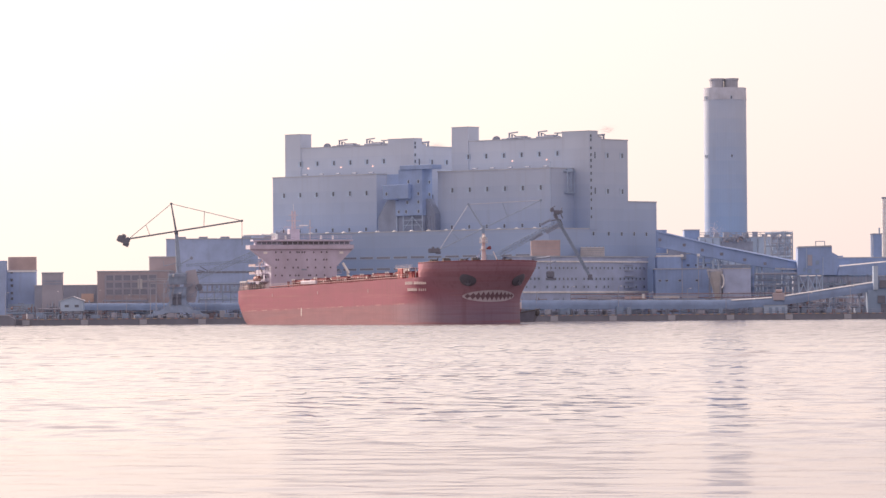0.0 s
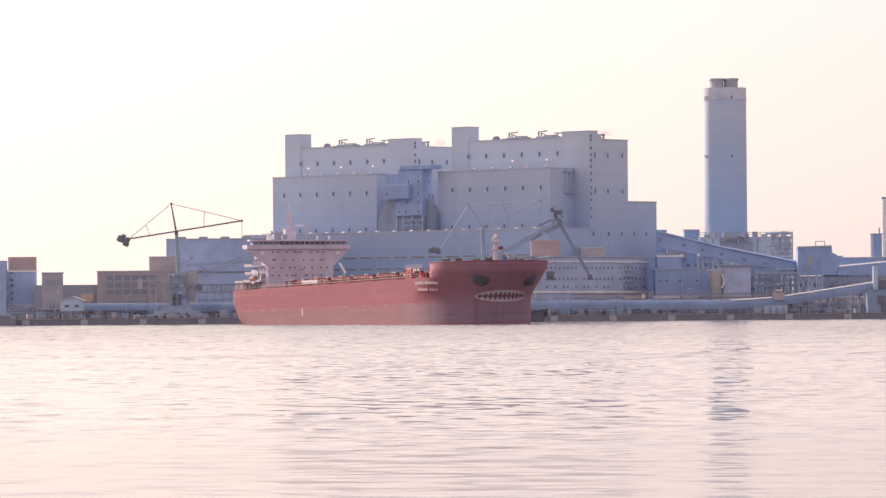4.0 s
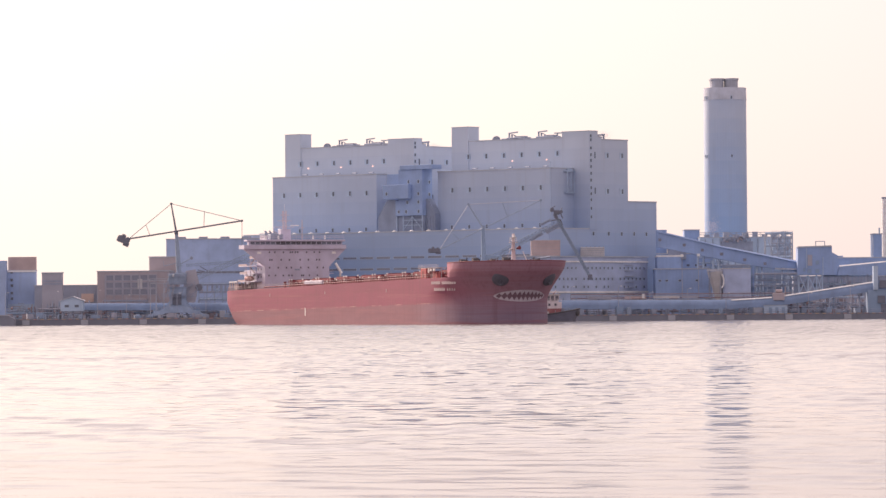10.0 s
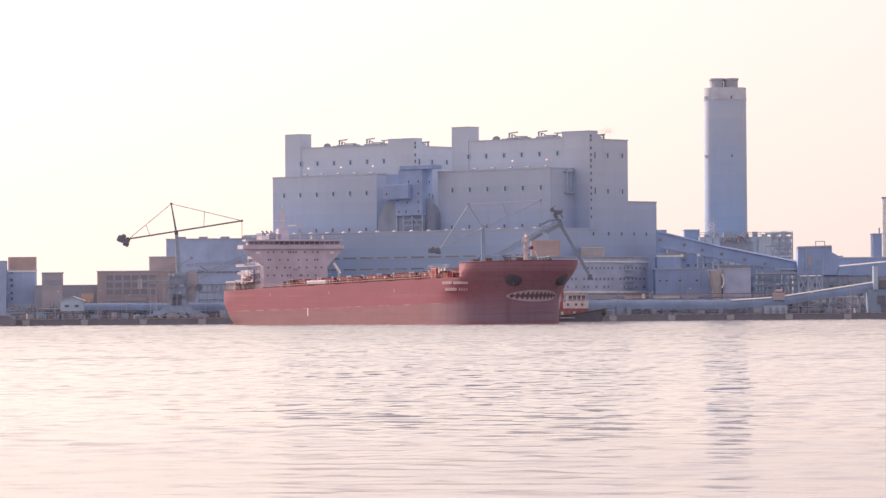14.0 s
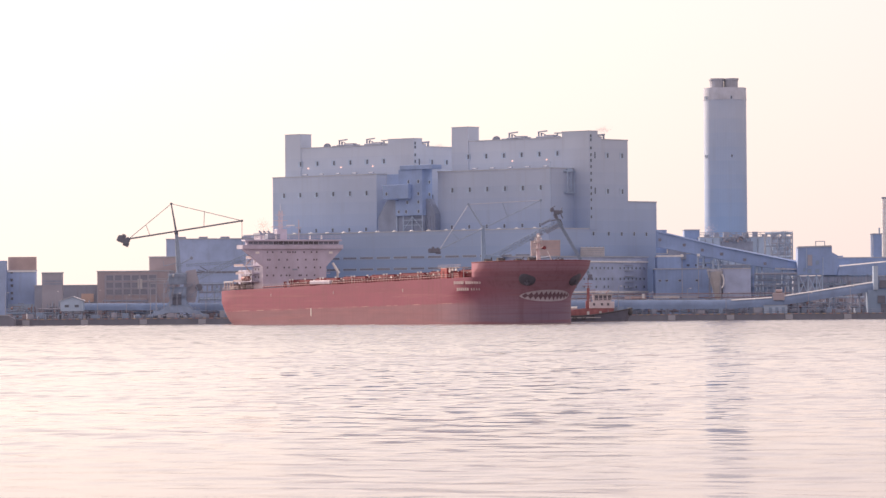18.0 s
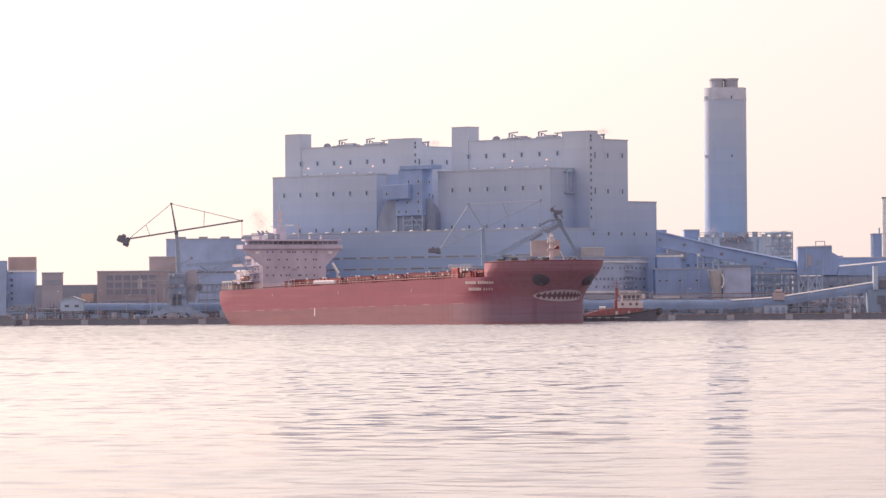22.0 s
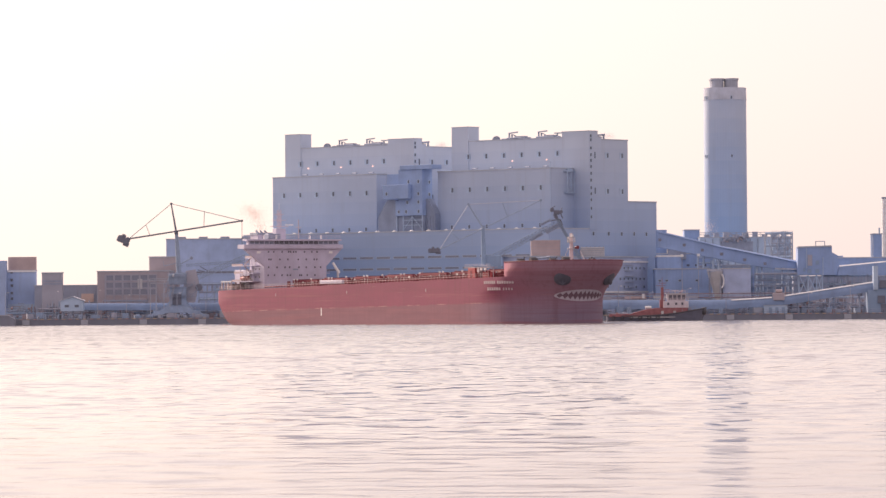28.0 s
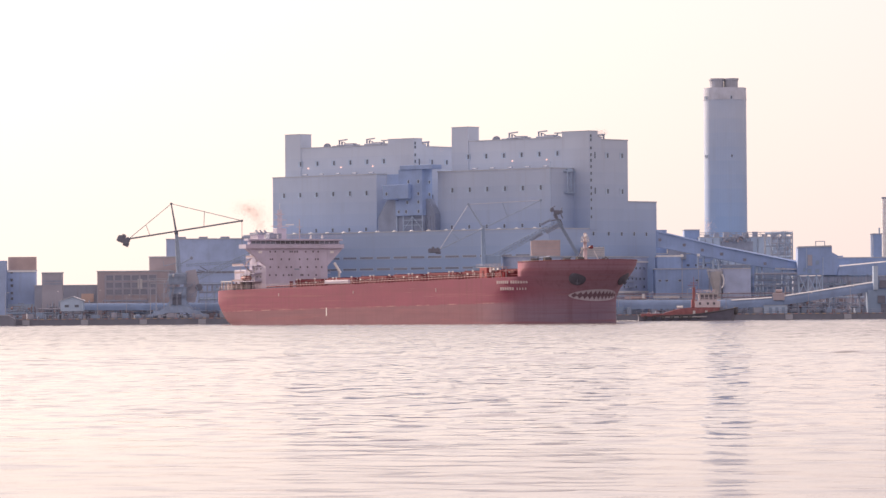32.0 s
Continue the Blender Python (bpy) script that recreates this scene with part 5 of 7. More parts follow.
crane2 = luffing_crane("dockside crane with raised boom before the boiler house", (8.90, 40.69), (33.88, 41.90), (-1.20, 25.10), (13.90, 32.60), (14.10, 0.86), 1560, CRANE_BLUE, STEEL_BLUE, (3.9, 1.9), 0, COLLAR, 0.13, shaft=(1.0, 0.6))
X = 14.25
part("machinery_house", B(X - 4, X + 3.5, 1557, 1563, 14.0, 19.5, 0.15), STEEL_BLUE, crane2, placed=True)
part("slew_platform", B(X - 6, X + 6, 1556.5, 1563.5, 12.8, 13.99, 0.1), STEEL_BLUE, crane2, placed=True)
for s in (-1, 1):
    for dy in (0, 5):
        part("portal_leg", T((X + s * 4, 1557.5 + dy, 12.9), (X + s * 7, 1557.5 + dy, QUAY_Z), 0.55, n=8), STEEL_BLUE, crane2, placed=True)

unl = thing("ship_unloader", "bucket-elevator ship unloader with a hanging leg", "unloader", 28.28, 1562, QUAY_Z)
part("boom", truss(bmesh.new(), (17.16, 1562, 22.32), (40.0, 1562, 34.3), 1.7, 18, 0.075), CRANE_BLUE, unl, placed=True)
part("boom_conveyor", prism(bmesh.new(), [(17.16, 22.3), (39.2, 33.7), (39.2, 33.95), (17.16, 22.6)], 1561.4, 1562.6), CRANE_BLUE, unl, placed=True)
part("hood_conveyor", truss(bmesh.new(), (30.3, 1561, 28.2), (34.5, 1561, 30.5), 0.9, 4, 0.1), GREY_STEEL, unl, placed=True)
part("hood_conveyor", truss(bmesh.new(), (35.7, 1561, 30.9), (40.2, 1561, 33.4), 1.1, 4, 0.12), GREY_STEEL, unl, placed=True)
part("hood_conveyor", truss(bmesh.new(), (33.6, 1561, 33.3), (37.4, 1561, 35.2), 0.6, 4, 0.08), GREY_STEEL, unl, placed=True)
part("elevator_leg", truss(bmesh.new(), (39.45, 1562, 35.6), (51.0, 1562, 15.1), 0.9, 22, 0.09), CRANE_BLUE, unl, "long dark bucket elevator leg", placed=True)
part("bucket_casing", prism(bmesh.new(), [(39.3, 35.4), (39.75, 35.65), (51.1, 15.3), (50.65, 15.05)], 1561.7, 1562.3), CRANE_BLUE, unl, placed=True)
part("leg_foot", B(50.0, 51.5, 1561.3, 1562.7, 14.4, 16.2, 0.15), DARK_STEEL, unl, placed=True)
bm = bmesh.new()
box(bm, 38.4, 40.4, 1561.0, 1563.0, 37.0, 38.5, 0.2)
tube(bm, (37.8, 1560.6, 38.6), (37.8, 1563.4, 38.6), 0.75, n=10)
tube(bm, (40.9, 1560.6, 37.9), (40.9, 1563.4, 37.9), 0.6, n=10)
tube(bm, (38.7, 1562, 37.2), (39.7, 1562, 35.0), 0.6, n=8)
tube(bm, (37.6, 1562, 39.2), (38.9, 1562, 39.9), 0.16, n=5)
tube(bm, (40.9, 1562, 38.3), (41.3, 1562, 39.4), 0.14, n=5)
tube(bm, (40.7, 1562, 37.4), (41.5, 1562, 35.6), 0.2, n=5)
part("head_drive", bm, DARK_STEEL, unl, placed=True)
bm = bmesh.new()
for p, q in (((36.0, 34.7), (40.6, 35.3)), ((33.8, 33.5), (36.0, 34.7)), ((40.6, 35.3), (41.4, 33.2))):
    tube(bm, (p[0], 1562, p[1]), (q[0], 1562, q[1]), 0.24, n=6)
part("head_link", bm, DARK_STEEL, unl, placed=True)
X = 16.98
part("tower", B(X - 3, X + 3, 1560, 1566, 11.5, 23.10, 0.2), STEEL_BLUE, unl, placed=True)
for s in (-1, 1):
    for dy in (0, 6):
        part("portal_leg", T((X + s * 2.5, 1560 + dy, 11.6), (X + s * 6, 1560 + dy, QUAY_Z), 0.6, n=8), STEEL_BLUE, unl, placed=True)
hook = thing("grab_bucket", "dark grab hanging from a cable before the offices", "grab", 36.93, 1558, QUAY_Z)
bm = bmesh.new()
box(bm, 35.57, 38.30, 1557, 1559, 15.10, 17.44, 0.4)
tube(bm, (35.36, 1557.5, 14.72), (38.48, 1557.5, 14.70), 0.4, n=6)
part("grab", bm, DARK_STEEL, hook, placed=True)
bm = bmesh.new()
tube(bm, (36.94, 1558, 17.44), (36.98, 1558, 22.31), 0.12, n=5)
tube(bm, (35.79, 1558, 19.78), (38.92, 1558, 20.73), 0.3, n=5)
tube(bm, (36.98, 1558, 22.31), (30.35, 1562, 21.58), 0.4, n=5)
part("jib", bm, GREY_STEEL, hook, placed=True)
part("mast", T((30.35, 1562, QUAY_Z), (30.35, 1562, 22.36), 0.6, n=8), GREY_STEEL, hook, placed=True)


# ---- clutter on the quay ----
rng = random.Random(7)
BOLLARD = None
for i in range(26):
    x = -150 + 12.0 * i
    bo = thing("bollard", "squat dark iron mooring bollard on the quay edge", "bollard", x, QUAY_Y + 0.9, QUAY_Z, group="bollards") if BOLLARD is None else copy_thing(BOLLARD, pose(x, QUAY_Y + 0.9, QUAY_Z))
    if BOLLARD is None:
        BOLLARD = bo
        part("post", T((0, 0, 0), (0, 0, 0.6), 0.3, 0.24, 12), DARK_STEEL, bo)
        part("cap", T((0, 0, 0.6), (0, 0, 0.8), 0.42, 0.3, 12), DARK_STEEL, bo)
for i in range(46):
    x = rng.uniform(-150, 150)
    if -70 < x < 20:
        continue
    w, h, d = rng.uniform(0.7, 3.2), rng.uniform(0.8, 2.6), rng.uniform(1, 2.5)
    m = rng.choice([GREY_STEEL, STEEL_BLUE, STEEL_BLUE, PALE_CONCRETE, TAUPE, CRANE_BLUE])
    cr = thing("equipment_cabinet", "weathered steel equipment cabinet on the quay", "cabinet", x, 1546 + rng.uniform(0, 4), QUAY_Z, rng.uniform(-15, 15), group="quay cabinets")
    part("casing", B(-w / 2, w / 2, -d / 2, d / 2, 0.12, h, 0.06), m, cr)
    part("plinth", B(-w / 2 - 0.1, w / 2 + 0.1, -d / 2 - 0.1, d / 2 + 0.1, 0, 0.117), CONCRETE, cr)
    part("door", B(-w * 0.3, w * 0.3, -d / 2 - 0.06, -d / 2 - 0.004, 0.3, h * 0.85), m, cr)
for i in range(22):
    x = -148 + 13.7 * i + rng.uniform(-3, 3)
    h = rng.uniform(5.5, 10)
    lp = thing("lamp_post", "slim steel lamp post on the quay", "lamp post", x, 1549 + rng.uniform(0, 6), QUAY_Z, group="quay lamp posts")
    part("pole", T((0, 0, 0), (0, 0, h), 0.13, 0.08, 6), PALE_CONCRETE, lp)
    part("arm", T((0, 0, h), (0.9, -0.4, h + 0.25), 0.06, n=5), PALE_CONCRETE, lp)
    part("lamp_head", B(0.7, 1.3, -0.6, -0.3, h + 0.15, h + 0.35, 0.03), WHITE, lp)
fence = thing("quay_railing", "long grey pipe railing behind the quay edge", "railing", 0, 1544, QUAY_Z)
for i in range(10):
    part("rail_section", railing(bmesh.new(), [(-152 + 30.5 * i, 0, 0), (-122.5 + 30.5 * i, 0, 0)], 1.2, 2.5, 0.06), GREY_STEEL, fence)


# ---- bulk carrier: x forward, y to port, z over the waterline ----
OLD_WHITE = paint("dull_white_paint", (0.40, 0.32, 0.345), size=1)
FADED_WHITE = paint("faded_pinkish_white", (0.64, 0.55, 0.58), size=1)
MOUTH_WHITE = paint("greyed_white_paint", (0.47, 0.42, 0.48), size=1)
POCKET = paint("pocket_paint", (0.088, 0.088, 0.118), size=1)
DARK_GAP = paint("dark_maroon_paint", (0.165, 0.105, 0.135), size=1)
ship = thing("bulk_carrier", "large red bulk carrier with a painted shark mouth on its bow", "cargo ship")
BEAM = 16.13


def deck_z(x):
    return 12.2 + 0.0122 * x


def fore_z(x):
    return 16.25 + 0.0122 * x


def flare(w):
    """Share of the bow's flare at height share w: upright below, spreading above."""
    f = min(1.0, max(0.0, (w - 0.36) / 0.64))
    return f * f * (3 - 2 * f)


def bow_ends(e):
    """Where the bow's curve begins (the shoulder) and ends (the stem) for a share e of flare."""
    return 74 + 24 * e, 110.8 + 7.2 * e


def outline(w, n_bow=26, n_side=16, n_stern=14):
    """Half of the hull's plan (starboard) at height share w, from the stern's middle to the stem."""
    e = flare(w)
    g = 0.86 * min(1, w * 1.8) ** 0.8
    xs0, xs1 = -76 - 14 * g, -105.0 - 5.3 * min(1, w * 2.0) ** 0.58      # run of the stern
    xb0, xb1 = bow_ends(e)
    flat = 7.4 + 4.1 * min(1, w * 2.0) ** 0.55                            # half width of the transom
    pts = [(xs1, 0.0), (xs1, flat * 0.5)]
    for i in range(n_stern):
        a = i / (n_stern - 1) * math.pi / 2
        pts.append((xs1 + (xs0 - xs1) * (1 - math.cos(a)), flat + (BEAM - flat) * math.sin(a) ** 0.85))
    for i in range(1, n_side):
        pts.append((xs0 + (xb0 - xs0) * i / n_side, BEAM))
    for i in range(n_bow):
        a = i / (n_bow - 1) * math.pi / 2
        pts.append((xb0 + (xb1 - xb0) * math.sin(a) ** 0.94, BEAM * math.cos(a) ** 0.94 if i < n_bow - 1 else 0.0))
    return pts


def deck_half(x):
    """Half of the main deck's width, narrowing towards the bow."""
    e = flare(0.77)
    xb0, xb1 = bow_ends(e)
    f = max(0.0, (x - xb0) / (xb1 - xb0))
    return BEAM * math.cos(math.asin(min(1, f ** (1 / 0.94)))) ** 0.94


def loft(bm, rings, cap_top=False):
    prev = None
    for ring in rings:
        row = [bm.verts.new(p) for p in ring]
        if prev:
            for i in range(len(row)):
                j = (i + 1) % len(row)
                bm.faces.new((prev[i], prev[j], row[j], row[i]))
        prev = row
    if cap_top:
        bm.faces.new(prev)


def full_ring(half, zf):
    star = [(x, -y, zf(x)) for x, y in half]
    port = [(x, y, zf(x)) for x, y in half[-2:0:-1]]
    return star + port


bm = bmesh.new()
shares = (-0.12, 0.0, 0.08, 0.16, 0.24, 0.32, 0.4, 0.45, 0.5, 0.55, 0.6, 0.65, 0.7, 0.75, 0.8, 0.85, 0.9, 0.95, 1.0)
loft(bm, [full_ring(outline(max(0, s) * 0.77), (lambda x, s=s: s * deck_z(x))) for s in shares])
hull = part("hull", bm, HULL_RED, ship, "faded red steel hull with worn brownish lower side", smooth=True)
for p in hull.data.polygons:
    if abs(p.normal.x) > 0.97 and p.center.x < -100:
        p.use_smooth = False
bm = bmesh.new()
loft(bm, [full_ring(outline(0.77), lambda x: deck_z(x) - 0.12)], cap_top=True)
part("main_deck", bm, DECK_RED, ship)


bm = bmesh.new()
rows = []
for w in (0.77, 0.84, 0.92, 1.0):
    g = (w - 0.77) / 0.23
    pts = [(94.0, y) for y in (0.0, 5.0, 10.0)]
    nb = 24
    e = flare(w)
    xb0, xb1 = bow_ends(e)
    a0 = 0.0 if xb0 >= 94 else math.asin(min(1, ((94 - xb0) / (xb1 - xb0)) ** (1 / 0.94)))
    pts.append((94.0, BEAM * math.cos(a0) ** 0.94))
    for i in range(1, nb):
        a = a0 + (math.pi / 2 - a0) * i / (nb - 1)
        pts.append((xb0 + (xb1 - xb0) * math.sin(a) ** 0.94, BEAM * math.cos(a) ** 0.94 if i < nb - 1 else 0.0))
    rows.append(full_ring(pts, lambda x, g=g: deck_z(x) + (fore_z(x) - deck_z(x)) * g))
loft(bm, rows)
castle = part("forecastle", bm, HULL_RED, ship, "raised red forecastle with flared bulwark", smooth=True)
for p in castle.data.polygons:
    if p.center.x < 94.3:
        p.use_smooth = False
inner = [(x * 0.996 + 0.3, y * 0.985, fore_z(x) - 1.1) for x, y, z in rows[-1]]
bm = bmesh.new()
loft(bm, [inner], cap_top=True)
part("forecastle_deck", bm, DECK_RED, ship)
bm = bmesh.new()
top = rows[-1]
for i in range(3, len(top) - 3):
    tube(bm, top[i], top[i + 1], 0.14, n=5)
part("bulwark_rail", bm, DECK_RED, ship)

# painted mouth, wrapped round the stem
def bow_point(y, z, off):
    """A point on the bow's plating at the given side distance and height, off metres proud."""
    w = 0.77 * z / deck_z(108)
    e = flare(w)
    xb0, xb1 = bow_ends(e)
    c = (abs(y) / BEAM) ** (1 / 0.94)
    a = math.acos(min(1, c))
    x = xb0 + (xb1 - xb0) * math.sin(a) ** 0.94
    n = Vector((1.0, y * 0.075, 0)).normalized()
    return Vector((x, y, z)) + n * off


MZ, MH, MW = 7.9, 1.62, 7.6


def mouth_half(y):
    return MH * (1 - abs(y / MW) ** 2.3) ** 0.6 if abs(y) < MW else 0.0


bm = bmesh.new()
N = 60
ring = []
for i in range(N + 1):
    y = -MW + 2 * MW * i / N
    h = max(0.02, mouth_half(y))
    ring.append([bm.verts.new(bow_point(y, MZ + h * f, 0.10)) for f in (-1, -0.4, 0.4, 1)])
for a, b in zip(ring, ring[1:]):
    for k in range(3):
        bm.faces.new((a[k], b[k], b[k + 1], a[k + 1]))
mouth = part("painted_mouth", bm, MOUTH_WHITE, ship, "white painted shark mouth", smooth=True)
NT = 11
for i in range(NT):
    yc = -MW * 0.84 + 2 * MW * 0.84 * i / (NT - 1)
    hz = mouth_half(yc) * 0.80
    dy = MW * 0.84 / (NT - 1)
    bm = bmesh.new()
    cv = [bow_point(yc + dy * p, MZ + hz * q, 0.24) for p, q in ((-1, 0.16), (-0.5, 0.55), (0, 1), (0.5, 0.55), (1, 0.16), (1, -0.16), (0.5, -0.55), (0, -1), (-0.5, -0.55), (-1, -0.16))]
    vs = [bm.verts.new(c) for c in cv]
    ct = bm.verts.new(bow_point(yc, MZ, 0.24))
    for k in range(len(vs)):
        bm.faces.new((vs[k], vs[(k + 1) % len(vs)], ct))
    part("tooth_gap", bm, DARK_GAP, mouth, "dark gap between painted teeth")

# anchor pockets with anchors
for s in (-1, 1):
    c = bow_point(s * 7.4, 12.5, 0.0)
    n = Vector((0.86, s * 0.5, -0.62)).normalized()
    m = Matrix.Translation(c) @ n.to_track_quat("Z", "Y").to_matrix().to_4x4()
    bm = bmesh.new()
    bmesh.ops.create_uvsphere(bm, u_segments=24, v_segments=12, radius=1.0, matrix=m @ Matrix.Diagonal((2.4, 2.2, 0.45, 1)))
    pocket = part("anchor_pocket", bm, POCKET, ship, "dark rounded anchor bolster", smooth=True)
    bm = bmesh.new()
    tube(bm, c + n * 0.2 + Vector((0, 0, 1.0)), c + n * 0.5 + Vector((0, 0, -1.3)), 0.2, n=8)
    side = Vector((-n.y, n.x, 0))
    for q in (-1, 1):
        tube(bm, c + n * 0.5 + side * 1.0 * q + Vector((0, 0, -0.7)), c + n * 0.5 + Vector((0, 0, -1.4)), 0.18, n=8)
    part("anchor", bm, POCKET, pocket)

# unreadable name on the bow and the marks on the side, as plain bars
for z, x0, lens in ((11.8, 82.2, (1.1, 1.1, 1.1, 1.1, 1.1, 1.1, 0, 1.1, 1.1, 1.1, 1.1, 1.1, 1.1, 1.1)), (9.95, 84.2, (1.1, 1.1, 1.1, 1.1, 1.1, 1.1, 0, 0.7, 0.7, 0.7, 0.7))):
    x = x0
    for k, ln in enumerate(lens):
        if ln:
            w = 0.77 * z / deck_z(x)
            e = flare(w)
            xb0, xb1 = bow_ends(e)
            f = max(0.0, (x - xb0) / (xb1 - xb0))
            y = -BEAM * math.cos(math.asin(min(1, f ** (1 / 0.94)))) ** 0.94
            bm = B(-ln / 2 * 0.70, ln / 2 * 0.70, -0.06, 0.06, -0.42, 0.42)
            ob = part("name_bar", bm, OLD_WHITE, ship)
            ob.location = (x, y - 0.05, z)
            ob.rotation_euler = (0, 0, math.atan(BEAM / (xb1 - xb0) * f / math.sqrt(1 - f * f)))
        x += 1.18 if ln else 0.8
for x, z, w, h in ((-26, 3.9, 0.5, 2.4), (-59, 9.3, 0.4, 0.9), (-8, 9.7, 0.4, 0.9), (45, 9.9, 0.4, 1.0)):
    part("hull_mark", B(x - w / 2, x + w / 2, -BEAM - 0.06, -BEAM - 0.01, z - h / 2, z + h / 2), WHITE if h > 2 else OLD_WHITE, ship)

# cargo hatches, coamings and deck gear
gear = random.Random(41)
for k in range(7):
    x0 = -62 + 22.0 * k
    z = deck_z(x0 + 8)
    part("hatch_coaming", B(x0, x0 + 17.5, -8.6, 8.6, z - 0.2, z + 1.4), HATCH_RED, ship)
    for s in (-1, 1):
        bm = B(x0 - 0.3, x0 + 17.8, 0.03 if s > 0 else -8.9, 8.9 if s > 0 else -0.03, z + 1.4, z + 2.3, 0.15)
        cover = part("hatch_cover", bm, HATCH_RED, ship, "dark red folding hatch cover")
        for i in range(6):
            part("rib", B(x0 + 1 + 3 * i, x0 + 1.3 + 3 * i, 0.1 if s > 0 else -8.85, 8.85 if s > 0 else -0.1, z + 2.303, z + 2.55), HATCH_RED, cover)
    for dx in (-2.2, -1.0):
        part("vent_head", T((x0 + dx, -9.5, z - 0.1), (x0 + dx, -9.5, z + 2.0), 0.2, 0.3, 10), HATCH_RED, ship)
    part("hatch_lamp", B(x0 - 1.5, x0 - 1.4, -7.0, -6.9, z - 0.1, z + 3.0), RAIL_GREY, ship)
    part("hatch_light", B(x0 + 17.9, x0 + 18.3, -8.0, -7.6, z + 2.0, z + 2.4), WHITE, ship, "small white deck light")
    # glints along the hatch side, put in as small pale boxes
    for q in range(3):
        gx, gy = x0 + 2.0 + 6.1 * q + gear.uniform(-1.5, 1.5), -8.95 - 0.2 * gear.random()
        part("hatch_glint", B(gx, gx + gear.uniform(0.3, 0.9), gy - 0.1, gy, z + gear.uniform(1.2, 1.6), z + gear.uniform(1.7, 2.0)), gear.choice([WHITE, OLD_WHITE, RAIL_GREY]), ship, "small pale box standing in for a glint")
    part("deck_house", B(x0 - 3.2, x0 - 1.2, 3.0, 7.5, z - 0.1, z + 2.5, 0.1), HATCH_RED, ship)
for k in range(4):
    for x in (15.0, 17.2, 27.5):
        x -= 25.0 * k
        z = deck_z(x)
        floodlight = part("floodlight", B(x - 0.24, x + 0.24, -9.5, -9.1, z + 2.3, z + 2.72, 0.05), WHITE, ship, "small white floodlight on a post")
        part("post", T((x, -9.3, z - 0.1), (x, -9.3, z + 2.3), 0.07, n=5), RAIL_GREY, floodlight)
for x in (40.5, 42.7, 55.0):
    z = deck_z(x)
    floodlight = part("floodlight", B(x - 0.24, x + 0.24, -9.5, -9.1, z + 2.3, z + 2.72, 0.05), WHITE, ship, "small white floodlight on a post")
    part("post", T((x, -9.3, z - 0.1), (x, -9.3, z + 2.3), 0.07, n=5), RAIL_GREY, floodlight)
# working platform over the walkway, forward
z = deck_z(72)
locker = part("crane_locker", B(68.0, 72.4, -14.2, -12.2, z - 0.1, z + 3.0, 0.1), FRESH_RED, ship, "bright red locker under the working platform")
part("locker_door", B(69.4, 70.6, -14.26, -14.203, z + 0.2, z + 2.2), HATCH_RED, locker)
platform = part("working_platform", B(66.0, 82.0, -14.2, -11.8, z + 3.03, z + 3.15), RAIL_GREY, ship)
part("platform_rail", railing(bmesh.new(), [(66.0, -14.1, z + 3.15), (82.0, -14.1, z + 3.15)], 0.8, 2.4, 0.03), RAIL_GREY, platform)
for x in (66.5, 73.5, 81.5):
    part("platform_leg", T((x, -13.0, z - 0.2), (x, -13.0, z + 3.03), 0.14, n=6), RAIL_GREY, platform)
part("hose_drum", T((74.6, -14.3, z + 2.3), (74.6, -13.2, z + 2.3), 0.75, n=16), OLD_WHITE, ship, "pale hose drum")
for x in (76.4, 78.8):
    part("floodlight", B(x - 0.45, x + 0.45, -14.3, -13.9, z + 2.2, z + 2.8, 0.05), WHITE, platform, "white floodlight")
part("winch_cover", B(75.6, 81.0, -13.4, -11.9, z - 0.1, z + 1.8, 0.1), FRESH_RED, ship, "bright red winch cover")
bm = bmesh.new()
pts = [(x, 0.25 - deck_half(x), deck_z(x)) for x in range(-96, 94, 10)]
railing(bm, pts, 1.15, 1.9, 0.035)
part("deck_railing", bm, RAIL_GREY, ship, "grey pipe railing along the deck edge")
bm = bmesh.new()
railing(bm, [(x, -y, z) for x, y, z in pts], 1.15, 1.9, 0.035)
part("deck_railing", bm, RAIL_GREY, ship)
part("gangway", B(-28, -12, -BEAM + 0.4, -BEAM + 1.1, deck_z(-20) + 0.4, deck_z(-20) + 1.5, 0.1), HOUSE, ship, "grey stowed gangway")
for s in (-1, 1):
    part("deck_pipe", T((-75, s * 12.5, deck_z(-75) + 0.6), (90, s * 12.5, deck_z(90) + 0.6), 0.22, n=8), HATCH_RED, ship)
# gear just aft of the forecastle
bm = bmesh.new()
for x, y in ((86, -10), (89, -6), (91, 4), (87, 9), (90.5, -12.5)):
    tube(bm, (x, y, deck_z(x)), (x, y, deck_z(x) + 2.6), 0.5, 0.7, 10)
part("mooring_fittings", bm, HATCH_RED, ship)
for k in range(16):
    x, y = gear.uniform(76, 92.5), gear.uniform(-14.5, -5)
    zd = deck_z(x)
    h = gear.uniform(0.6, 2.6)
    if k % 3 == 0:
        part("deck_lamp", B(x, x + 0.45, y, y + 0.4, zd + h, zd + h + 0.4), WHITE, ship, "small white deck lamp")
        part("lamp_stalk", T((x + 0.2, y + 0.2, zd - 0.1), (x + 0.2, y + 0.2, zd + h), 0.07, n=5), RAIL_GREY, ship)
    elif k % 3 == 1:
        part("vent_pipe", T((x, y, zd - 0.1), (x, y, zd + h), 0.25, 0.35, 8), DECK_RED, ship)
    else:
        part("deck_locker", B(x, x + gear.uniform(0.8, 2.4), y, y + 1.2, zd - 0.1, zd + 0.6 * h + 0.4, 0.06), DECK_RED, ship)
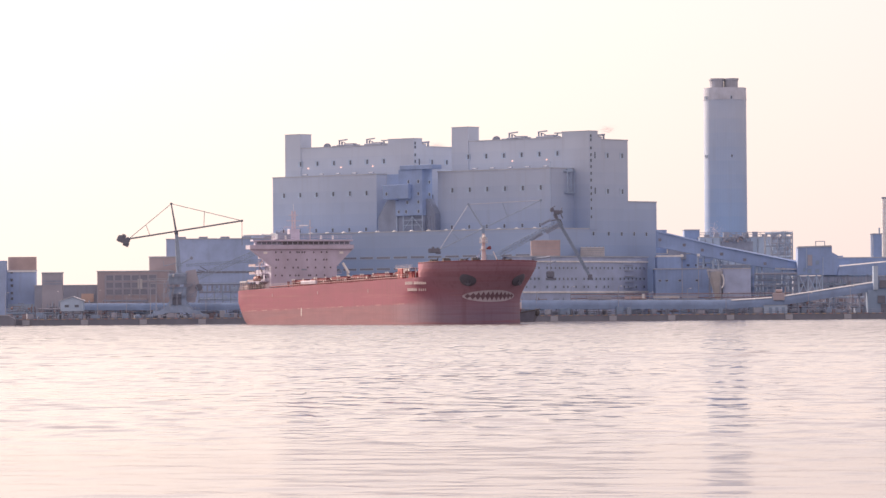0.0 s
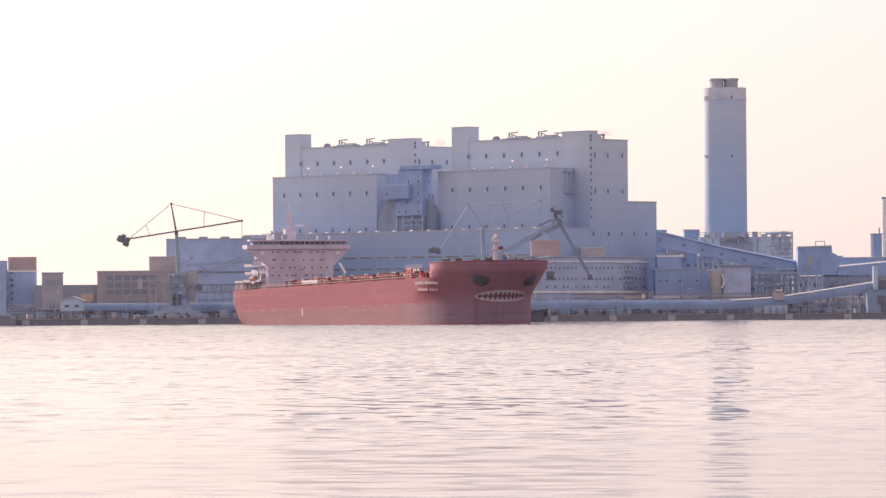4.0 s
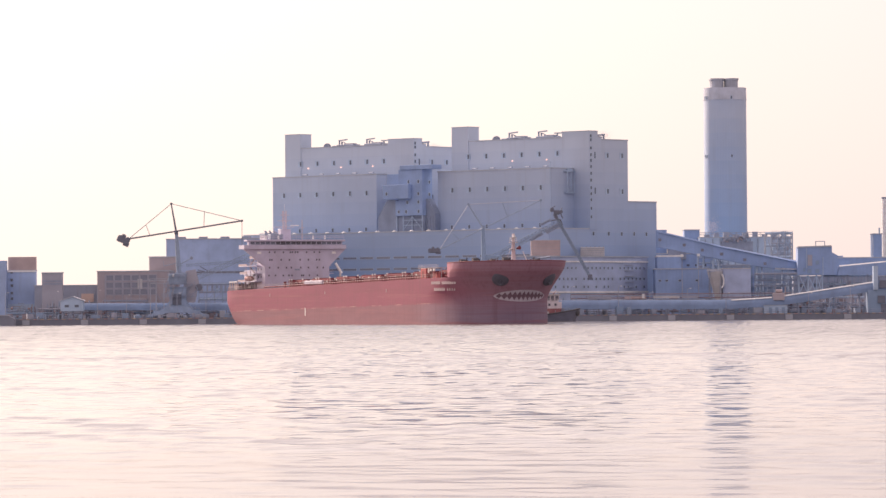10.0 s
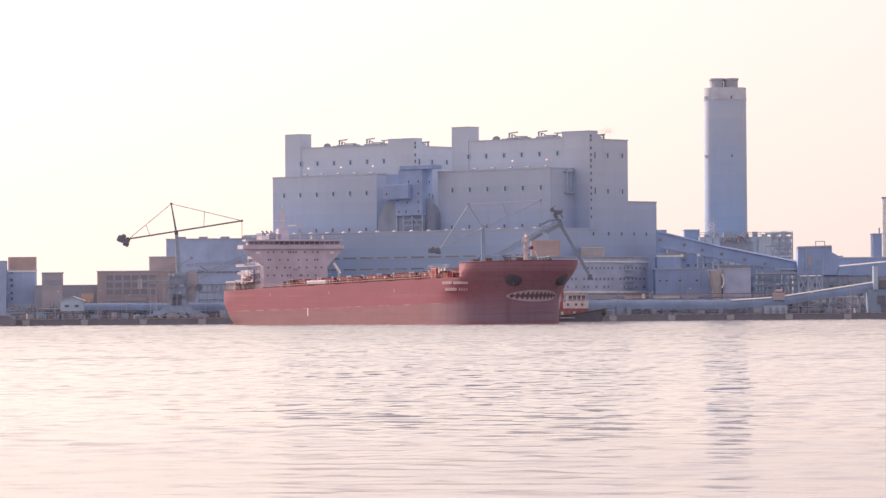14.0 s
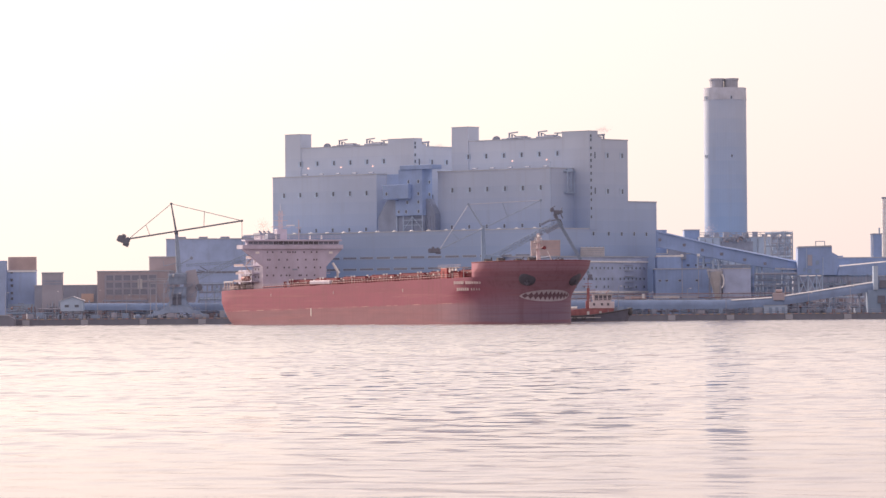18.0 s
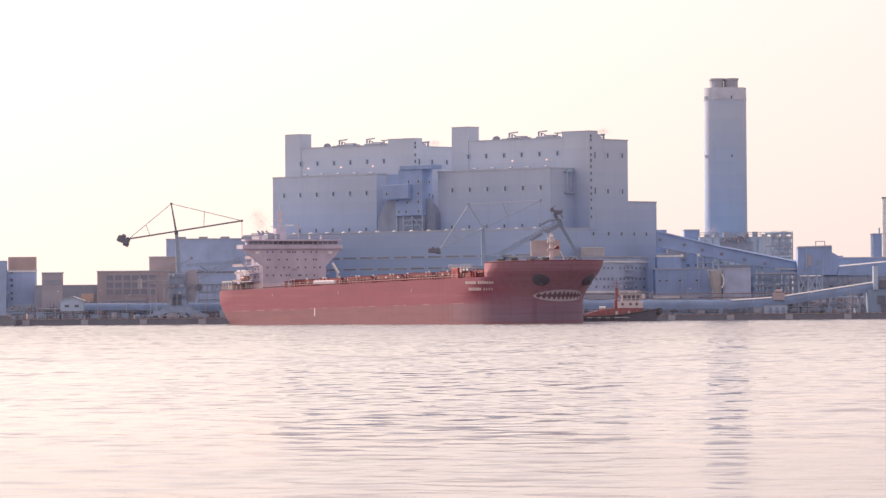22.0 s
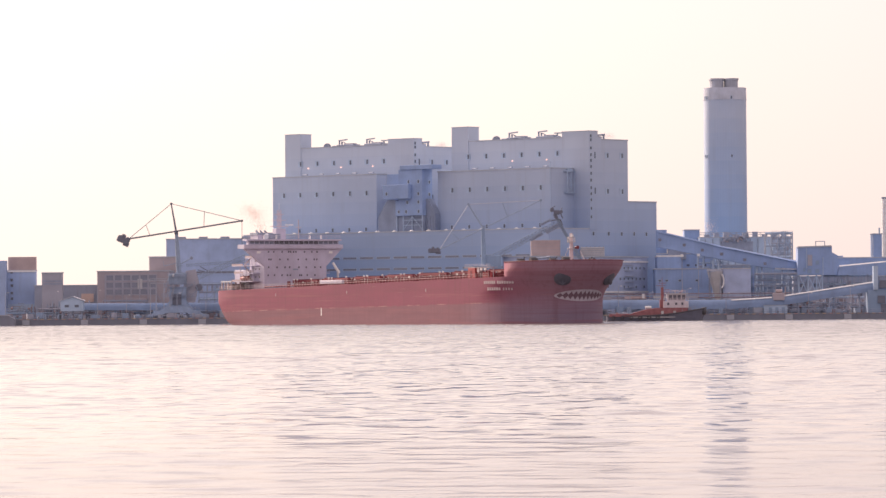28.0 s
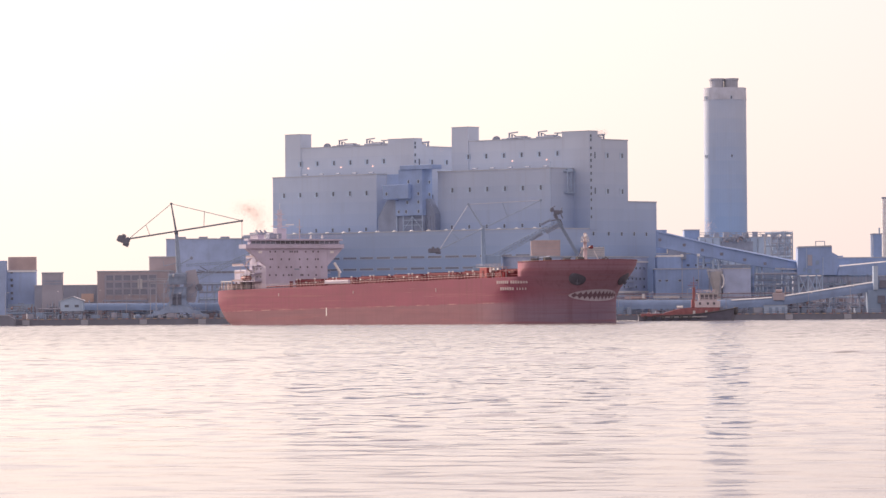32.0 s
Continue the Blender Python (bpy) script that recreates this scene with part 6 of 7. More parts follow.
part("mast_step", truss(bmesh.new(), (86, -3, deck_z(86)), (80, -3, deck_z(86) + 3.2), 0.7, 6, 0.07), RAIL_GREY, ship)
bm = B(88, 93, -9, 9, deck_z(90), deck_z(90) + 2.2, 0.2)
part("store_house", bm, DECK_RED, ship)

# accommodation block
AX = -79.0
AZ = deck_z(AX) - 0.2
part("house_aft", B(AX - 17, AX - 8.02, -7.6, 10.9, AZ, 23.5, 0.1), HOUSE, ship)
block_front = part("accommodation_block", B(AX - 8, AX, -10.9, 10.9, AZ, 24.0, 0.1), HOUSE, ship, "tall pinkish white accommodation block")
for s in (-1, 1):
    bm = bmesh.new()
    a = [(s * 10.9, 18.5), (s * 10.9, 24.0), (s * 16.4 - (1.4 if s < 0 else 0), 24.0)]
    va = [bm.verts.new((AX, y, z)) for y, z in a]
    vb = [bm.verts.new((AX - 1.2, y, z)) for y, z in a]
    bm.faces.new(va), bm.faces.new(vb)
    for i in range(3):
        j = (i + 1) % 3
        bm.faces.new((va[i], vb[i], vb[j], va[j]))
    part("wing_bracket", bm, HOUSE, ship)
part("bridge_deck", B(AX - 4.5, AX + 0.6, -18.0, 16.5, 24.0, 24.35), HOUSE, ship)
part("wing_bulwark", B(AX + 0.35, AX + 0.6, -18.0, 16.5, 24.35, 25.3), HOUSE, ship)
for s in (-1, 1):
    y0, y1 = (-18.0, -17.75) if s < 0 else (16.25, 16.5)
    part("wing_bulwark", B(AX - 4.5, AX + 0.34, y0, y1, 24.35, 25.3), HOUSE, ship)
part("wheelhouse", B(AX - 8, AX - 3.2, -8.5, 8.5, 24.35, 26.44), HOUSE, ship)
part("wing_front", B(AX - 3.1, AX - 0.8, -15.9, 15.9, 24.35, 25.4), HOUSE, ship)
part("wheelhouse_roof", B(AX - 3.3, AX - 0.1, -16.8, 16.4, 26.45, 27.0, 0.06), HOUSE, ship)
part("compass_deck", B(AX - 8.4, AX - 3.31, -9.0, 9.0, 26.45, 27.1, 0.06), HOUSE, ship)
core = part("wheelhouse_core", B(AX - 3.0, AX - 1.1, -15.7, 15.7, 25.4, 26.45), HOUSE, ship)
BW = mesh_of("bridge_window", B(-0.05, 0.1, -0.66, 0.66, -0.45, 0.45), SHIP_PANE)
# wing panes use the paler glass, their reflection put into its tint
WING_PANE = mesh_of("bridge_window", B(-0.05, 0.1, -0.66, 0.66, -0.40, 0.40), FAINT_PANE)
for i in range(18):
    piece("bridge_window", BW if 4 < i < 14 else WING_PANE, core, AX - 1.05, -14.6 + 1.72 * i, 25.95)
part("compass_deck_railing", railing(bmesh.new(), [(AX - 0.4, -16, 27.2), (AX - 0.4, 16, 27.2)], 1.0, 1.6, 0.045), HOUSE, ship)
PORT = mesh_of("porthole", B(-0.06, 0.05, -0.22, 0.22, -0.28, 0.28), SHIP_PANE)
rows = {23.0: (-9.3, -7.5, -4.6, -2.3, -1.6, -0.6, 0.2, 3.2, 5.8, 7.6), 20.6: (-9.2, -8.5, -5.4, -2.6, 1.0, 3.8, 6.6, 7.5), 18.1: (-9.3, -6.4, -3.6, -2.0, 1.2, 3.8, 6.8, 8.8), 15.6: (-9.5, -7.3, -4.7, -2.8, -1.8, 1.5, 2.1, 4.1, 6.8)}
for z, ys in rows.items():
    for y in ys:
        piece("porthole", PORT, block_front, AX, y, z)
part("front_doors", B(AX, AX + 0.08, -0.9, 0.9, 17.2, 17.7), GREY_STEEL, block_front)
# brightness of the openings under the wings, painted as white panels
for s in (-1, 1):
    part("lit_opening_panel", B(AX - 0.02, AX + 0.06, s * 12.6 - 0.8, s * 12.6 + 0.5, 22.5, 23.2), WHITE, ship, "white panel painted as a lit opening under the bridge wing")
# side galleries, stairs and stern fittings
for k, (z, xa, yo) in enumerate(((13.6, -19.0, 13.6), (16.1, -17.5, 13.4), (18.6, -21.0, 12.6), (21.1, -13.0, 11.6))):
    for s in (-1, 1):
        y0, y1 = sorted((s * 7.65, s * yo))
        gallery = part("side_gallery", B(AX + xa, AX - 8.02, y0, y1, z, z + 0.22), HOUSE, ship)
        y0, y1 = sorted((s * 10.95, s * yo))
        part("side_gallery", B(AX - 8.0, AX - 3.0, y0, y1, z, z + 0.22), HOUSE, ship)
        y0, y1 = sorted((s * yo, s * (yo - 0.1)))
        part("gallery_screen", B(AX + xa, AX + xa * 0.6, y0, y1, z + 0.223, z + 0.8), OLD_WHITE, gallery)
        part("gallery_railing", railing(bmesh.new(), [(AX + xa * 0.55, s * (yo - 0.1), z + 0.22), (AX - 3.0, s * (yo - 0.1), z + 0.22)], 1.0, 1.6, 0.035), RAIL_GREY, gallery)
    part("aft_gallery", B(AX - 21, AX - 17.02, -7.5, 10.5, z, z + 0.16), HOUSE, ship)
    for x in (AX - 6.2, AX - 3.5):
        piece("porthole", PORT, block_front, x, -10.95, z + 1.5, -90)
    for x in (AX - 14.5, AX - 11.0):
        part("side_door", B(x, x + 0.9, -7.72, -7.603, z + 0.3, z + 2.2), (CREAM, DECK_RED)[k % 2], ship)
for x, zh in ((AX - 17.3, 18.6), (AX - 12.8, 21.1), (AX - 8.3, 21.1)):
    for s in (-1, 1):
        part("gallery_post", B(x, x + 0.22, s * 11.4 - 0.11, s * 11.4 + 0.11, AZ, zh), HOUSE, ship)
for k, z in enumerate((13.8, 16.3, 18.8)):
    bm = bmesh.new()
    tube(bm, (AX - 16 + (k % 2) * 5, -10.5, z), (AX - 11 - (k % 2) * 5, -10.5, z + 2.4), 0.28, n=4)
    part("outside_stair", bm, OLD_WHITE, ship)
for x in (AX - 16.5, AX - 13.0):
    part("stern_strut", T((x, -13.0, AZ), (x - 2.2, -12.4, AZ + 3.2), 0.25, n=6), OLD_WHITE, ship)
part("stern_store", B(AX - 25, AX - 20.5, -12.6, -8.6, AZ - 0.3, AZ + 2.0, 0.1), OLD_WHITE, ship)
part("casing", B(AX - 29, AX - 17.03, -8, 8, AZ - 0.3, 17.5, 0.1), HOUSE, ship)
shelter = part("stern_shelter", B(AX - 26, AX - 18, -14.2, -8.1, AZ + 2.6, AZ + 2.9), WHITE, ship)
for i in range(4):
    part("shelter_post", B(AX - 25.8 + 2.4 * i, AX - 25.5 + 2.4 * i, -14.1, -13.8, AZ - 0.3, AZ + 2.6), RAIL_GREY, shelter)
bm = bmesh.new()
tube(bm, (AX - 13.4, -12.4, 14.75), (AX - 8.6, -12.4, 14.75), 0.8, n=12)
for x in (AX - 8.6, AX - 13.4):
    bmesh.ops.create_uvsphere(bm, u_segments=12, v_segments=8, radius=0.8, matrix=Matrix.Translation((x, -12.4, 14.75)))
part("lifeboat", bm, DECK_RED, ship, "red enclosed lifeboat in its davits", smooth=True)
for x in (AX - 13, AX - 8):
    part("davit_arm", T((x, -11.2, 14.0), (x, -12.8, 16.6), 0.15, n=6), WHITE, ship)
for x, y in ((-102, -9), (-106, -8), (-101, -11.8), (-106, 4)):
    bm = T((x - 1.2, y, 12.1), (x + 1.2, y, 12.1), 0.7, n=12)
    box(bm, x - 1.6, x + 1.6, y - 0.8, y + 0.8, 10.7, 11.6)
    part("mooring_winch", bm, GREY_STEEL, ship)
half = [(x, y) for x, y in outline(0.77) if x < -84]
bm = bmesh.new()
railing(bm, [(x + 0.3, -y * 0.985, deck_z(x)) for x, y in half], 1.2, 1.6, 0.035)
railing(bm, [(x + 0.3, y * 0.985, deck_z(x)) for x, y in half], 1.2, 1.6, 0.035)
part("stern_railing", bm, RAIL_GREY, ship)
part("ensign_staff", T((-110.5, 0, 10.8), (-111.5, 0, 15.5), 0.08, n=5), WHITE, ship)

# funnel and radar mast
bm = bmesh.new()
pts = [(AX - 28, 17.5), (AX - 20.5, 17.5), (AX - 21.5, 28.8), (AX - 27, 28.8)]
prism(bm, pts, -3.2, 3.2)
ship_funnel = part("funnel", bm, HOUSE, ship, "pale ship's funnel with a dark top")
part("funnel_top", B(AX - 27.2, AX - 21.3, -3.4, 3.4, 28.8, 29.5), GREY_STEEL, ship_funnel)
for y in (-1.5, 0, 1.5):
    part("exhaust", T((AX - 25, y, 29.5), (AX - 25.7, y - 0.4, 30.2), 0.3, n=10), GREY_STEEL, ship_funnel)
MX = -91.0
bm = bmesh.new()
box(bm, MX - 1.4, MX + 1.4, -1.7, 1.7, 24.0, 30.6, 0.1)
part("mast_house", bm, HOUSE, ship)
bm = truss(bmesh.new(), (MX, 0, 30.6), (MX, 0.01, 36.5), 1.0, 5, 0.045)
for z, y in ((31.2, 3.2), (33.2, 2.4), (35.0, 1.6)):
    box(bm, MX - 0.12, MX + 0.12, -y, y, z, z + 0.16)
part("radar_mast", bm, MAST_GREY, ship, "pale lattice radar mast")
part("aerial", T((MX, 0, 36.5), (MX, 0, 38.6), 0.06, n=5), WHITE, ship)
part("radar_scanner", B(MX + 0.6, MX + 0.9, 1.8, 4.6, 31.6, 31.9), WHITE, ship)
bm = T((AX - 5, 3.5, 27.2), (AX - 5, 3.5, 33.4), 0.14, n=6)
box(bm, AX - 5.1, AX - 4.9, 2.5, 4.5, 30.8, 30.95)
part("signal_mast", bm, RAIL_GREY, ship)
for y in (-9.5, -5.2, 6.5, 10.5):
    part("deck_light", T((AX - 3, y, 27.2), (AX - 3, y, 28.4), 0.35, 0.25, 8), WHITE, ship)
part("searchlight_box", B(AX - 7, AX - 4, -7.5, -3.2, 27.2, 28.8, 0.1), GREY_STEEL, ship)
# provision crane on the port side
bm = T((AX + 2.5, 13.7, 11), (AX + 2.5, 13.7, 16.8), 0.4, 0.36, 10)
post = part("crane_post", bm, CREAM, ship)
bm = bmesh.new()
tube(bm, (AX + 2.6, 14.1, 16.2), (AX + 1.6, 12.4, 19.5), 0.45, 0.4, 8)
part("crane_jib", bm, WHITE, post, "white provision crane jib")
part("crane_cab", B(AX - 2.6, AX + 1.0, 11.6, 14.4, 11.0, 13.2, 0.1), STEEL_BLUE, ship)

# foremast and forecastle gear
FX = 104.0
FZ = fore_z(FX) - 1.1
bm = T((FX, 0, FZ), (FX, 0, 25.4), 0.62, 0.4, 14)
foremast = part("foremast", bm, FADED_WHITE, ship, "faded white foremast with lamp platforms")
for z, r in ((20.9, 1.1), (22.8, 1.2), (24.1, 1.0)):
    part("mast_platform", T((FX, 0, z), (FX, 0, z + 0.22), r, n=12), CREAM, foremast)
part("platform_railing", railing(bmesh.new(), [(FX + 1.1 * math.cos(a), 1.1 * math.sin(a), 23.0) for a in [i * math.pi / 4 for i in range(9)]], 0.9, 1.0, 0.05), WHITE, foremast)
part("fog_horn", T((FX + 0.4, 0.9, 21.3), (FX + 1.6, 1.3, 21.4), 0.25, 0.55, 10), DECK_RED, foremast, "red fog horn")
part("mast_light", B(FX + 0.3, FX + 0.8, -0.3, 0.3, 24.4, 25.0), WHITE, foremast)
for dy, dx in ((2.2, 2.5), (-2.2, 2.5)):
    part("mast_stay", T((FX, 0, 22.5), (FX - dx, dy, FZ), 0.05, n=5), RAIL_GREY, ship)
for x, y in ((104, -6), (104, 6), (99, -9.5), (107, -3.6), (107, 4.5), (100, 9), (97, -12.5)):
    h = gear.uniform(0.9, 1.6)
    bm = T((x, y - 0.9, FZ + h), (x, y + 0.6, FZ + h), 0.75, n=12)
    box(bm, x - 0.6, x + 0.6, y + 0.63, y + 1.2, FZ - 0.02, FZ + h + 0.5)
    box(bm, x - 0.8, x + 0.8, y - 1.0, y + 1.2, FZ - 0.02, FZ + 0.4)
    for q in range(3):
        tube(bm, (x + gear.uniform(-1, 1), y + gear.uniform(-1.6, 1.6), FZ), (x + gear.uniform(-1, 1), y + gear.uniform(-1.6, 1.6), FZ + gear.uniform(1.6, 2.4)), 0.12, n=5)
    part("windlass", bm, RUBBER, ship, "dark mooring windlass")
bm = bmesh.new()
for x, y in ((108.5, -7), (108.5, 7), (110.5, -3), (110.5, 3), (98, -14.2), (98, 14.2), (103, 12)):
    tube(bm, (x, y, FZ), (x, y, FZ + 1.7), 0.22, n=8)
part("bitts", bm, GREY_STEEL, ship)
part("spare_pole", T((FX + 1, 4.4, FZ), (FX, 2.8, FZ + 4.0), 0.14, n=5), WHITE, ship)

def flecks(bm, count, spread, size, seed, centre=(0, 0, 0)):
    """A loose cloud of tiny solid specks, densest in the middle."""
    r = random.Random(seed)
    for i in range(count):
        c = Vector([r.gauss(0, k) for k in spread]) + Vector(centre)
        f = size * r.uniform(0.6, 1.4)
        vs = [bm.verts.new(c + Vector([r.uniform(-1, 1) for k in range(3)]).normalized() * f) for k in range(4)]
        for q in ((0, 1, 2), (0, 2, 3), (0, 3, 1), (1, 3, 2)):
            bm.faces.new([vs[k] for k in q])
    return bm


part("stern_foam", flecks(bmesh.new(), 260, (1.6, 3.0, 0.1), 0.14, 95, (-106.5, -6.0, 0.1)), WHITE, ship, "thin white foam under the stern")


# ---- tugboat: x forward, z over the waterline ----
TUG_WHITE = paint("tug_white_paint", (0.58, 0.53, 0.57), size=2)
tug = thing("tugboat", "tugboat with a black hull, red deckhouse and white wheelhouse", "tugboat")


def tug_half(w):
    n = 22
    pts = []
    for i in range(n + 1):
        f = i / n
        x = -16 + (31 + 1.6 * w) * f
        y = 4.6 * (1 - max(0, (f - 0.55) / 0.45) ** 2.2) ** 0.5 if f > 0.55 else 4.6 * (1 - 0.25 * max(0, (0.18 - f) / 0.18) ** 2)
        pts.append((x, max(0.0, y * (0.86 + 0.14 * w)) if f < 1 else 0.0))
    pts[0] = (pts[0][0], pts[0][1])
    return [(-16.0, 0.0)] + pts


def tug_sheer(x):
    return 1.9 + 2.3 * max(0, (x + 2) / 18) ** 1.5


bm = bmesh.new()
loft(bm, [full_ring(tug_half(max(0, w)), (lambda x, w=w: w * tug_sheer(x))) for w in (-0.3, 0.0, 0.35, 0.7, 1.0)])
tug_hull = part("hull", bm, TUG_BLACK, tug, "black tug hull with a rising bow", smooth=True)
bm = bmesh.new()
loft(bm, [full_ring(tug_half(0.9), lambda x: tug_sheer(x) - 0.6)], cap_top=True)
part("deck", bm, RUST, tug)
bm = bmesh.new()
rim = full_ring(tug_half(1.0), lambda x: tug_sheer(x))
for a, b in zip(rim[1:], rim[2:] + rim[:1]):
    tube(bm, a, b, 0.22, n=5)
part("rubbing_strake", bm, RUBBER, tug_hull)
TYRE = bmesh.new()
for k in range(14):
    a0, a1 = k * math.tau / 14, (k + 1) * math.tau / 14
    tube(TYRE, (0.5 * math.cos(a0), 0, 0.5 * math.sin(a0)), (0.5 * math.cos(a1), 0, 0.5 * math.sin(a1)), 0.2, n=6)
TYRE = mesh_of("tyre_fender", TYRE, RUBBER)
for i in range(9):
    piece("tyre_fender", TYRE, tug_hull, -14 + 2.9 * i, -4.85 if i < 6 else -4.85 + (i - 5) * 0.5, 1.25 + max(0, i - 5) * 0.3)
bm = bmesh.new()
bmesh.ops.create_uvsphere(bm, u_segments=14, v_segments=8, radius=1.3, matrix=Matrix.Translation((15.6, 0, 3.2)) @ Matrix.Diagonal((0.8, 1.3, 1.0, 1)))
part("bow_fender", bm, RUBBER, tug_hull, "big black bow fender", smooth=True)
bm = bmesh.new()
prism(bm, [(-8.2, 1.2), (10.2, 1.2), (10.4, 4.4), (0.4, 4.4), (-2.8, 4.0), (-8.2, 2.6)], -3.3, 3.3)
deckhouse = part("deckhouse", bm, TUG_RED, tug, "red deckhouse")
for x, m in ((1.6, CREAM), (5.6, CREAM)):
    part("door", B(x, x + 0.8, -3.4, -3.303, 1.7, 3.4), m, deckhouse)
upper = part("upper_house", B(2.4, 10.6, -2.9, 2.9, 4.4, 6.6, 0.08), TUG_WHITE, tug)
for x in (3.6, 6.2, 8.2):
    part("window", B(x, x + 0.7, -3.0, -2.903, 5.3, 6.1), SHIP_PANE, upper)
bm = bmesh.new()
prism(bm, [(3.8, 6.6), (9.6, 6.6), (9.9, 8.9), (3.6, 8.9)], -2.3, 2.3)
wheelhouse = part("wheelhouse", bm, TUG_WHITE, tug)
for x in (4.2, 5.6, 7.0, 8.5):
    part("wheelhouse_window", B(x, x + 1.1, -2.4, -2.303, 7.1, 8.6), SHIP_PANE, wheelhouse)
part("wheelhouse_roof", B(3.1, 10.4, -2.7, 2.7, 8.9, 9.15), CREAM, wheelhouse)
bm = B(1.3, 3.1, -1.0, 1.0, 4.4, 7.0, 0.1)
box(bm, 1.7, 2.6, -0.5, 0.5, 7.0, 11.0, 0.1)
tug_funnel = part("funnel", bm, TUG_RED, tug, "tall red funnel")
part("funnel_top", B(1.6, 2.7, -0.6, 0.6, 11.0, 11.2), RUST, tug_funnel)
bm = T((2.15, 0, 11.2), (2.15, 0, 14.4), 0.12, 0.07, 6)
box(bm, 1.0, 3.4, -0.1, 0.1, 12.4, 12.55)
for z in (9.4, 10.3):
    box(bm, 2.4, 4.6, -0.08, 0.08, z, z + 0.12)
box(bm, 0.2, 3.2, -0.1, 0.1, 11.6, 11.75)
tube(bm, (1.9, 0, 8.0), (3.9, 0, 9.2), 0.1, n=5)
part("mast", bm, TUG_RED, tug)
part("aft_bulwark", B(-15.5, -5.0, -4.72, -4.55, 1.6, 2.5), TUG_RED, tug, "red aft bulwark")
part("roof_railing", railing(bmesh.new(), [(3.0, -2.6, 9.15), (9.7, -2.6, 9.15)], 0.9, 1.1, 0.06), TUG_WHITE, tug)
part("upper_railing", railing(bmesh.new(), [(2.4, -2.85, 6.6), (10.6, -2.85, 6.6)], 0.9, 1.1, 0.06), TUG_WHITE, tug)
part("radar", B(5.2, 7.4, -0.2, 0.2, 9.9, 10.15), TUG_WHITE, tug)
part("radar_post", T((6.3, 0, 9.15), (6.3, 0, 9.9), 0.12, n=6), TUG_WHITE, tug)
part("fire_monitor", T((7.9, -1.2, 9.15), (8.8, -1.5, 10.3), 0.14, n=6), TUG_RED, tug)
part("bow_cable_reel", T((9.6, -1.4, 4.6), (9.6, 1.4, 4.6), 0.6, n=12), DARK_STEEL, tug)
part("life_raft", T((-3.6, -2.6, 4.6), (-1.6, -2.6, 4.6), 0.42, n=10), WHITE, tug)
for k in range(7):
    part("deck_locker", B(-14.5 + 1.2 * k, -13.8 + 1.2 * k, -3.9, -3.2, 1.2, 2.1 + 0.3 * (k % 3), 0.05), (TUG_RED, CREAM, GREY_STEEL)[k % 3], tug)
part("tow_winch", T((-10, -1.3, 2.3), (-10, 1.3, 2.3), 0.9, n=14), GREY_STEEL, tug)
part("tow_bitt", B(-13, -12.2, -1.4, 1.4, 1.2, 2.9, 0.08), TUG_RED, tug)
part("bow_winch", T((11, -1, 3.9), (11, 1, 3.9), 0.7, n=12), GREY_STEEL, tug)
part("stern_railing", railing(bmesh.new(), [(-15.5, -4.0, 1.7), (-8, -4.4, 1.7)], 1.0, 1.3, 0.05), CREAM, tug)
part("bow_railing", railing(bmesh.new(), [(8.5, -3.3, 3.0), (13, -2.0, 3.9)], 1.0, 1.3, 0.05), GREY_STEEL, tug)
TUG_WASH = flecks(bmesh.new(), 700, (3.2, 1.0, 0.12), 0.16, 91, (-20.5, 0, 0.12))
part("stern_wash", TUG_WASH, WHITE, tug, "white churned foam behind the stern")
part("side_plank", B(-9, 6, -4.75, -4.6, 1.25, 1.5), CREAM, tug)


# ---- smoke from the ship's funnel, in rigid puffs ----
def puff(name, label, size, count, seed, material, flat=1.0):
    """One drifting puff of vapour."""
    ob = thing(name, label, "smoke" if material is SMOKE else "steam", group="funnel smoke" if material is SMOKE else "plant steam")
    part("wisp", flecks(bmesh.new(), count, (size * 0.5, size * 0.5, size * 0.5 * flat), 0.11 if material is SMOKE else 0.09, seed), material, ob)["kind"] = "stuff"
    return ob


puffs = [puff("smoke_puff", "thin reddish-brown exhaust smoke drifting from the funnel", 1.7 + 0.8 * (k % 3), 560, 20 + k, SMOKE) for k in range(14)]
steams = [puff("steam_puff", "faint pink steam over the plant", 2.6, 700, 60 + k, STEAM, 0.5 if k < 2 else 1.2) for k in range(3)]


# ---- what moves ----
SHIP_X = (-20.2895, 2.9985, 1.3058, -0.0009)
SHIP_Y = (1366.1617, 2.3417, -1.0537, -1.1374)
SHIP_R = (-72.2648, 5.8172, -0.3464, 0.0087)


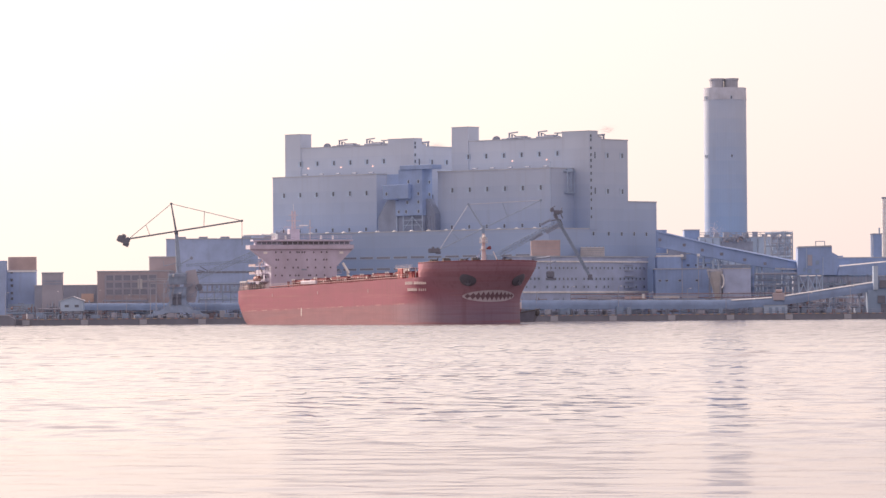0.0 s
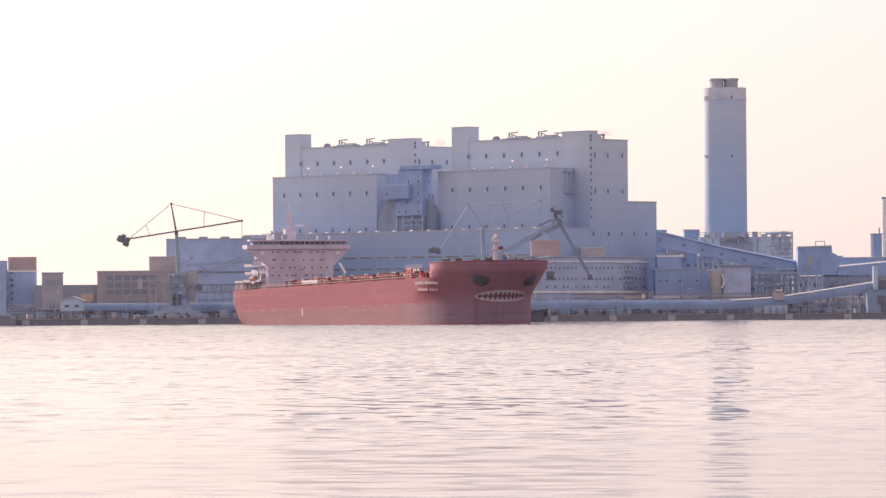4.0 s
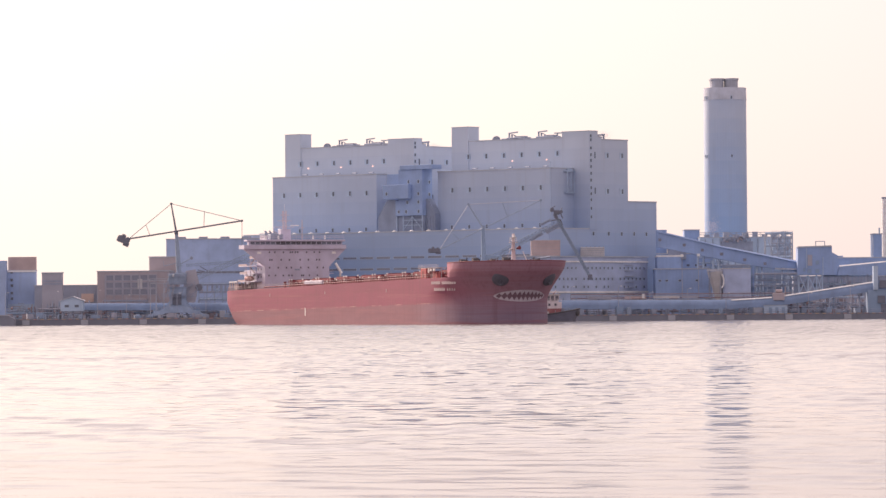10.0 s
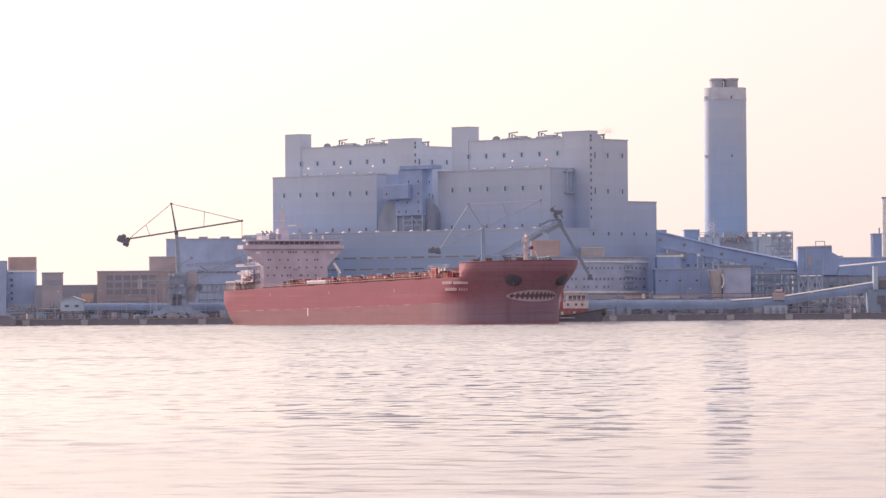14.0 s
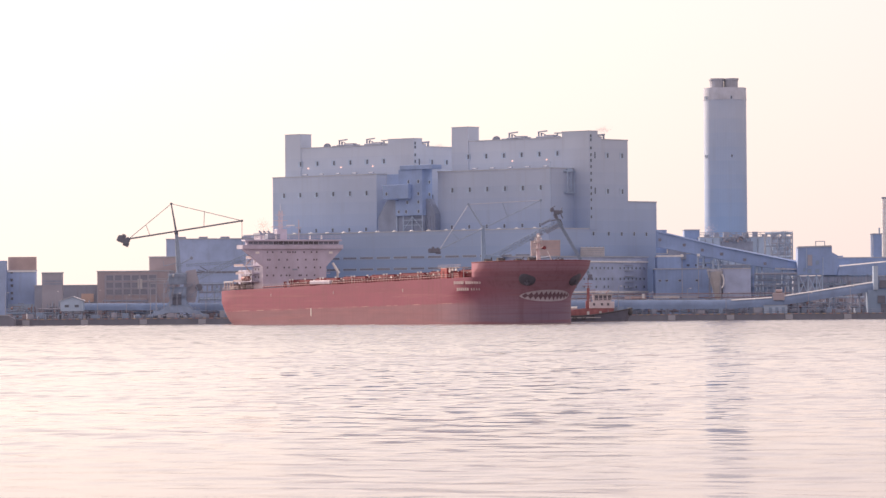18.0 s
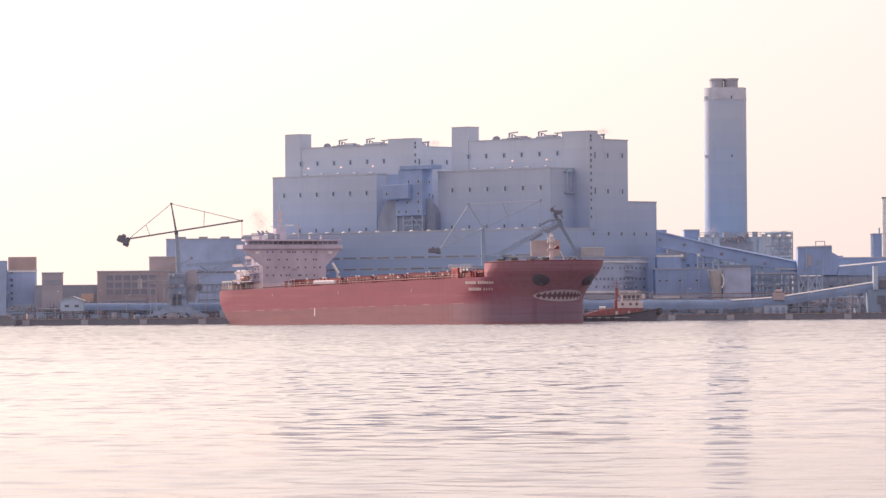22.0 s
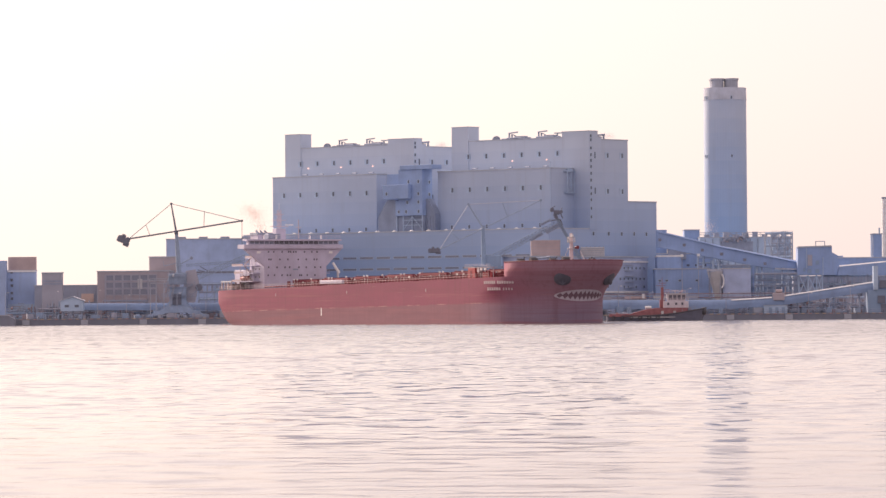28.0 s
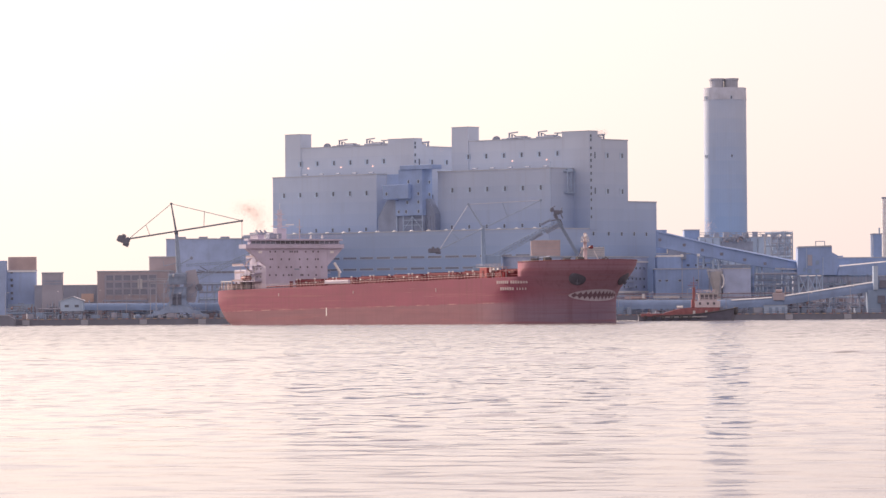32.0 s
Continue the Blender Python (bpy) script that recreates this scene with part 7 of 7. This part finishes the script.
def ship_pose(t):
    u = t / 16
    x = SHIP_X[0] + SHIP_X[1] * u + SHIP_X[2] * u * u + SHIP_X[3] * u ** 3
    y = SHIP_Y[0] + SHIP_Y[1] * u + SHIP_Y[2] * u * u + SHIP_Y[3] * u ** 3
    r = SHIP_R[0] + SHIP_R[1] * u + SHIP_R[2] * u * u + SHIP_R[3] * u ** 3
    return pose(x, y, 0, 0, 0, r)


def motions():
    walk(ship, [(t, ship_pose(t)) for t in range(0, 33, 2)])
    tug_rows = ((0, 955), (3, 966), (6, 983), (8, 1004), (10, 1026), (12, 1049), (14, 1073), (17, 1107), (20, 1144), (23, 1182), (25, 1208), (28, 1250), (30, 1277), (32, 1306))
    walk(tug, [(t, pose((x - 784) / 5.405 - 16.7, 1480, 0.02 * math.sin(t * 1.3), 0.4 * math.sin(t * 0.9), 0, 0)) for t, x in tug_rows])
    # the ripples run slowly towards the shore on the viewer's side
    walk(water, [(0.0, pose(18.0, 5.0, 0)), (16.0, pose(0, 0, 0)), (32.0, pose(-18.0, -5.0, 0))])
    for k, ob in enumerate(puffs):
        t0 = 15.2 + 1.2 * k
        rows = []
        for t in sorted({0.0, t0, t0 + 1.0, t0 + 2.5, t0 + 4.5, t0 + 7.5, t0 + 12.0, 32.0}):
            if t > 32.0:
                continue
            base = ship_pose(t) @ Vector((-103.6, 0.0, 27.4))
            a = max(0.0, t - t0)
            rows.append((t, pose(base.x - 0.34 * a - 0.22 * math.sin(k * 2.1) * a, base.y + 0.3 * a, base.z + 8.5 * (1 - math.exp(-0.28 * a)) + 0.12 * a, 5 * a, 3 * a, 7 * a)))
        walk(ob, rows)
    for k, ob in enumerate(steams):
        x, y, z = ((-2.0, 1668.0, 64.9), (58.0, 1615.0, 67.3), (103.05, 1738.0, 34.68))[k]
        walk(ob, [(t, pose(x + 1.5 * math.sin(t * 0.5 + k), y, z + 1.2 * math.sin(t * 0.33 + 2 * k), 0, 0, 6 * t)) for t in (0, 4, 8, 12, 16, 20, 24, 28, 32)])


motions()
